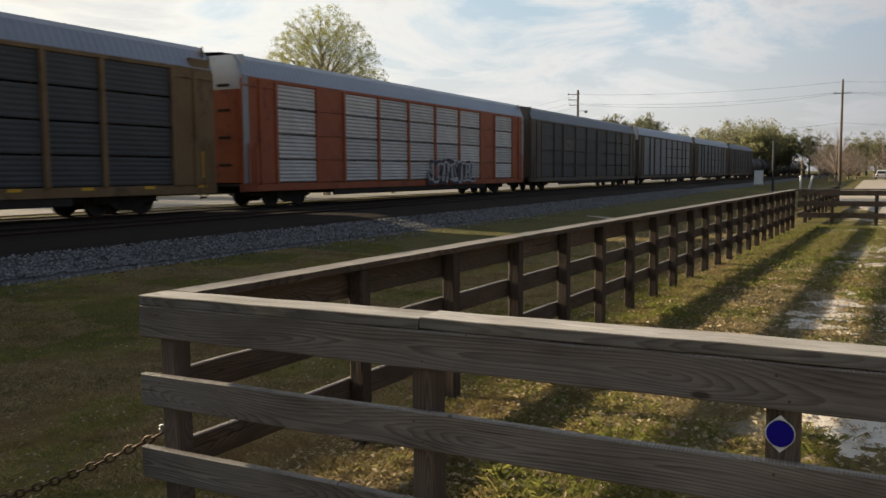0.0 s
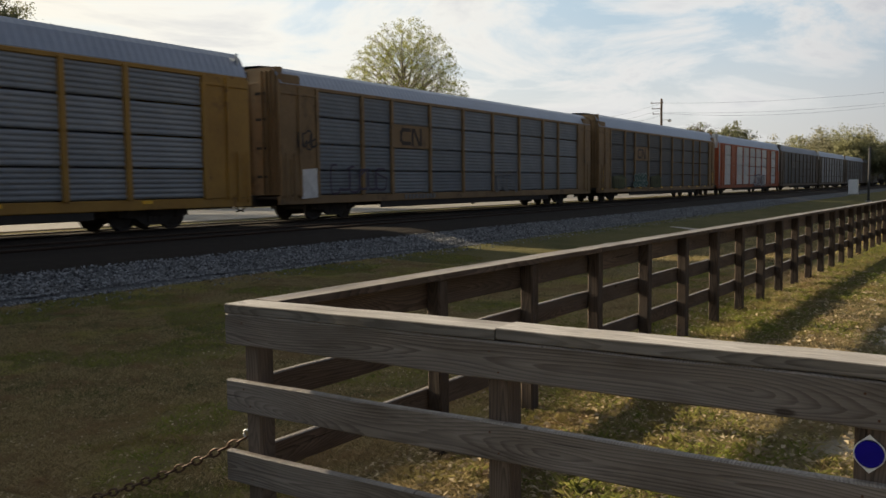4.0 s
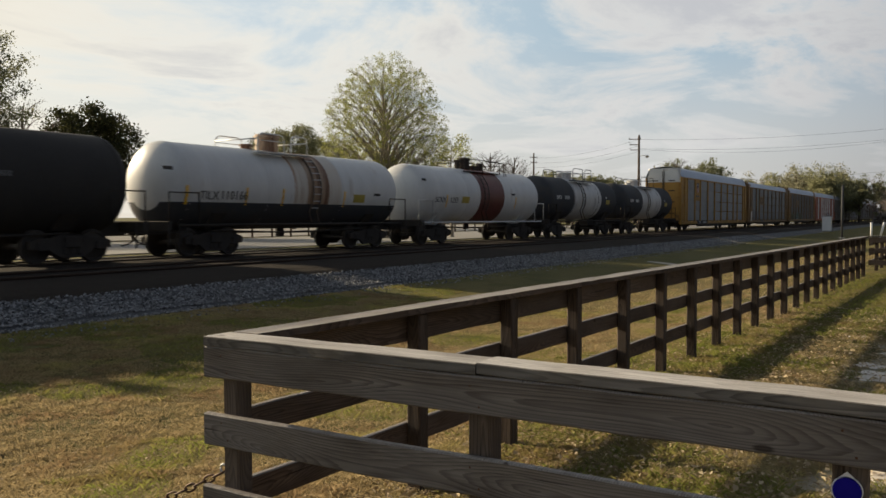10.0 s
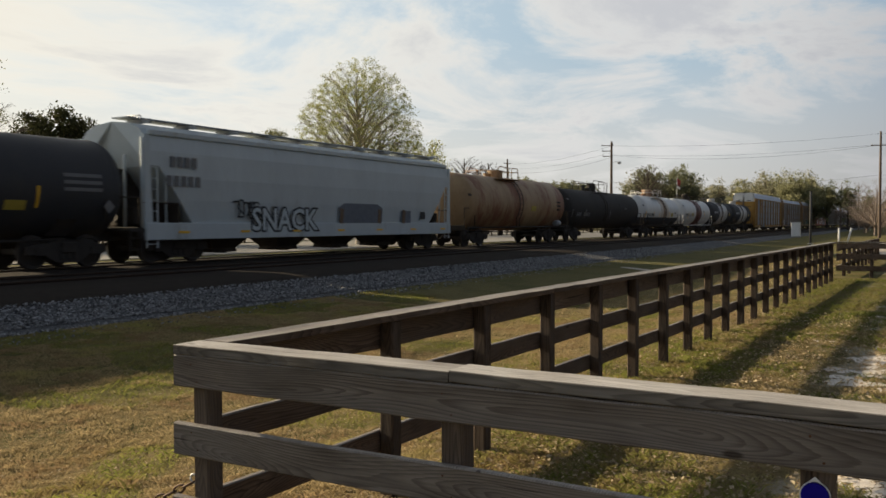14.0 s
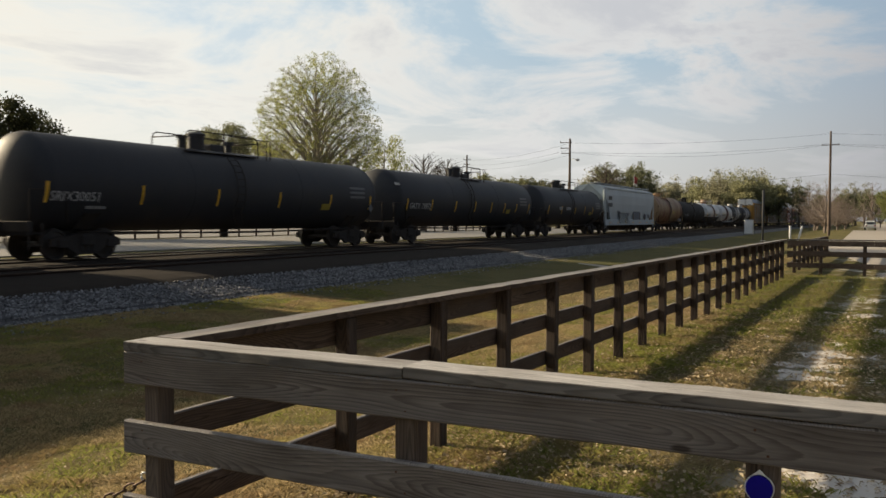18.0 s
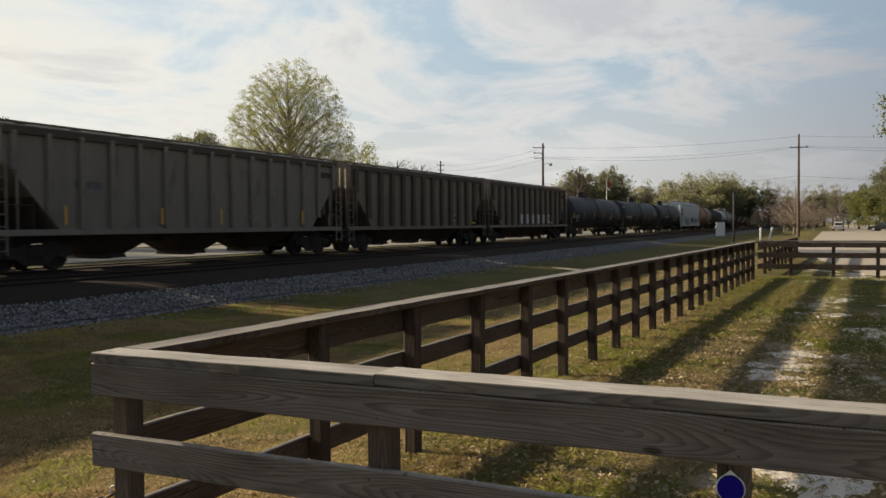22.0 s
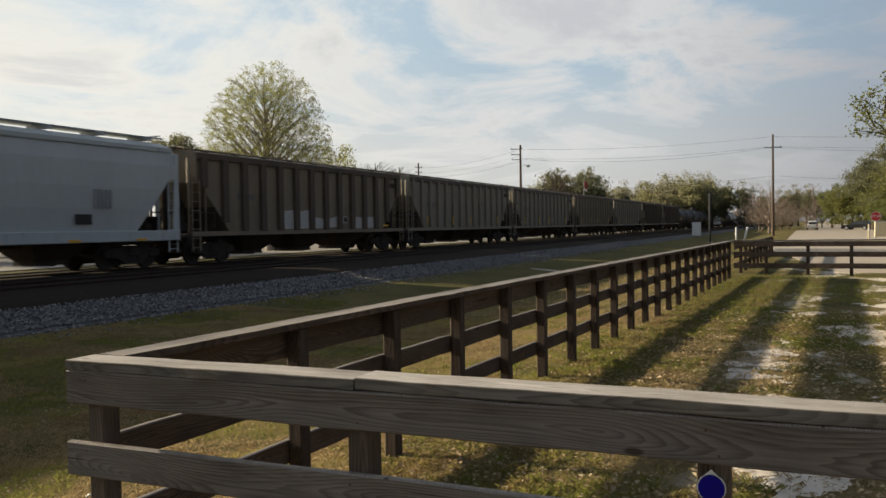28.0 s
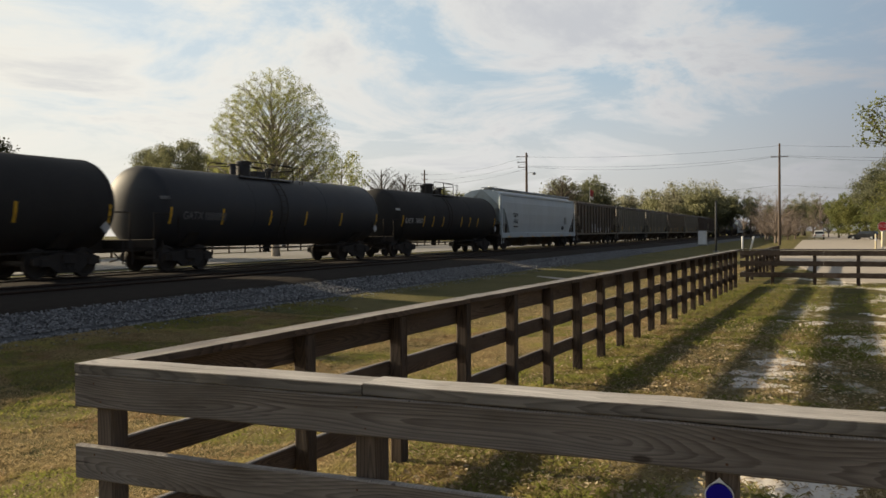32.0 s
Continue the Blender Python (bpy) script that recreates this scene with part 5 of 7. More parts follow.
def shield(parent, y, z):
    """The round-shouldered striped badge, drawn as plain shapes."""
    o = [(-0.42, 0.35), (-0.30, 0.55), (0, 0.48), (0.30, 0.55), (0.42, 0.35), (0.38, 0.0), (-0.38, 0.0)]
    k = 0.82
    b = piece("badge", patch_mesh("badge", [(a * k, c * k) for a, c in o[::-1]], M["shield_blue"]), parent, pose(1.632, y, z + 0.05), "navy and red striped badge")
    for i in range(7):
        piece("stripe", patch_mesh("stripe", [(-0.05 * k, 0), (0.05 * k, 0), (0.05 * k, -0.55 * k), (-0.05 * k, -0.55 * k)][::-1], M["shield_red"] if i % 2 == 0 else M["mark_white"]), b, pose(0.002, (-0.36 + 0.12 * i) * k, 0))
    piece("lettering", bars_mesh("lettering", 0.50, 0.10, 5, M["mark_white"]), b, pose(0.006, 0, 0.25))
    piece("lettering", bars_mesh("lettering", 1.3, 0.12, 14, M["mark_grey"]), parent, pose(1.632, y, z - 0.75))


def monogram(parent, y, z, mat):
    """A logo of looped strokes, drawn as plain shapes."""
    def stroke(points, r=0.075):
        verts, faces = [], []
        for (y0, z0), (y1, z1) in zip(points, points[1:]):
            d = Vector((y1 - y0, z1 - z0)).normalized()
            q, e, b = Vector((-d.y, d.x)) * r, d * r, len(verts)
            verts += [(0.006, y0 - e.x + q.x, z0 - e.y + q.y), (0.006, y0 - e.x - q.x, z0 - e.y - q.y), (0.006, y1 + e.x - q.x, z1 + e.y - q.y), (0.006, y1 + e.x + q.x, z1 + e.y + q.y)]
            faces.append((b, b + 1, b + 2, b + 3))
        return mesh_of("logo_stroke", verts, faces, mat)
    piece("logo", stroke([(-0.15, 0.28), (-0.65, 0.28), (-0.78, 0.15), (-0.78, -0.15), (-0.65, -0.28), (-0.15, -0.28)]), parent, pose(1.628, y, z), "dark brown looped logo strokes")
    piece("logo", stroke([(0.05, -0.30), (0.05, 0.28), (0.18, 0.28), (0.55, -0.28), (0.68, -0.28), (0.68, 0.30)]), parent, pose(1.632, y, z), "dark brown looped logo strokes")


# --- tank cars ---
def dished(y0, y1, R, head):
    """Profile of a shell with dished heads."""
    k = 8
    left = [(y0 + head * (1 - math.cos(math.pi / 2 * i / k)), R * math.sin(math.pi / 2 * i / k)) for i in range(k + 1)]
    right = [(y1 - head * (1 - math.cos(math.pi / 2 * i / k)), R * math.sin(math.pi / 2 * i / k)) for i in range(k, -1, -1)]
    return left, right


def tank_car(number, label, half, R, zc, bands, platform="rail", side_rail=None, black_below=None, stripes=(), text=None, text_mat=None, tint_dome=None, rail=(0.3, 1.75, 0.78), ladder_at=0.0, stripe_mat=None):
    """bands: (y end, material) from -half to half; platform: rail, cage or dome."""
    car = thing("tank_car", label, "train car", group="cars of the freight train")
    rail, ladder_at = (rail[0] - 0.35, rail[1], rail[2] * 0.78), ladder_at - 0.8
    left, right = dished(-half, half, R, 0.62)
    start = left
    y = left[-1][0]
    shell = None
    for i, (y1, mat) in enumerate(bands):
        prof = list(start) if i == 0 else [(y, R)]
        last = i == len(bands) - 1
        stop = right[0][0] if last else y1
        rings = [y + (stop - y) * k / 6 for k in range(1, 7)]
        prof += [(q, R) for q in rings] if not last else [(q, R) for q in rings[:-1]] + right
        piece("tank_shell" if i == 0 else "shell_band", revolve_mesh("tank_shell", prof, mat, 44), car, pose(0, 0, zc))
        y = stop
    for q in (-half + 0.66, -half * 0.33, half * 0.33, half - 0.66):
        piece("weld_seam", revolve_mesh("weld_seam", [(q - 0.03, R - 0.004), (q - 0.02, R + 0.007), (q + 0.02, R + 0.007), (q + 0.03, R - 0.004)], bands[0][1] if q < 0 else bands[-1][1], 44), car, pose(0, 0, zc))
    for e in (-1, 1):
        box("stub_sill", (0.6, 3.95, 0.40), M["underframe"], car, (0, e * (half - 1.62), 0.92), 0.02)
        box("end_beam", (2.9, 0.16, 0.30), M["underframe"], car, (0, e * (half + 0.2), 1.0), 0.02)
    for e in (-1, 1):
        bm = bmesh.new()
        pts = [(-1.2, zc - R * 0.62), (1.2, zc - R * 0.62), (0.75, 0.9), (-0.75, 0.9)]
        for yy in (-0.3, 0.3):
            bm.faces.new([bm.verts.new((x, yy, z)) for x, z in pts][:: 1 if yy < 0 else -1])
        bm.verts.ensure_lookup_table()
        for i in range(4):
            j = (i + 1) % 4
            bm.faces.new((bm.verts[i], bm.verts[j], bm.verts[4 + j], bm.verts[4 + i]))
        bmesh.ops.recalc_face_normals(bm, faces=bm.faces)
        part("saddle", bm, M["underframe"] if not side_rail else side_rail, car, "", pose(0, e * (half - 2.1), 0))
        truck(car, e * (half - 2.0), number)
        coupler(car, e * (half + 0.6), e)
        # end platform rails and steps
        mat = side_rail or M["underframe"]
        bar("end_rail", [(1.42, e * (half + 0.2), 1.1), (1.42, e * (half + 0.2), 2.05), (1.42, e * (half - 1.0), 2.05), (1.42, e * (half - 1.0), 1.05)], 0.03, mat, car)
        ladder(car, 1.45, e * (half + 0.05), 0.35, 1.1, M["underframe"])
    if side_rail:
        bar("side_rail", [(1.44, -half + 0.2, 1.02), (1.44, half - 0.2, 1.02)], 0.045, side_rail, car)
        bar("side_rail", [(-1.44, -half + 0.2, 1.02), (-1.44, half - 0.2, 1.02)], 0.045, side_rail, car)
    zt = zc + R
    # manway, valve box and safety railing
    dome_mat = tint_dome or bands[len(bands) // 2][1]
    if platform == "dome":
        up = 1.5 if number == 11 else 1.0
        piece("dome", revolve_mesh("dome", [(-0.15, 0.43), (0.30 * up, 0.43), (0.31 * up, 0.48), (0.36 * up, 0.48), (0.41 * up, 0.40), (0.42 * up, 0.0)], dome_mat, 28, "z"), car, pose(0, -0.69, zt))
        piece("manway", revolve_mesh("manway", [(-0.15, 0.22), (0.10, 0.22), (0.11, 0.27), (0.17, 0.27), (0.20, 0.0)], dome_mat, 20, "z"), car, pose(0, -1.75, zt))
    else:
        pc, flip = rail[0], -1 if number == 12 else 1
        piece("manway", revolve_mesh("manway", [(-0.15, 0.30), (0.46, 0.30), (0.47, 0.35), (0.55, 0.35), (0.62, 0.22), (0.63, 0.0)], dome_mat, 24, "z"), car, pose(0, pc - 0.55 * flip, zt))
        piece("valve", revolve_mesh("valve", [(-0.1, 0.14), (0.36, 0.14), (0.36, 0.20), (0.44, 0.20), (0.46, 0.0)], dome_mat, 14, "z"), car, pose(0, pc - 1.25 * flip, zt))
        piece("valve", revolve_mesh("valve", [(-0.1, 0.13), (0.28, 0.13), (0.28, 0.21), (0.40, 0.21), (0.42, 0.0)], dome_mat, 14, "z"), car, pose(0, pc + 1.2 * flip, zt))
        box("valve_box", (0.5, 0.72, 0.30), dome_mat, car, (0, pc + 0.35 * flip, zt + 0.08), 0.04)
    rail_mat = bands[0][1] if platform in ("dome", "cage") and side_rail else M["underframe"]
    pc, span, rise = rail
    for s in (-1, 1):
        box("catwalk", (0.40, 2 * span, 0.05) if platform != "rail" else (0.28, 2 * span, 0.03), rail_mat, car, (s * (0.95 if platform != "rail" else 0.70), pc, zt - 0.17), 0.01)
        k = 0.22
        hoop = [(pc - span, zt - 0.2), (pc - span, zt + rise - k), (pc - span + 0.07, zt + rise - 0.07), (pc - span + k, zt + rise), (pc - 0.3, zt + rise), (pc - 0.1, zt + rise - 0.06), (pc - 0.04, zt + rise - k), (pc - 0.04, zt - 0.2)]
        if platform == "rail":
            # one long rail, its ends bent down, on two posts; a short outer hoop past it
            ends = hoop[:4] + [(2 * pc + 0.1 - yy, z) for yy, z in hoop[:4][::-1]]
            bar("hand_rail", [(s * 0.80, yy, z) for yy, z in ends], 0.022, rail_mat, car)
            bar("rail_post", [(s * 0.80, pc + 0.05, zt - 0.25), (s * 0.80, pc + 0.05, zt + rise)], 0.02, rail_mat, car)
            bar("rail_post", [(s * 0.80, pc + span + 0.85, zt - 0.25), (s * 0.80, pc + span + 0.85, zt + rise * 0.92), (s * 0.80, pc + span * 0.2, zt + rise * 0.92)], 0.018, rail_mat, car)
            bar("rail_post", [(s * 0.80, pc + span + 0.62, zt - 0.25), (s * 0.80, pc + span + 0.62, zt + rise * 0.92)], 0.018, rail_mat, car)
            continue
        bar("hand_rail", [(s * 1.05, yy, z) for yy, z in hoop], 0.026, rail_mat, car)
        short = 0.66 if platform == "dome" else 1.0
        bar("hand_rail", [(s * 1.05, pc + 0.34 + (pc - yy - 0.04) * short, z) for yy, z in hoop], 0.026, rail_mat, car)
        bar("mid_rail", [(s * 1.05, pc - span, zt + rise * 0.5), (s * 1.05, pc - 0.04, zt + rise * 0.5)], 0.018, rail_mat, car)
    reach = 0.80 if platform == "rail" else 1.05
    for yy in (pc - span, pc + span + 0.1 if platform == "rail" else pc + 0.34 + (span - 0.04) * (0.66 if platform == "dome" else 1.0)):
        bar("cross_rail", [(-reach, yy, zt + rise - 0.2), (reach, yy, zt + rise - 0.2)], 0.024, rail_mat, car)
    # ladder bowed over the shell
    for s in (-0.22, 0.22):
        pts = [((R + 0.10) * math.sin(a), s + ladder_at, zc + (R + 0.10) * math.cos(a)) for a in (radians(q) for q in range(42, 125, 8))] + [(1.45, s + ladder_at, 1.0)]
        # domed tanks: stiles coloured dark to stand for the shadow beside them
        bar("ladder_stile", pts, 0.028 if platform == "dome" else 0.02, M["stake_dark"] if platform == "dome" else rail_mat, car)
    for q in range(46, 125, 10):
        box("rung", (0.028, 0.44, 0.028), rail_mat, car, ((R + 0.10) * math.sin(radians(q)), ladder_at, zc + (R + 0.10) * math.cos(radians(q))), 0.004)
    bar("outlet", [(0, 0, zc - R + 0.05), (0, 0, zc - R - 0.30)], 0.16, M["underframe"], car, sides=10)
    bar("brake_pipe", [(0.9, -half + 2.0, 0.82), (0.9, -0.8, 0.72), (0.9, 0.8, 0.72), (0.9, half - 2.0, 0.82)], 0.035, M["underframe"], car)
    for yy in stripes:
        piece("reflector", bars_mesh("reflector", 0.085, 0.60, 1, stripe_mat or M["reflector"], (R, -0.32), 0.0), car, pose(0, yy - 0.8, zc - 0.32), "worn grey reflector stripe" if stripe_mat else "amber reflector stripe")
    if text:
        for body, size, yy, z in text:
            wrap = (R, z - zc)
            if body.startswith("#"):
                piece("lettering", bars_mesh("lettering", size * 0.62 * len(body), size * 0.72, 2 * len(body), text_mat, wrap, 0.55), car, pose(0, yy - 0.8, z))
            else:
                piece("lettering", text_mesh(body, size, text_mat, wrap), car, pose(0, yy - 0.8, z))
    return car


def lower_shell(parent, half, R, zc, top, mat):
    """The painted lower part of a tank shell, a skin just outside it."""
    left, right = dished(-half, half, R, 0.62)
    rings = [(y, r + 0.008) for y, r in left + right if r > abs(top - zc) + 0.03]
    verts = []
    for y, r in rings:
        a0 = math.asin((top - zc) / r)
        verts += [(r * math.cos(a), y, r * math.sin(a)) for a in (a0 - (math.pi + 2 * a0) * k / 22 for k in range(23))]
    faces = [(j * 23 + i, (j + 1) * 23 + i, (j + 1) * 23 + i + 1, j * 23 + i + 1) for j in range(len(rings) - 1) for i in range(22)]
    return piece("lower_shell", mesh_of("lower_shell", verts, faces, mat, smooth=True), parent, pose(0, 0, zc), "black lower half of the shell")


# --- covered hoppers ---
def hopper_bays(car, count, half, mat, low=0.32, inset=2.9, wide=0.49, across=1.35):
    """Discharge hoppers under the body: tapering chutes with gates."""
    span = 2 * (half - inset) / count
    for k in range(count):
        yc = -half + inset + span * (k + 0.5)
        top = [(-across, -span * wide), (across, -span * wide), (across, span * wide), (-across, span * wide)]
        bot = [(-across * 0.4, -span * 0.17), (across * 0.4, -span * 0.17), (across * 0.4, span * 0.17), (-across * 0.4, span * 0.17)]
        verts = [(x, y, 1.22) for x, y in top] + [(x, y, low + 0.14) for x, y in bot] + [(x * 1.05, y * 1.05, low) for x, y in bot]
        faces = [(0, 3, 2, 1), (8, 9, 10, 11)] + [(a, (a + 1) % 4, (a + 1) % 4 + 4, a + 4) for a in range(4)] + [(a + 4, (a + 1) % 4 + 4, (a + 1) % 4 + 8, a + 8) for a in range(4)]
        me = mesh_of("discharge_chute", verts, faces, mat)
        bm = bmesh.new()
        bm.from_mesh(me)
        bmesh.ops.recalc_face_normals(bm, faces=bm.faces)
        bm.to_mesh(me)
        bm.free()
        o = piece("discharge_chute", me, car, pose(0, yc, 0))
        box("gate", (across * 0.9, 0.16, 0.10), M["underframe"], o, (0, 0, low + 0.02), 0.01)


def body_mesh(section, half, slope, mat, lip=0.45):
    """A closed hopper body: cross-section halves (x, z) from sill to roof; below the end panel the ends slope in."""
    full = [(x, z) for x, z in section] + [(-x, z) for x, z in section[::-1]]
    n, verts, faces = len(full), [], []
    z0 = min(z for _, z in section)
    for e in (-1, 1):
        for x, z in full:
            cut = lip + (slope - lip) * (3.05 - z) / (3.05 - z0) if z < 3.05 else 0.0
            verts.append((x, e * (half - cut), z))
    faces = [(i, (i + 1) % n, (i + 1) % n + n, i + n) for i in range(n)] + [tuple(range(n))[::-1], tuple(range(n, 2 * n))]
    me = mesh_of("hopper_body", verts, faces, mat)
    bm = bmesh.new()
    bm.from_mesh(me)
    ends = [f for f in bm.faces if len(f.verts) > 4]
    bmesh.ops.triangulate(bm, faces=ends)
    bmesh.ops.recalc_face_normals(bm, faces=bm.faces)
    bm.to_mesh(me)
    bm.free()
    return me


def hopper_frame(car, half, mat, number):
    bm = bmesh.new()
    add_box(bm, -0.35, 0.35, -half - 0.25, half + 0.25, 0.78, 1.10, 0.02)
    for e in (-1, 1):
        add_box(bm, -1.5, 1.5, e * half - 0.55, e * half + 0.55 if e < 0 else e * half + 0.1, 1.0, 1.10, 0.01)
        add_box(bm, -1.5, 1.5, e * (half + 0.1) - 0.06, e * (half + 0.1) + 0.06, 0.82, 1.14, 0.02)
    part("underframe", bm, M["underframe"], car)
    for e in (-1, 1):
        truck(car, e * (half - 1.75), number)
        coupler(car, e * (half + 0.5), e)
        box("end_bulkhead", (2.8, 0.05, 1.15), M["chute"], car, (0, e * (half - 1.45), 1.62), 0.01)
        bar("air_reservoir", [(-0.7, e * (half - 0.6), 1.35), (0.7, e * (half - 0.6), 1.35)], 0.2, M["underframe"], car, sides=12)
        box("brake_box", (0.5, 0.3, 0.55), M["underframe"], car, (0.6, e * (half - 0.25), 1.5), 0.03)
        for s in (-1, 1):
            bar("corner_post", [(s * 1.42, e * (half + 0.02), 1.05), (s * 1.42, e * (half + 0.02), 3.9)], 0.05, mat, car)
            bar("end_post", [(s * 0.55, e * (half - 0.05), 1.05), (s * 0.55, e * (half - 0.05), 3.4)], 0.05, mat, car)
            bar("slope_brace", [(s * 1.42, e * (half - 0.9), 1.1), (s * 1.42, e * (half - 0.9), 2.9)], 0.035, mat, car)
        ladder(car, 1.50, e * (half - 0.28), 0.5, 3.1, mat)
        box("shear_plate", (0.05, 1.9, 1.95), M["underframe"], car, (0.0, e * (half - 1.15), 2.02), 0.01)
        bar("grab_rail", [(1.5, e * (half + 0.05), 1.9), (1.5, e * (half - 1.3), 1.9)], 0.022, M["underframe"], car)


def roof_walk(car, half, z, mat, grab=0.42):
    box("running_board", (0.75, 2 * half - 0.3, 0.05), mat, car, (0.25, 0, z + 0.16), 0.005)
    bar("roof_rail", [(1.02, -half + 0.2, z + 0.10), (1.02, half - 0.2, z + 0.10)], 0.025, mat, car)
    for k in range(10):
        yy = -half + 0.7 + k * (2 * half - 1.4) / 9
        box("walk_bracket", (1.1, 0.06, 0.14), mat, car, (0.45, yy, z + 0.07), 0.005)
    for e in (-1, 1):
        bar("roof_grab", [(0.3, e * (half - 0.35), z + 0.15), (0.3, e * (half - 0.30), z + grab), (1.0, e * (half - 0.30), z + grab), (1.05, e * (half - 0.25), z)], 0.022, mat, car)


def ribbed_hopper(number, label, half, mat, posts=13, patches=(), stripes=(), seed=0, patch_mat=None, stake=None, stake_w=0.17, flat=(), plate=2.45, mark=""):
    car = thing("ribbed_hopper_car", label, "train car", group="cars of the freight train")
    sec = [(1.42, 1.08), (1.42, 1.9), (1.42, 3.04), (1.42, 3.06), (1.42, 4.02), (1.30, 4.18), (0.0, 4.42)]
    end = half - 0.42
    piece("hopper_body", body_mesh(sec, end, 2.0, mat, 0.15), car)
    box("side_sill", (0.12, 2 * half - 0.1, 0.18), mat, car, (1.46, 0, 1.12), 0.015)
    box("top_chord", (0.14, 2 * end, 0.24), M["stake_dark"], car, (1.46, 0, 4.00), 0.02)
    box("side_sill", (0.12, 2 * half - 0.1, 0.18), mat, car, (-1.46, 0, 1.12), 0.015)
    for k in range(posts):
        yy = -half + 0.75 + k * (2 * half - 1.5) / (posts - 1)
        inset = end - abs(yy)
        low = 3.06 if inset < 0.2 else max(1.2, 3.05 - (inset - 0.15) * 1.97 / 1.85)
        box("side_stake", (0.15, stake_w, 3.98 - low), stake or mat, car, (1.50, yy, (3.98 + low) / 2), 0.02)
        box("side_stake", (0.15, 0.17, 3.98 - low), mat, car, (-1.50, yy, (3.98 + low) / 2), 0.02)
    hopper_frame(car, half, mat, number)
    roof_walk(car, half, 4.19, M["hopper_brown"], 0.16)
    for k in range(9):
        box("hatch_clamp", (0.20, 0.30, 0.06), M["stake_dark"], car, (1.16, -half + 1.2 + k * (2 * half - 2.4) / 8, 4.21), 0.015)
    hopper_bays(car, 3, half, M["chute"], 0.26, 3.0)
    rng = random.Random(seed)
    for a, b, z0, z1 in patches:
        for k in range(posts - 1):
            y0 = -half + 0.75 + k * (2 * half - 1.5) / (posts - 1) + 0.10
            y1 = y0 + (2 * half - 1.5) / (posts - 1) - 0.20
            if a <= (y0 + y1) / 2 <= b:
                h = rng.uniform(-0.08, 0.08)
                piece("white_patch", patch_mesh("white_patch", [(y0, z0 + h * 0.3), (y1, z0 + h * 0.2), (y1, z1 + h), (y0, z1 - h)][::-1], patch_mat or M["patch_grey"]), car, pose(1.428, 0, 0), "worn pale grey panel patch")
    for yy in stripes:
        box("reflector", (0.02, 0.08, 0.55), M["reflector"], car, (1.59, yy, 1.62), 0.003, "amber reflector stripe")
    for yy in flat:
        box("reflector", (0.02, 0.55, 0.09), M["reflector"], car, (1.59, yy, 1.36), 0.003, "amber reflector strip")
    piece("lettering", text_mesh(mark, 0.42, M["mark_black"]) if mark else bars_mesh("lettering", 0.80, 0.24, 4, M["mark_brown"]), car, pose(1.432, end - 0.75, 3.5))
    piece("lettering", bars_mesh("lettering", 1.1, 0.22, 6, M["mark_grey"]), car, pose(1.43, -half + 3.4, 2.55))
    o = piece("data_plate", patch_mesh("data_plate", [(-0.2, -0.16), (0.2, -0.16), (0.2, 0.16), (-0.2, 0.16)][::-1], M["mark_white"]), car, pose(1.432, plate, 1.66), "white framed data plate")
    piece("plate_face", patch_mesh("plate_face", [(-0.16, -0.12), (0.16, -0.12), (0.16, 0.12), (-0.16, 0.12)][::-1], M["mark_black"]), o, pose(0.004, 0, 0))
    return car


def smooth_hopper(number, label, half, mat, sill, skirt=0.0):
    """A long covered hopper with bulging smooth sides."""
    car = thing("smooth_hopper_car", label, "train car", group="cars of the freight train")
    sec = [(1.46, 1.28), (1.54, 2.0), (1.57, 2.7), (1.552, 3.04), (1.552, 3.06), (1.53, 3.5), (1.42, 3.96), (1.22, 4.20), (0.75, 4.38), (0.0, 4.46)]
    piece("hopper_body", body_mesh(sec, half - 0.05, 1.9, mat), car)
    for s in (-1, 1):
        box("side_sill", (0.12, 2 * half, 0.36 + skirt), sill, car, (s * 1.52, 0, 1.10 - skirt / 2), 0.02)
        box("eave_beam", (0.12, 2 * half - 0.4, 0.18), mat, car, (s * 1.42, 0, 4.08), 0.03)
        for e in (-1, 1):
            bm = bmesh.new()
            vs = [bm.verts.new((s * 1.53, e * y, z)) for y, z in ((half + 0.02, 1.1), (half - 0.30, 1.1), (half - 0.16, 3.98), (half + 0.02, 3.98))]
            bm.faces.new(vs)
            r = bmesh.ops.extrude_face_region(bm, geom=list(bm.faces))
            for v in r["geom"]:
                if isinstance(v, bmesh.types.BMVert):
                    v.co.x -= s * 0.05
            bmesh.ops.recalc_face_normals(bm, faces=bm.faces)
            part("end_panel", bm, mat, car)
    hopper_frame(car, half, mat, number)
    roof_walk(car, half, 4.42, M["galv"], 0.2)
    hopper_bays(car, 4, half, M["chute"], 0.24, 2.7, 0.40, 1.15)
    for k in range(7):
        box("reflector", (0.02, 0.45, 0.08), M["reflector"], car, (1.585, -half + 1.5 + k * 2.8, 0.98), 0.003, "amber reflector strip")
    return car


# --- make up the train, from the cars gone ahead to those still to come ---
COUPLING = [165.2, 136.6, 108.0, 79.4, 50.8, 22.2, -6.5, -35.0, -63.8, -78.1, -92.0, -106.6, -120.7, -138.1, -153.8, -173.7, -191.0, -211.7, -231.7, -250.1, -267.8, -286.1, -304.3, -322.8, -341.3, -359.3, -380.3, -398.0, -415.8, -433.6]
CARS = []


def place(car, number):
    CARS.append((car, (COUPLING[number] + COUPLING[number + 1]) / 2 + ({8: 1.0, 9: 1.25, 12: 1.35}.get(number, 1.6) if car.name.startswith("tank") else 0.8)))
    return car


def tank_half(number):
    return (COUPLING[number] - COUPLING[number + 1]) / 2 - 0.75


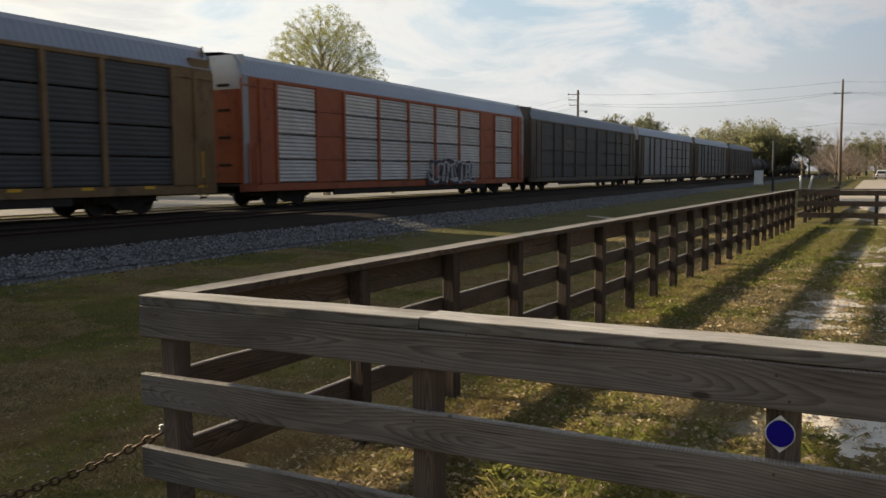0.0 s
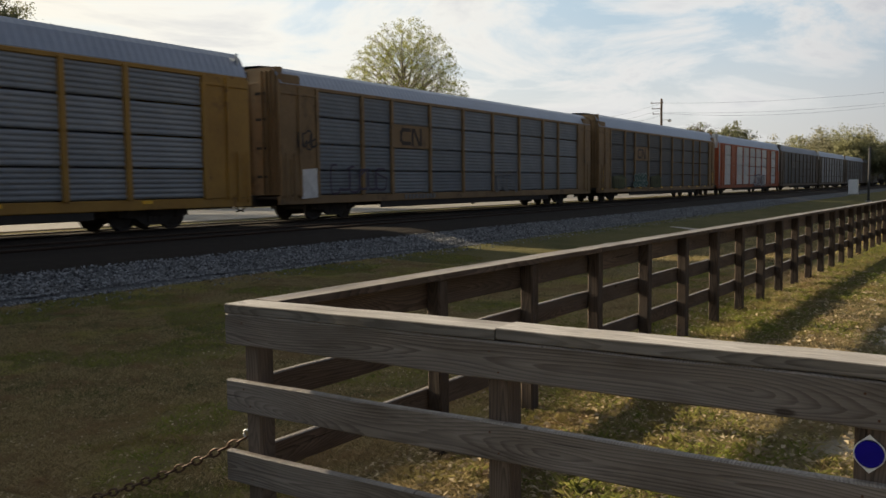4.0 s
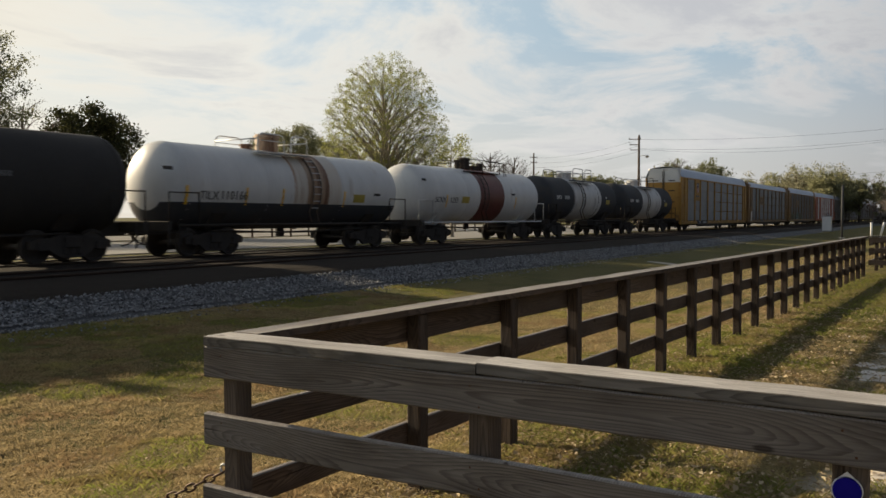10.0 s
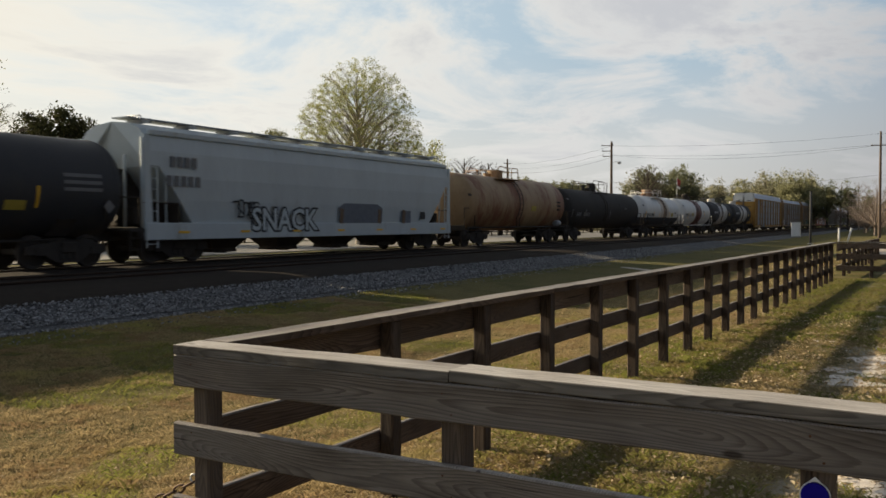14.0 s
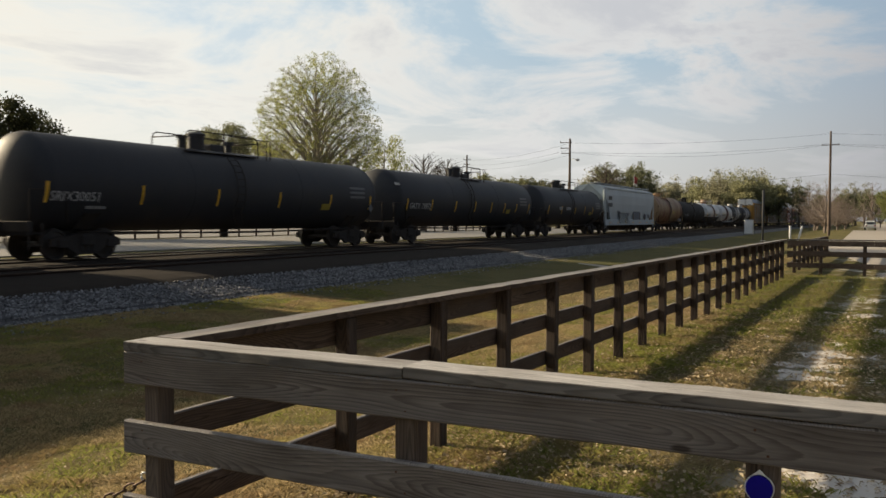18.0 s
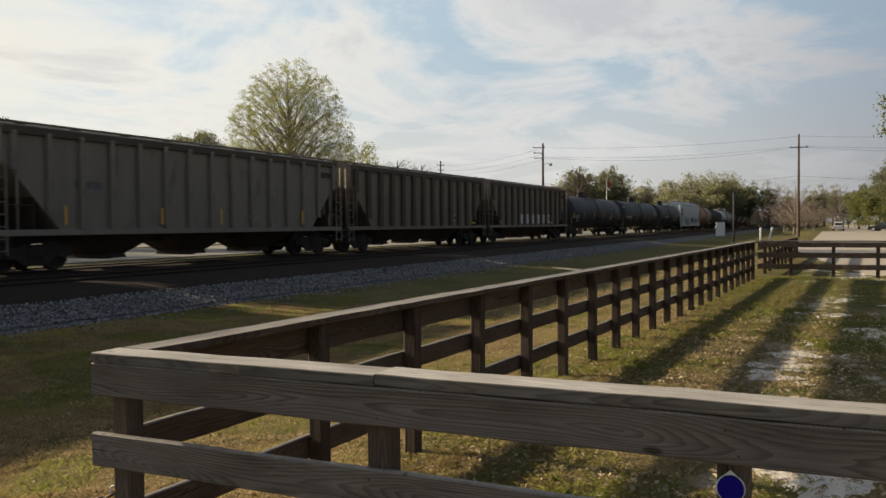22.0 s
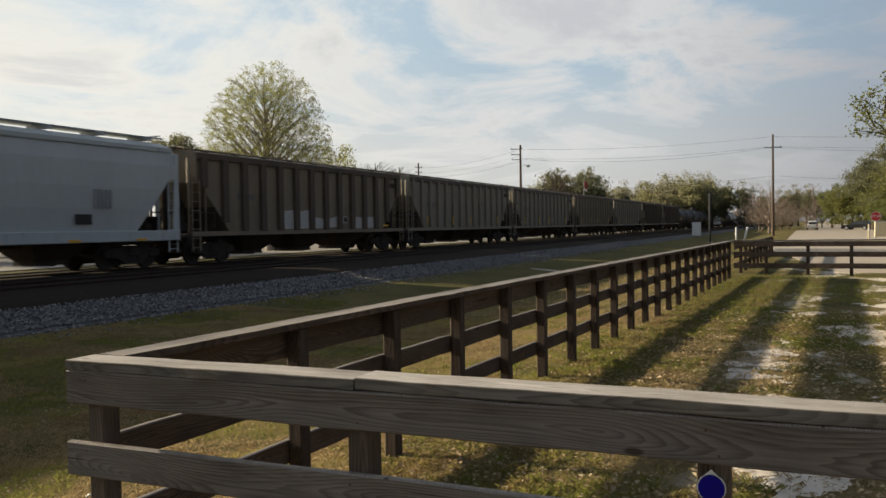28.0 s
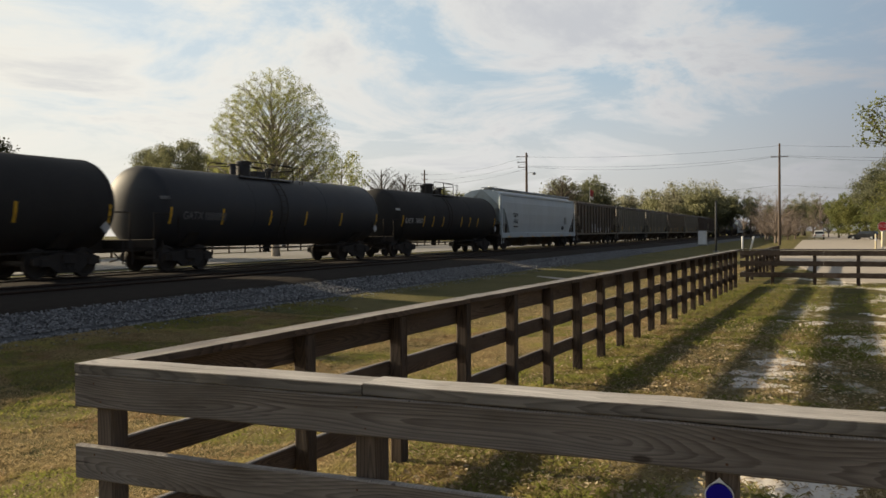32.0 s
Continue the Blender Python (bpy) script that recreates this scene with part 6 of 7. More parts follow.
def bubble(parent, y, z, ry, rz, seed, fill, edge):
    """One sprayed rounded letter shape: a pale edge, a coloured fill and a pale stroke in it."""
    rng = random.Random(seed)
    o = [(math.cos(a) * (1 + 0.18 * math.sin(3 * a + seed)), math.sin(a) * (1 + 0.15 * math.cos(2 * a + seed))) for a in (-2 * math.pi * k / 16 for k in range(16))]
    b = piece("graffiti", patch_mesh("graffiti", [(p * ry, q * rz) for p, q in o], edge), parent, pose(1.690, y, z, rng.uniform(-12, 12)), "pale edged green sprayed letter")
    piece("fill", patch_mesh("fill", [(p * (ry - 0.045), q * (rz - 0.045)) for p, q in o], fill), b, pose(0.004, 0, 0))
    piece("stroke", patch_mesh("stroke", [(-0.12 * ry, -0.03), (0.45 * ry, -0.02), (0.45 * ry, 0.03), (-0.12 * ry, 0.025)][::-1], edge), b, pose(0.008, 0, rng.uniform(-0.08, 0.08), rng.uniform(-40, 40)))


place(autorack(0, "dark grey covered car carrier with drab ends", M["drab"], M["dark_panel"], M["roof_dark"], M["drab"]), 0)
place(autorack(1, "pale roofed grey covered car carrier with drab ends", M["drab"], M["grey_panel"], M["roof_metal"], M["tan"]), 1)
c = place(autorack(2, "grey covered car carrier with sprayed lettering", M["drab"], M["light_panel"], M["roof_metal"], M["white_paint"]), 2)
piece("graffiti", scribble_mesh("graffiti", 5.5, 0.9, 31, M["mark_blue"], 7), c, pose(1.64, 1.0, 1.4), "faded sprayed loops")
c = place(autorack(3, "dark grey brown covered car carrier with drab ends", M["drab"], M["dark_panel"], M["roof_dark"], M["drab"], "letters"), 3)
monogram(c, -5.69, 3.28, M["mark_grey"])

c = place(autorack(4, "orange red car carrier with pale ribbed panels and sprayed lettering", M["orange"], M["pale_panel"], M["roof_metal"], M["white_paint"], "orange"), 4)
for e in (-1, 1):
    box("door_edge", (0.10, 0.34, 3.9), M["galv"], c, (1.60, e * 13.42, 2.85), 0.03, "bare galvanised door edge")
piece("graffiti", scribble_mesh("graffiti", 5.6, 1.2, 12, M["mark_white"], 10, 0.05), c, pose(1.70, 3.2, 1.3), "white sprayed loops")
piece("graffiti", scribble_mesh("graffiti", 5.6, 1.25, 13, M["mark_purple"], 11, 0.11), c, pose(1.694, 3.2, 1.3), "dark purple sprayed loops")

c = place(autorack(5, "dark grey car carrier with tan posts, amber reflectors and green graffiti", M["tan"], M["dark_panel"], M["roof_metal"], M["tan"], "letters", True, True), 5)
monogram(c, -5.69, 3.28, M["mark_brown"])
for row, (zz, wd) in enumerate(((1.62, 2.5), (1.16, 2.9))):
    for k in range(4):
        bubble(c, -6.05 - wd / 2 + wd * (k + 0.5) / 4, zz, wd / 4 * 0.56, 0.27, 70 + 4 * row + k, M["mark_green"], M["mark_pale"])
for yy in (-10.1, -2.6):
    piece("graffiti", patch_mesh("graffiti", [(-1.15, -0.42), (0.2, -0.46), (1.2, -0.40), (1.25, 0.30), (0.5, 0.50), (-0.6, 0.42), (-1.25, 0.36)][::-1], M["mark_moss"]), c, pose(1.632, yy, 1.30), "dull moss green sprayed block")
piece("graffiti", scribble_mesh("graffiti", 2.2, 0.75, 9, M["mark_olive"], 7, 0.075), c, pose(1.694, -10.1, 1.30), "faded olive yellow sprayed loops")
piece("graffiti", scribble_mesh("graffiti", 2.2, 0.75, 10, M["mark_olive"], 6, 0.075), c, pose(1.694, -2.6, 1.30), "faded olive yellow sprayed loops")

c = place(autorack(6, "grey car carrier with tan posts and faint white graffiti", M["tan"], M["grey_panel"], M["roof_metal"], M["tan"], "letters_grey", False, True, 0.76), 6)
monogram(c, -5.69, 3.28, M["mark_brown"])
piece("graffiti", scribble_mesh("graffiti", 2.4, 1.0, 17, M["mark_grey"], 6, 0.04), c, pose(1.694, 2.6, 1.35), "faint grey sprayed loops")
piece("graffiti", scribble_mesh("graffiti", 3.4, 1.1, 18, M["mark_purple"], 6, 0.04), c, pose(1.694, -9.4, 1.5), "thin dark purple sprayed loops")
piece("placard_board", patch_mesh("placard_board", [(-0.42, -0.55), (0.42, -0.5), (0.40, 0.55), (-0.42, 0.5)][::-1], M["patch_grey"]), c, pose(1.672, -12.2, 1.35), "worn pale notice board")
piece("graffiti", scribble_mesh("graffiti", 0.9, 0.7, 19, M["mark_black"], 4, 0.03), c, pose(1.66, -12.3, 2.9), "thin black sprayed tag")
piece("lettering", bars_mesh("lettering", 2.4, 0.2, 9, M["mark_grey"]), c, pose(1.605, -5.0, 0.78))

c = place(autorack(7, "yellow car carrier with grey ribbed panels and a white end", M["yellow"], M["light_panel"], M["roof_metal"], M["white_paint"], "shield", False), 7)
shield(c, -8.07, 3.95)
piece("number_board", patch_mesh("number_board", [(-1.9, -0.15), (1.9, -0.15), (1.9, 0.15), (-1.9, 0.15)][::-1], M["mark_black"]), c, pose(1.602, -6.1, 0.78), "black number board")
piece("lettering", text_mesh("ETTX", 0.30, M["mark_white"]), c, pose(1.612, -7.0, 0.78))
piece("lettering", bars_mesh("lettering", 1.2, 0.18, 6, M["mark_white"]), c, pose(1.612, -5.2, 0.78))
for k in (-10, -3.2, 0.5, 5, 9.5):
    box("reflector", (0.02, 0.35, 0.10), M["reflector"], c, (1.61, k, 0.84), 0.003, "amber reflector strip")

BK, WT = M["black_paint"], M["white_tank"]
for num in (8, 9):
    h = tank_half(num)
    c = place(tank_car(num, "short black and white banded tank car", h, 1.36, 2.45, [(-h * 0.22 - 0.8, BK), (h * 0.42, M["grimy_white"]), (h, BK)], "dome", M["underframe"], stripes=(),
                       text=[("####", 0.3, -h * 0.62, 2.5), ("####", 0.3, -h * 0.62 + 1.25, 2.5), ("###", 0.16, h * 0.7, 2.6)], text_mat=M["mark_white"], tint_dome=M["grimy_white"]), num)
    piece("label", bars_mesh("label", 0.7, 0.30, 1, M["yellow_label"], (1.36, -0.15), 0), c, pose(0, h * 0.62, 2.3), "yellow label")
h = tank_half(10)
c = place(tank_car(10, "white tank car with a dark red band round the middle", h, 1.42, 2.36, [(-0.9, WT), (1.75, M["red_band"]), (h, WT)], "rail", WT, stripes=(-h * 0.52, h * 0.6),
                   text=[("SCNX", 0.36, -4.0, 2.08), ("1233", 0.38, -2.75, 2.08), ("####", 0.14, -h * 0.8, 3.0), ("######", 0.12, h * 0.55, 2.5)], text_mat=M["mark_black"], tint_dome=M["underframe"], rail=(0.7, 1.9, 0.6), ladder_at=0.4), 10)
piece("label", bars_mesh("label", 0.7, 0.32, 1, M["yellow_label"], (1.42, -0.24), 0), c, pose(0, -2.43, 2.12), "yellow label")
h = tank_half(11)
c = place(tank_car(11, "white tank car with brown spill stains and a black lower half", h, 1.45, 2.30, [(-0.75, WT), (0.0, M["stain_edge"]), (1.25, M["rust_stain"]), (2.0, M["stain_edge"]), (h, WT)], "dome", M["underframe"], stripes=(-4.99, -2.37, -0.55, 2.99),
                   text=[("TILX", 0.40, -4.06, 1.97), ("110166", 0.42, -2.95, 1.99), ("#####", 0.14, h * 0.82, 2.2), ("####", 0.16, -h * 0.9, 2.8)], text_mat=M["mark_black"], rail=(-0.5, 1.4, 0.65), ladder_at=1.2), 11)
piece("label", bars_mesh("label", 0.75, 0.32, 1, M["yellow_label"], (1.45, -0.28), 0), c, pose(0, 3.15, 2.02), "yellow label")
lower_shell(c, h, 1.45, 2.30, 1.76, M["black_paint"])
BG = M["black_gloss"]
h = tank_half(12) + 0.45
c = place(tank_car(12, "long black tank car", h, 1.45, 2.26, [(h, M["black_matt"])], "rail", None, stripes=(-6.93, -4.27, 1.2),
                   text=[("####", 0.36, -5.6, 1.88), ("######", 0.36, -4.0, 1.88), ("####", 0.2, h * 0.6, 2.4), ("####", 0.16, -7.6, 2.9)], text_mat=M["mark_grey"], rail=(-0.3, 1.25, 0.95), stripe_mat=M["mark_grey"]), 12)
h = tank_half(13)
c = place(tank_car(13, "ochre tank car with streaks of red rust", h, 1.60, 2.40, [(h, M["ochre_tank"])], "dome", M["underframe"], stripes=(),
                   text=[("###", 0.18, -h * 0.86, 2.75)], text_mat=M["mark_brown"], tint_dome=M["ochre_tank"], rail=(-0.65, 1.46, 0.66), ladder_at=0.23), 13)
for k in range(3):
    piece("data_panel", bars_mesh("data_panel", 0.62, 0.11, 5, M["mark_brown"], (1.6, 0.20 - 0.24 * k), 0.25), c, pose(0, 5.52, 2.60 - 0.24 * k))
piece("air_reservoir", revolve_mesh("air_reservoir", [(-0.34, 0.02), (-0.32, 0.16), (-0.26, 0.2), (0.26, 0.2), (0.32, 0.16), (0.34, 0.02)], M["galv"], 18), c, pose(1.30, 5.95, 1.25), "pale grey air reservoir")
piece("label", bars_mesh("label", 0.7, 0.32, 1, M["yellow_label"], (1.6, -0.26), 0), c, pose(0, 1.5, 2.14), "yellow label")

h = tank_half(14)
c = place(smooth_hopper(14, "pale grey smooth sided hopper car with black graffiti", h + 0.35, M["hopper_white"], M["hopper_white"], 0.18), 14)
piece("graffiti", text_mesh("SNACK", 1.12, M["mark_black"], None, 0.085), c, pose(1.590, -3.1, 1.36), "large black sprayed word")
piece("graffiti", text_mesh("SNACK", 1.12, M["hopper_white"], None, 0.02), c, pose(1.597, -3.1, 1.36), "pale fill of the sprayed word")
piece("graffiti", scribble_mesh("graffiti", 1.3, 0.7, 41, M["mark_black"], 5, 0.03), c, pose(1.59, -5.2, 1.75), "thin black sprayed tag")
piece("graffiti", patch_mesh("graffiti", [(-1.5, -0.45), (1.5, -0.45), (1.6, 0.3), (1.2, 0.48), (-1.2, 0.48), (-1.6, 0.3)][::-1], M["mark_blue"]), c, pose(1.572, 1.8, 1.60), "painted-out blue grey patch")
piece("graffiti", patch_mesh("graffiti", [(-0.4, -0.3), (0.4, -0.3), (0.4, 0.3), (-0.4, 0.3)][::-1], M["mark_blue"]), c, pose(1.562, 5.35, 1.52), "painted-out blue grey patch")
piece("data_plate", patch_mesh("data_plate", [(-0.2, -0.17), (0.2, -0.17), (0.2, 0.17), (-0.2, 0.17)][::-1], M["mark_black"]), c, pose(1.56, 6.85, 1.62), "black data plate")
for yy in (0.35, 3.1, 5.1):
    piece("graffiti", patch_mesh("graffiti", [(-0.10, -0.3), (0.12, -0.35), (0.2, 0.25), (-0.05, 0.3)][::-1], M["mark_rust"]), c, pose(1.579, yy, 1.58), "dull orange sprayed dash")
piece("lettering", bars_mesh("lettering", 1.2, 0.34, 4, M["mark_grey"]), c, pose(1.588, -8.0, 3.2))
piece("lettering", bars_mesh("lettering", 1.5, 0.34, 5, M["mark_grey"]), c, pose(1.588, -8.0, 2.6))

for num, lab in ((15, "black tank car with white and amber reflector stripes"), (16, "black tank car with a grey sheen and amber stripes"), (17, "long black tank car with white stencilled number")):
    h = tank_half(num)
    txt = {15: [("####", 0.3, -h * 0.35, 2.1), ("######", 0.3, -h * 0.35 + 1.8, 2.1)], 16: [("GATX", 0.42, -6.85, 1.90), ("79972", 0.42, -5.6, 1.90), ("#####", 0.16, -h * 0.88, 3.0)], 17: [("SRIX30051", 0.40, -7.1, 1.86), ("##########", 0.12, -6.3, 1.56)]}[num]
    c = place(tank_car(num, lab, h, 1.48, 2.30, [(h, BG)], "rail", None, stripes={15: (-h * 0.7, -h * 0.32, h * 0.1, h * 0.42, h * 0.7), 16: (-7.66, -4.97, -2.05, 0.58, 3.0, 5.1, 7.1, 9.37), 17: (-8.1, -4.6, -1.1, 2.4, 5.9, 9.1)}[num], text=txt, text_mat=M["mark_white"], rail={15: (0.3, 1.8, 0.65), 16: (0.83, 1.28, 0.74), 17: (-0.6, 1.9, 0.72)}[num]), num)
    piece("label", bars_mesh("label", 0.6, 0.26, 1, M["yellow_label"], (1.48, -0.55), 0), c, pose(0, h * 0.52, 1.75), "yellow label")
    for k in range(3):
        piece("data_panel", bars_mesh("data_panel", 1.3, 0.10, 1, M["mark_grey"], (1.48, 0.32 - 0.2 * k), 0.05), c, pose(0, h * 0.78, 2.62 - 0.2 * k))
    piece("placard", patch_mesh("placard", [(0, -0.2), (0.2, 0), (0, 0.2), (-0.2, 0)][::-1], M["mark_grey"]), c, pose(1.45, h - 0.9, 1.75), "white diamond placard")

for num in range(18, 25):
    dark_ribs = num in (18, 19, 24)
    mat = M["hopper_brown"] if dark_ribs or num == 21 else M["hopper_grey"]
    pt = {18: [(-3.6, 3.8, 1.30, 2.0)], 24: [(-3.5, -0.6, 1.25, 2.05), (-0.5, 1.7, 1.28, 1.75), (3.4, 5.0, 1.25, 1.8)]}.get(num, [])
    lab = "dusty brown hopper car with dark ribs and a pale patched band" if pt else "dusty brown hopper car with dark ribs" if dark_ribs else "dusty grey ribbed covered hopper car"
    place(ribbed_hopper(num, lab, (COUPLING[num] - COUPLING[num + 1]) / 2 - 0.27, mat, 14 if dark_ribs else 15, pt, () if dark_ribs else (-6.5, -2.6, 0.4, 5.6), num, M["mark_white"] if num == 24 else None, M["stake_dark"] if dark_ribs else None, 0.34 if dark_ribs else 0.17, {18: (4.18,), 19: (6.25,), 24: (6.4,)}.get(num, ()), {18: 4.19, 19: 3.79}.get(num, 2.45), "GATX" if num == 19 else ""), num)

h = (COUPLING[25] - COUPLING[26]) / 2 - 0.40
c = place(smooth_hopper(25, "pale grey white smooth sided hopper car with black stencils", h, M["hopper_white"], M["hopper_white"]), 25)
piece("lettering", text_mesh("EQUX", 0.42, M["mark_black"]), c, pose(1.588, -7.1, 2.60))
piece("lettering", text_mesh("16922", 0.42, M["mark_black"]), c, pose(1.588, -7.1, 2.12))
piece("lettering", bars_mesh("lettering", 1.0, 0.10, 12, M["mark_grey"], None, 0.5), c, pose(1.588, -7.1, 1.74))
piece("lettering", bars_mesh("lettering", 0.8, 0.6, 5, M["mark_faint"], None, 0.5), c, pose(1.588, 6.6, 2.3))

piece("data_plate", patch_mesh("data_plate", [(-0.32, -0.16), (0.32, -0.16), (0.32, 0.16), (-0.32, 0.16)][::-1], M["mark_black"]), c, pose(1.55, 5.8, 1.65), "black data plate")

for num in (26, 27, 28):
    h = tank_half(num)
    c = place(tank_car(num, "black tank car with amber stripes and grey stencils", h, 1.48, 2.30, [(h, BG if num == 27 else M["black_matt"])], "rail", None, stripes={26: (-6.4, -3.64, -2.36, -0.91, 1.99, 3.4, 4.77, 8.0)}.get(num, (-6.74, -3.9, -0.84, 1.81, 4.81, 8.28)),
                       text=[("GATX", 0.40, -5.6, 1.98), ("76035" if num == 26 else "#####", 0.40, -4.3, 1.98), ("#####", 0.16, -h * 0.86, 2.6)], text_mat=M["mark_white"] if num == 26 else M["mark_grey"], rail=(0.1, 1.5, 0.85) if num == 26 else (-0.65, 1.85, 0.65)), num)
    piece("placard", patch_mesh("placard", [(0, -0.2), (0.2, 0), (0, 0.2), (-0.2, 0)][::-1], M["mark_white"]), c, pose(1.5, h - 0.9, 1.55), "white diamond placard")
# low dark tank cars gone far ahead
for k in range(8):
    c = tank_car(0, "dark tank car far down the line", 8.2, 1.45, 2.28, [(8.2, BG)], "rail", None)
    CARS.append((c, 165.2 + 9.6 + 18.0 * k))


# ---- beyond the railway and down the street ----
def tree_parts(h, crown_r, crown_z, limbs, leaf_n, leaf_size, bark, leaf, seed, trunk_r, spread=0.9, bare=False, clump=0.25, low=0.24, egg=0.0, fill=0.0):
    """Trunk, limbs and twigs as tapered tubes, and leaves on the twigs; returns two meshes."""
    rng = random.Random(seed)
    verts, faces = [], []

    def tube(pts, radii, sides):
        b = len(verts)
        for i, p in enumerate(pts):
            d = (pts[min(i + 1, len(pts) - 1)] - pts[max(i - 1, 0)]).normalized()
            u = d.cross(Vector((0.3, 1, 0.1))).normalized()
            w_ = d.cross(u)
            for k in range(sides):
                a = 2 * math.pi * k / sides
                verts.append(p + (u * math.cos(a) + w_ * math.sin(a)) * radii[i])
        for i in range(len(pts) - 1):
            for k in range(sides):
                faces.append((b + i * sides + k, b + i * sides + (k + 1) % sides, b + (i + 1) * sides + (k + 1) % sides, b + (i + 1) * sides + k))

    lean = Vector((rng.uniform(-0.02, 0.02), rng.uniform(-0.02, 0.02), 0))
    trunk = [Vector((0, 0, -0.1)) + (lean * (h * k / 10)) + Vector((rng.uniform(-1, 1), rng.uniform(-1, 1), 0)) * 0.012 * k + Vector((0, 0, h * 0.93 * k / 10)) for k in range(11)]
    tube(trunk, [trunk_r * (1.25 if k == 0 else 1 - 0.093 * k) + 0.012 for k in range(11)], 9)
    tips = []
    down = crown_z - low * h

    def hold(p):
        """Draws a point that leaves the crown's oval back to its edge."""
        cr = crown_r * (1 - egg * max(-0.5, (p.z - crown_z) / (h - crown_z)))
        q = Vector((p.x / cr, p.y / cr, (p.z - crown_z) / (h - crown_z if p.z > crown_z else down)))
        k = q.length
        lim = 1.0 + 0.10 * noise.noise(p * (2.2 / crown_r))
        return p if k < lim else Vector((p.x, p.y, p.z - crown_z)) * (lim / k) + Vector((0, 0, crown_z))

    for i in range(limbs):
        # the limb ends lie over the crown's oval, the limb itself leaves the trunk well below
        st = -0.85 + 1.8 * (i + 0.5) / limbs
        ct = math.sqrt(max(0.0, 1 - min(1, abs(st)) ** 2))
        a = i * 2.4 + rng.uniform(-0.35, 0.35)
        g = rng.uniform(0.72, 0.93)
        reach = max(0.5, crown_r * ct * g * spread)
        end = Vector((math.cos(a) * reach, math.sin(a) * reach, crown_z + (h - crown_z if st > 0 else down) * st * g)) + lean * crown_z
        f = min(0.9, max(0.14, (end.z - reach * rng.uniform(0.75, 1.15)) / h))
        k = f / 0.93 * 10
        p = trunk[min(9, int(k))].lerp(trunk[min(10, int(k) + 1)], k - int(k))
        pts = [p]
        for q in (0.33, 0.66, 1.0):
            m = p.lerp(end, q)
            m.z += reach * 0.10 * math.sin(math.pi * q)
            m.x += rng.uniform(-1, 1) * reach * 0.06
            m.y += rng.uniform(-1, 1) * reach * 0.06
            pts.append(m)
        reach = max(reach, crown_r * 0.55)
        r0 = trunk_r * 0.42 * (1 - f) + 0.02
        tube(pts, [r0, r0 * 0.7, r0 * 0.45, 0.008], 5)
        for j in range(7):
            q = 0.3 + 0.7 * (j + rng.random()) / 7
            s = pts[min(2, int(q * 3))].lerp(pts[min(3, int(q * 3) + 1)], q * 3 - int(q * 3) if q < 1 else 1.0)
            d = Vector((math.cos(a + rng.uniform(-1.3, 1.3)), math.sin(a + rng.uniform(-1.3, 1.3)), rng.uniform(0.1, 1.1))).normalized()
            ln = reach * rng.uniform(0.22, 0.45)
            e = hold(s + d * ln)
            tube([s, s.lerp(e, 0.5) + Vector((0, 0, ln * 0.06)), e], [r0 * 0.28, r0 * 0.16, 0.005], 4)
            tips += [s.lerp(e, g) for g in (0.45, 0.75, 1.0)]
            for g in range(4 if bare else 2):
                d2 = (d + Vector((rng.uniform(-1, 1), rng.uniform(-1, 1), rng.uniform(-0.4, 0.9)))).normalized()
                e2 = s.lerp(e, rng.uniform(0.3, 1.0))
                tube([e2, hold(e2 + d2 * ln * 0.55)], [max(0.008, r0 * 0.10), 0.004], 3)
                tips.append(hold(e2 + d2 * ln * 0.5))
    wood = mesh_of("trunk", verts, faces, bark, smooth=True)
    if bare:
        return wood, None
    nr = np.random.default_rng(seed)
    tip = np.array([tuple(t) for t in tips])
    if fill:
        # twig ends spread evenly through the crown, denser towards its edge
        k = 2600
        u = nr.normal(0, 1, (k, 3))
        u *= (nr.uniform(0.12, 1.0, k) ** 0.36 / np.linalg.norm(u, axis=1))[:, None]
        u[:, :2] *= (1 - egg * np.maximum(-0.5, u[:, 2]))[:, None]
        more = u * np.array([crown_r, crown_r, 1.0])
        more[:, 2] = crown_z + np.where(u[:, 2] > 0, u[:, 2] * (h - crown_z), u[:, 2] * down)
        tip = np.concatenate([tip[nr.integers(0, len(tip), int(k * (1 - fill) / fill))], more])
    c = tip[nr.integers(0, len(tip), leaf_n)] + nr.normal(0, clump, (leaf_n, 3)) * np.array([1, 1, 0.8])
    n1 = nr.normal(0, 1, (leaf_n, 3))
    n1 /= np.linalg.norm(n1, axis=1)[:, None]
    n2 = np.cross(n1, nr.normal(0, 1, (leaf_n, 3)))
    n2 /= np.linalg.norm(n2, axis=1)[:, None]
    s = leaf_size * nr.uniform(0.5, 1.25, (leaf_n, 1))
    v = np.stack([c - n1 * s, c - n2 * s * 0.55, c + n1 * s, c + n2 * s * 0.55], 1).reshape(-1, 3)
    f = [(4 * k, 4 * k + 1, 4 * k + 2, 4 * k + 3) for k in range(leaf_n)]
    return wood, mesh_of("crown", v.tolist(), f, leaf)


def tree(name, label, at, meshes, group="", turn=0.0, crown_label=""):
    t = thing(name, label, "tree", pose(at[0], at[1], at[2] if len(at) > 2 else 0.05, 0, 0, turn), group)
    piece("trunk", meshes[0], t)
    if meshes[1]:
        piece("crown", meshes[1], t, None, crown_label)
    return t


def along(ratio, dist):
    """The place at that distance from the origin in the direction x / y = ratio."""
    k = dist / math.hypot(ratio, 1)
    return ratio * k, k


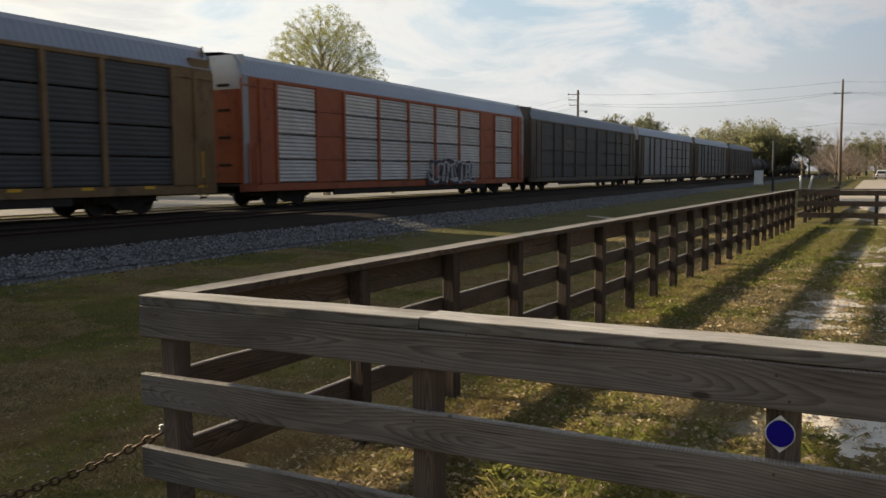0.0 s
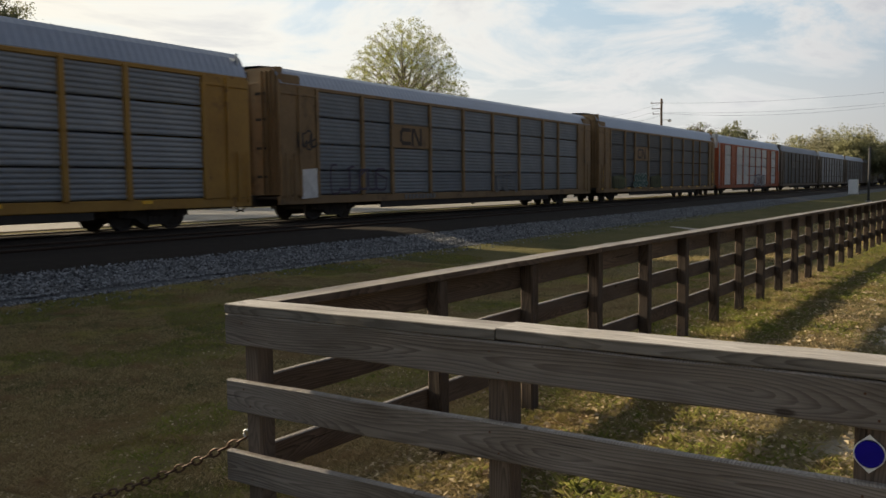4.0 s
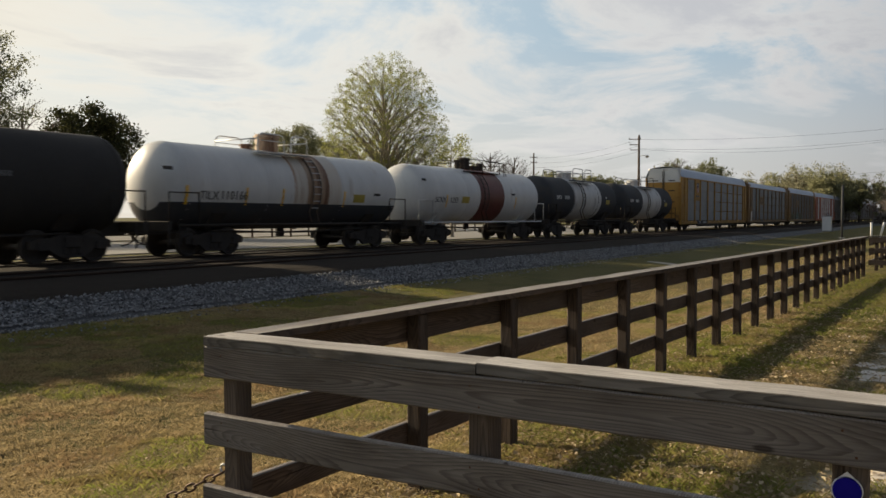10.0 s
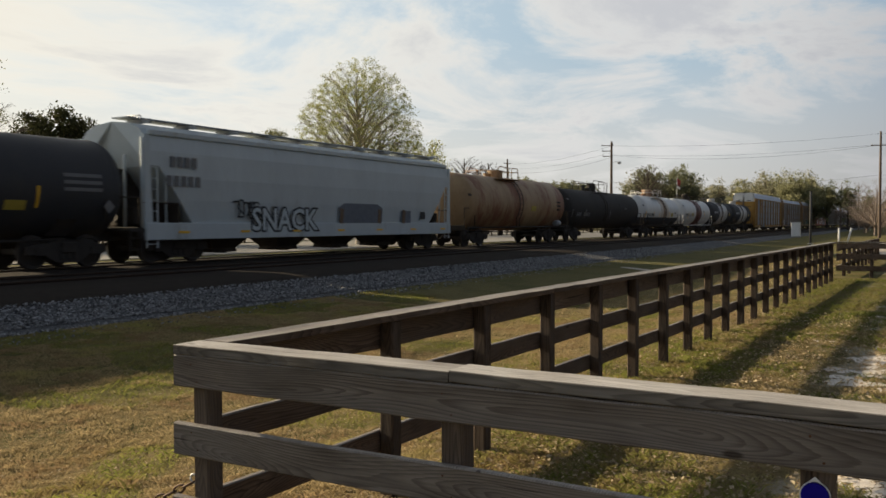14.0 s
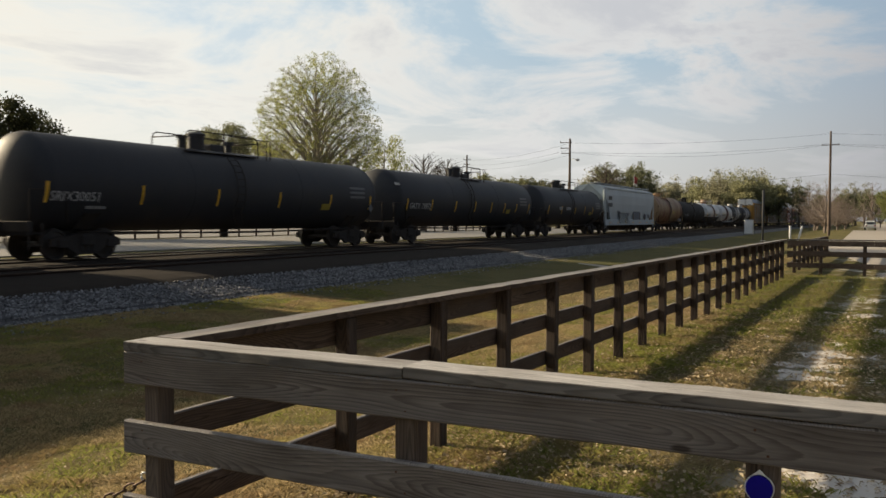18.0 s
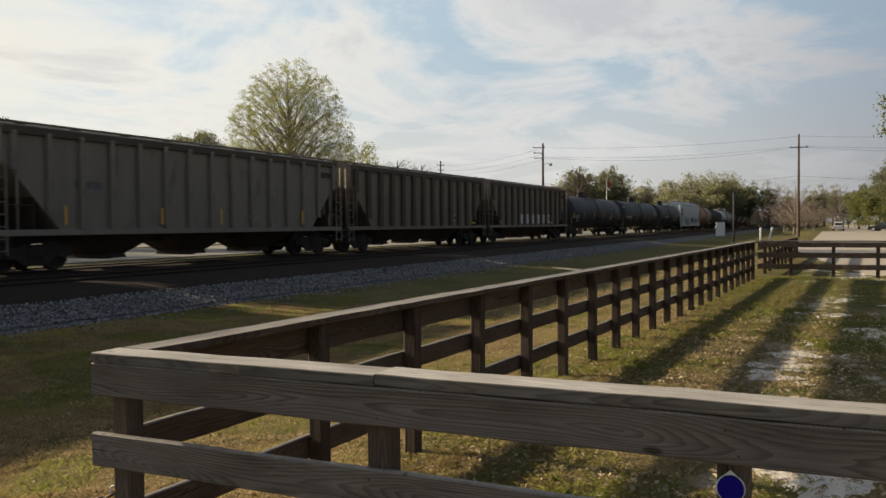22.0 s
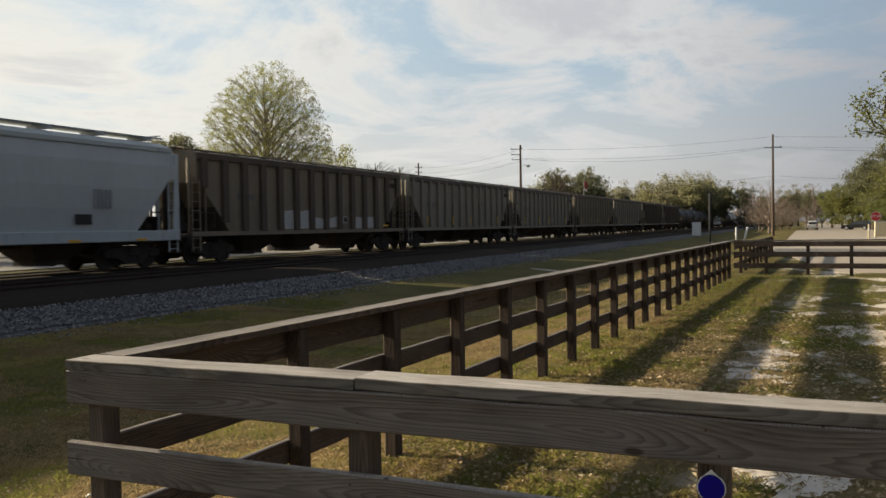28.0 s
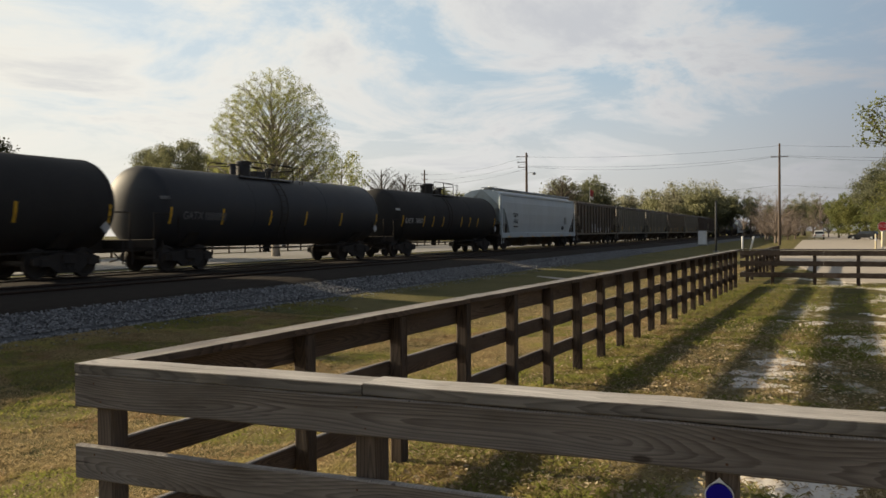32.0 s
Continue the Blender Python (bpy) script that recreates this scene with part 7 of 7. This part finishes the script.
sycamore = tree_parts(13.4, 4.6, 7.0, 150, 92000, 0.045, M["bark_pale"], M["leaf_spring"], 4, 0.27, 1.0, clump=0.11, low=0.13, egg=0.10, fill=0.85)
tree("tall_tree", "tall oval tree with sparse young yellow green leaves", along(-0.707, 60), sycamore)
small_spring = tree_parts(8.2, 2.4, 5.0, 30, 5000, 0.085, M["bark_pale"], M["leaf_spring"], 14, 0.14, 0.9, clump=0.2)
tree("small_tree", "smaller tree with sparse young leaves beside the tall one", along(-0.595, 64), small_spring)
oak = tree_parts(10.4, 3.9, 6.2, 40, 34000, 0.125, M["bark"], M["leaf_oak"], 6, 0.34, 1.0, clump=0.30)
tree("round_oak", "dense dark evergreen oak with a rounded crown", along(-1.395, 70), oak)
side_oak = tree_parts(15.2, 4.8, 9.6, 36, 40000, 0.09, M["bark"], M["leaf_dark"], 16, 0.36, 1.0, clump=0.3)
tree("shade_tree", "tall open green grey tree", along(-1.86, 62), side_oak)
bare1 = tree_parts(10.5, 3.6, 6.4, 30, 0, 0.1, M["twig"], None, 26, 0.30, 1.0, bare=True)
tree("bare_tree", "bare pale twiggy tree", along(-1.60, 66), bare1)
pine = tree_parts(13.6, 3.5, 11.2, 15, 15000, 0.11, M["bark"], M["leaf_pine"], 36, 0.26, 1.0, clump=0.36, low=0.64)
for r, d, tn in ((-0.885, 110, 0), (-0.925, 122, 70), (-0.815, 130, 140)):
    tree("pine_tree", "grey green pine with open clumps", along(r, d), pine, "pines beyond the road", tn)
bare2 = tree_parts(10.4, 3.0, 6.6, 64, 0, 0.1, M["bark"], None, 46, 0.34, 1.0, bare=True, low=0.3)
tree("gnarled_tree", "dark bare gnarled tree", along(-0.535, 104), bare2)
tree("gnarled_tree", "dark bare gnarled tree", along(-0.50, 112), bare2, turn=80)
low_round = tree_parts(8.6, 2.4, 6.3, 20, 4200, 0.19, M["bark"], M["leaf_pine"], 56, 0.2, 1.0, clump=0.34)
for r, d, tn in ((-0.45, 128, 0), (-0.415, 140, 50), (-0.385, 138, 100), (-0.36, 150, 160)):
    tree("round_tree", "small rounded grey green tree far off", along(r, d), low_round, "round trees beyond the road", tn)
# woods at the end of the line


def bushy_parts(h, r, clumps, leaf_n, leaf_size, bark, leaf, seed, skirt=0.06, ragged=0.25):
    """A tree leafy to the ground: a forked trunk and leaves gathered in many uneven clumps."""
    wood, _ = tree_parts(h * 0.9, r * 0.7, h * 0.55, 12, 0, 0.1, bark, None, seed, 0.022 * h, bare=True, low=0.2)
    nr = np.random.default_rng(seed)
    u = nr.normal(0, 1, (clumps, 3))
    u /= np.linalg.norm(u, axis=1)[:, None]
    u *= nr.uniform(0.2, 0.86, (clumps, 1))
    size = nr.uniform(0.16, 0.32, clumps) * r
    c = u * np.array([r, r, h * (0.5 - skirt / 2)]) * (1 + ragged * nr.normal(0, 0.5, (clumps, 1))) + np.array([0, 0, h * (0.5 + skirt / 2)])
    pick = nr.integers(0, clumps, leaf_n)
    d = nr.normal(0, 1, (leaf_n, 3))
    d /= np.linalg.norm(d, axis=1)[:, None]
    p = c[pick] + d * (size[pick] * nr.uniform(0.1, 1.1, leaf_n))[:, None] * np.array([1.15, 1.15, 0.85])
    p[:, 2] = np.maximum(p[:, 2], 0.1 + 0.2 * nr.random(leaf_n))
    n1 = nr.normal(0, 1, (leaf_n, 3))
    n1 /= np.linalg.norm(n1, axis=1)[:, None]
    n2 = np.cross(n1, nr.normal(0, 1, (leaf_n, 3)))
    n2 /= np.linalg.norm(n2, axis=1)[:, None]
    s = leaf_size * nr.uniform(0.5, 1.25, (leaf_n, 1))
    v = np.stack([p - n1 * s, p - n2 * s * 0.6, p + n1 * s, p + n2 * s * 0.6], 1).reshape(-1, 3)
    return wood, mesh_of("crown", v.tolist(), [(4 * k, 4 * k + 1, 4 * k + 2, 4 * k + 3) for k in range(leaf_n)], leaf)


wood_a = bushy_parts(14.0, 4.8, 80, 6800, 0.205, M["bark"], M["leaf_wood"], 66, 0.05)
wood_b = bushy_parts(13.6, 5.4, 85, 6800, 0.205, M["bark"], M["leaf_yellow"], 76, 0.03)
wood_c = bushy_parts(15.6, 3.8, 60, 6800, 0.19, M["bark"], M["leaf_pine"], 86, 0.25, 0.4)
wood_d = bushy_parts(14.6, 5.0, 80, 6800, 0.205, M["bark"], M["leaf_dark"], 67, 0.10, 0.3)
wood_e = bushy_parts(12.6, 5.2, 80, 6800, 0.205, M["bark"], M["leaf_yellow"], 77, 0.05, 0.3)
cedar = bushy_parts(10.6, 3.2, 60, 5500, 0.17, M["bark"], M["leaf_pine"], 78, 0.05, 0.3)
bare_wood = tree_parts(7.2, 3.6, 4.2, 30, 0, 0.1, M["twig"], None, 96, 0.13, 1.0, bare=True, low=0.05)
tall_bare = tree_parts(12.0, 3.6, 7.2, 30, 0, 0.1, M["twig"], None, 97, 0.2, 1.0, bare=True, low=0.08)
rng = random.Random(77)
WOOD_LABEL = {id(wood_b[0]): "spring green tree at the wood's edge", id(wood_e[0]): "spring green tree at the wood's edge", id(tall_bare[0]): "bare grey brown tree at the wood's edge", id(wood_d[0]): "dark green oak at the wood's edge", id(cedar[0]): "small olive green tree at the wood's edge"}


def wood_row(count, r0, r1, near, far, kinds):
    """A stretch of the wood's edge, tree by tree."""
    for i in range(count):
        r = r0 + (r1 - r0) * (i + 0.5) / count + rng.uniform(-0.003, 0.003)
        kind = kinds[i % len(kinds)]
        tree("edge_tree", WOOD_LABEL.get(id(kind[0]), "dull olive green tree at the wood's edge"), along(r, rng.uniform(near, far)), kind, "trees at the end of the line", rng.uniform(0, 360))


wood_row(9, -0.302, -0.232, 192, 212, (wood_a, wood_d, wood_c, wood_d, wood_a))
wood_row(6, -0.232, -0.172, 226, 250, (wood_a, tall_bare, wood_e, wood_a, tall_bare))
wood_row(9, -0.172, -0.094, 198, 214, (wood_e, wood_b, wood_a, wood_b, wood_b))
wood_row(4, -0.088, -0.050, 205, 222, (cedar, tall_bare))
wood_row(7, -0.047, 0.014, 268, 300, (cedar, tall_bare, cedar))
wood_row(12, -0.31, -0.075, 262, 290, (wood_a, wood_e, wood_d))
tree("gnarled_tree", "dark bare gnarled tree", along(-0.281, 122), bare2, turn=150)
flag = thing("flagpole", "slim grey flagpole with a red and white flag hanging limp", "flagpole", pose(*along(-0.2476, 176), 0.0))
bar("shaft", [(0, 0, -0.1), (0, 0, 10.9)], 0.06, M["galv"], flag, sides=8)
for nm, z0, z1, mt in (("flag", 9.2, 10.6, M["shield_red"]), ("flag", 8.7, 9.2, M["mark_white"])):
    verts = [(0.07 + 0.72 * k / 10 * (0.75 if z == z0 else 1.0), 0.10 * math.sin(1.5 * k + z), z - 0.045 * k) for z in (z0, z1) for k in range(11)]
    piece(nm, mesh_of(nm, verts, [(k, k + 1, k + 12, k + 11) for k in range(10)], mt, smooth=True), flag)
brush = [bare_wood] + [tree_parts(hh, rr, hh * 0.5, 34, 0, 0.1, M["twig"], None, sd, 0.10, 1.0, bare=True, low=0.03) for hh, rr, sd in ((5.2, 3.4, 98), (6.4, 4.2, 99), (4.2, 2.8, 100))]
for i in range(11):
    r = -0.051 + 0.036 * i / 10 + rng.uniform(-0.003, 0.003)
    tree("brush_tree", "bare pinkish grey brushy tree", along(r, rng.uniform(118, 190)), brush[i % 4], "bare trees by the crossing", rng.uniform(0, 360))
street_a = bushy_parts(9.6, 3.9, 75, 12000, 0.135, M["bark"], M["leaf_far"], 116, 0.02)
street_b = bushy_parts(8.6, 3.6, 72, 12000, 0.135, M["bark"], M["leaf_street"], 126, 0.0)
street_c = bushy_parts(11.4, 3.8, 75, 12000, 0.135, M["bark"], M["leaf_pine"], 136, 0.15, 0.35)
street_d = bushy_parts(13.6, 4.4, 90, 15000, 0.14, M["bark"], M["leaf_dark"], 146, 0.15, 0.3)
street_e = bushy_parts(4.2, 2.2, 40, 9000, 0.07, M["bark"], M["leaf_far"], 156, 0.0, 0.2)
for i, (r, d, kind) in enumerate(((0.008, 230, tall_bare), (0.000, 250, bare_wood), (0.016, 205, bare_wood), (-0.008, 290, wood_a), (0.004, 300, wood_a), (0.026, 190, street_a), (0.036, 168, street_b), (0.046, 160, street_b), (0.052, 205, street_c), (0.058, 158, street_a), (0.070, 150, street_b), (0.066, 190, street_c), (0.084, 138, street_a), (0.094, 128, street_c), (0.107, 118, street_c), (0.122, 120, street_a), (0.098, 105, street_b), (0.114, 98, street_b), (0.066, 150, street_d), (0.082, 132, street_d), (0.100, 140, street_d), (0.115, 150, street_d), (0.073, 98, street_e), (0.084, 94, street_e))):
    tree("street_tree", "bare brown tree down the street" if kind in (tall_bare, bare_wood) else "leafy green tree along the street", along(r, d), kind, "trees along the street", 37.0 * i)
# limb hanging into view over the yard
shade = tree_parts(8.1, 5.5, 5.8, 70, 56000, 0.06, M["bark"], M["leaf_far"], 106, 0.3, 1.0, clump=0.13, low=0.60)
tree("yard_tree", "spreading green tree with drooping twigs over the yard", (6.9, 31.5, -0.85), shade)


# poles and wires
def pole(name, label, at, h, r, arms, shift=0.0):
    t = thing(name, label, "utility pole", pose(at[0], at[1], 0.0))
    piece("shaft", revolve_mesh("shaft", [(-0.2, r * 1.25), (h * 0.5, r), (h, r * 0.72), (h + 0.02, 0.0)], M["pole_wood"], 12, "z"), t)
    for z, wdt, turn in arms:
        a = box("crossarm", (wdt, 0.08, 0.09), M["pole_wood"], t, (shift, 0, z), 0.01, turn=(0, 0, turn))
        for s in (-0.45, 0.45):
            piece("insulator", revolve_mesh("insulator", [(0.05, 0.02), (0.08, 0.05), (0.16, 0.06), (0.2, 0.02)], M["galv"], 10, "z"), a, pose(s * wdt, 0, 0))
    return t


P1, P2, P3 = (-33.7, 102.7), (-3.55, 105.5), (-57.3, 122.0)
p1 = pole("utility_pole", "grey wooden utility pole with side insulators and a lamp", P1, 11.95, 0.17, [(11.45, 1.5, 12), (10.75, 1.3, 12), (10.1, 1.1, 12)], -0.55)
p2 = pole("utility_pole", "tall brown wooden utility pole with one crossarm", P2, 11.85, 0.14, [(10.3, 1.9, 8)])
p3 = pole("utility_pole", "slim grey wooden utility pole", P3, 11.9, 0.16, [(11.2, 1.4, 60), (10.4, 1.2, 60)])
lamp = bar("lamp_arm", [(0, 0, 9.2), (0.5, -0.2, 9.35), (0.95, -0.35, 9.3)], 0.04, M["galv"], p1)
piece("lamp_head", revolve_mesh("lamp_head", [(-0.18, 0.05), (-0.12, 0.22), (0.02, 0.26), (0.14, 0.12), (0.17, 0.0)], M["galv"], 14, "z"), p1, pose(1.15, -0.4, 9.2), "grey lamp head")


def wire(a, b, sag, r=0.010):
    pts = [Vector(a).lerp(Vector(b), k / 16) - Vector((0, 0, sag * (1 - (2 * k / 16 - 1) ** 2))) for k in range(17)]
    return tagged(piece("wire", tube_mesh("wire", pts, r, M["rubber"], 4)), "thin dark overhead wire", "cable", group="overhead wires")


P4 = (40.0, 111.0)
for dz, sg in ((11.6, 0.5), (10.45, 0.6), (10.35, 0.9), (7.0, 0.8)):
    wire((P1[0], P1[1], dz - 0.2), (P2[0], P2[1], dz), sg)
    wire((P2[0], P2[1], dz), (P4[0], P4[1], dz - 0.3), sg * 1.2)
for dz in (11.4, 10.6, 9.9):
    wire((P1[0], P1[1], dz), (P3[0], P3[1], dz - 0.3), 0.6)
    wire((P3[0], P3[1], dz - 0.3), (-110, 165, dz - 0.5), 0.8)

# signal equipment
cab = thing("signal_cabinet", "pale grey steel signal cabinet beside the track", "cabinet", pose(-12.0, 103.5, 0.0))
box("cabinet_body", (0.95, 0.75, 1.62), M["white_plastic"], cab, (0, 0, 0.86), 0.03)
box("cabinet_roof", (1.05, 0.85, 0.06), M["galv"], cab, (0, 0, 1.70), 0.015)
box("cabinet_door", (0.84, 0.03, 1.4), M["white_plastic"], cab, (0, -0.385, 0.88), 0.01)
box("plinth", (1.0, 0.8, 0.12), M["concrete"], cab, (0, 0, 0.03), 0.01)
mast = thing("track_post", "slim black steel post beside the fence", "post", pose(-7.1, 70.2, 0.0))
bar("shaft", [(0, 0, -0.1), (0, 0, 4.05)], 0.085, M["black_paint"], mast, sides=12)
box("cap", (0.2, 0.2, 0.05), M["black_paint"], mast, (0, 0, 4.06), 0.01)
box("base", (0.4, 0.4, 0.08), M["concrete"], mast, (0, 0, 0.02), 0.01)
for x, lean, hgt in ((-5.08, 0, 1.18), (-4.53, 14, 1.22)):
    wp = thing("white_post", "short white marker post, one leaning" if lean else "short white upright marker post", "post", pose(x, 70.0, 0.0, 0, lean, 0), "marker posts by the crossing")
    bar("shaft", [(0, 0, -0.1), (0, 0, hgt)], 0.075, M["white_plastic"], wp, sides=10)
    piece("cap", revolve_mesh("cap", [(hgt - 0.02, 0.09), (hgt + 0.04, 0.08), (hgt + 0.07, 0.0)], M["white_plastic"], 10, "z"), wp)

# stop sign, bollards and parked vehicles down the street
stop = thing("stop_sign", "red octagonal stop sign on a steel post", "sign", pose(5.12, 75.0, 0.0))
bar("post", [(0, 0, -0.1), (0, 0, 2.2)], 0.035, M["galv"], stop, sides=8)
octo = [(0.40 * math.cos(a), 0.40 * math.sin(a)) for a in (math.pi / 8 + math.pi / 4 * k for k in range(8))]
piece("border", mesh_of("border", [(x, -0.045, z) for x, z in octo] + [(x, -0.03, z) for x, z in octo], [tuple(range(8)), tuple(range(8, 16))[::-1]] + [(i, i + 8, (i + 1) % 8 + 8, (i + 1) % 8) for i in range(8)], M["white_plastic"]), stop, pose(0, 0, 1.92), "white sign border")
piece("face", mesh_of("face", [(x * 0.93, -0.052, z * 0.93) for x, z in octo] + [(x * 0.93, -0.04, z * 0.93) for x, z in octo], [tuple(range(8)), tuple(range(8, 16))[::-1]] + [(i, i + 8, (i + 1) % 8 + 8, (i + 1) % 8) for i in range(8)], M["stop_red"]), stop, pose(0, 0, 1.92))
st = text_mesh("STOP", 0.30, M["white_plastic"])
piece("lettering", st, stop, pose(0, -0.054, 1.92, 0, 0, -90))
wall_box = thing("utility_box", "low cream painted utility box by the street", "box", pose(6.7, 88.0, 0.0))
box("body", (1.6, 0.8, 1.5), M["cream"], wall_box, (0, 0, 0.72), 0.03)
box("lid", (1.7, 0.9, 0.08), M["galv"], wall_box, (0, 0, 1.5), 0.02)
b = thing("bollard", "cream bollard with a white band by the street", "bollard", pose(4.75, 77.0, 0))
piece("tube", revolve_mesh("tube", [(-0.1, 0.07), (1.25, 0.07), (1.32, 0.04), (1.34, 0)], M["cream"], 14, "z"), b)
piece("band", revolve_mesh("band", [(0.75, 0.074), (1.0, 0.074)], M["white_plastic"], 14, "z"), b, None, "white band")


def vehicle(label, at, turn, paint, tall=1.5, length=4.6):
    """A parked car: lower body, cabin, glass, wheels, lamps."""
    v = thing("parked_car", label, "car", pose(at[0], at[1], 0.03, 0, 0, turn))
    hl, hw = length / 2, 0.9
    prof = [(-hl, 0.35), (-hl, 0.75), (-hl + 0.25, 0.88), (hl - 1.3, 0.92), (hl - 0.2, 0.80), (hl, 0.62), (hl, 0.35)]
    cabp = [(-hl + 0.15, 0.88), (-hl + 0.75, tall), (hl - 2.0, tall), (hl - 1.25, 0.92)]
    for nm, pr, w_, mt in (("body", prof, hw, paint), ("cabin", cabp, hw - 0.12, paint)):
        bm = bmesh.new()
        sides = [[bm.verts.new((s * w_ * (0.88 if nm == "cabin" and z > 1.0 else 1), y, z)) for y, z in pr] for s in (-1, 1)]
        bm.faces.new(sides[0])
        bm.faces.new(sides[1][::-1])
        for i in range(len(pr)):
            j = (i + 1) % len(pr)
            bm.faces.new((sides[0][i], sides[0][j], sides[1][j], sides[1][i]))
        bmesh.ops.recalc_face_normals(bm, faces=bm.faces)
        bmesh.ops.bevel(bm, geom=list(bm.edges), offset=0.05, segments=2, affect="EDGES")
        part(nm, bm, mt, v)
    box("windscreen", (1.3, 0.03, 0.62), M["glass"], v, (0, hl - 1.56, 1.21), 0.01, turn=(50, 0, 0))
    box("rear_window", (1.3, 0.03, 0.55), M["glass"], v, (0, -hl + 0.40, 1.20), 0.01, turn=(-42, 0, 0))
    for s in (-1, 1):
        box("side_window", (0.03, length - 3.0, 0.42), M["glass"], v, (s * 0.745, -0.55, 1.2), 0.01, turn=(0, -s * 9, 0))
        box("headlight", (0.35, 0.05, 0.14), M["white_plastic"], v, (s * 0.62, hl - 0.02, 0.68), 0.01)
        box("tail_light", (0.28, 0.05, 0.18), M["tail_red"], v, (s * 0.68, -hl, 0.74), 0.01)
        for y in (-hl + 0.85, hl - 0.9):
            wh = piece("wheel", revolve_mesh("wheel", [(-0.10, 0.0), (-0.10, 0.30), (-0.08, 0.33), (0.08, 0.33), (0.10, 0.30), (0.10, 0.0)], M["rubber"], 18, "x"), v, pose(s * 0.82, y, 0.33))
            piece("rim", revolve_mesh("rim", [(0.0, 0.20), (s * 0.115, 0.20), (s * 0.12, 0.0)], M["galv"], 14, "x"), wh)
    return v


vehicle("white car parked at the street's end", along(0.0062, 165), 1, M["car_white"], 1.6)
vehicle("dark car parked by the roadside trees", along(0.0507, 152), 66, M["car_dark"], 1.45)
vehicle("white car on the lot beyond the train", (-62.0, 88.0), 40, M["car_white"], 1.6)

# guard rail fence across the road behind the train
guard = thing("lot_fence", "low grey post and rail fence along the road", "fence")
for k in range(70):
    box("post", (0.12, 0.12, 1.0), M["pole_wood"], guard, (-46.0, -10 + 2.2 * k, 0.55), 0.01)
for z in (0.5, 0.92):
    for k in range(14):
        box("rail", (0.06, 10.98, 0.11), M["pole_wood"], guard, (-45.92, -5.6 + 11.0 * k, z), 0.008)


# ---- what moves ----
RUN = [(0.0, 0.0), (2.0, 27.1), (3.5, 47.9), (5.5, 75.6), (7.0, 95.9), (9.0, 122.7), (11.0, 149.5), (13.0, 176.5), (15.5, 210.7), (17.0, 231.2), (19.0, 258.8), (20.0, 272.6), (22.0, 300.2), (24.0, 328.0), (25.0, 341.8), (27.5, 375.7), (29.0, 395.8), (30.5, 415.9), (32.0, 435.7)]


def run_at(t):
    return float(np.interp(t, [r[0] for r in RUN], [r[1] for r in RUN]))


def motions():
    place_of = {}
    for n, (car, y) in enumerate(CARS):
        walk(car, [(t, pose(TRACK_X, y + d, RAIL_Z)) for t, d in RUN])
        place_of[car] = y
    # wheels roll while their car goes by
    for ws, number, off in SPIN:
        y = place_of[ws.parent.parent]
        rows, angle = [(0.0, pose(0, off, WHEEL_R))], 0.0
        times = [k / 30 for k in range(1, 960) if 8 < y + run_at(k / 30) < 62]
        for t in times:
            angle -= math.degrees((run_at(t) - run_at(t - 1 / 30)) / WHEEL_R)
            rows.append((t, pose(0, off, WHEEL_R, angle)))
        rows.append((32.0, pose(0, off, WHEEL_R, angle)))
        walk(ws, rows)


motions()
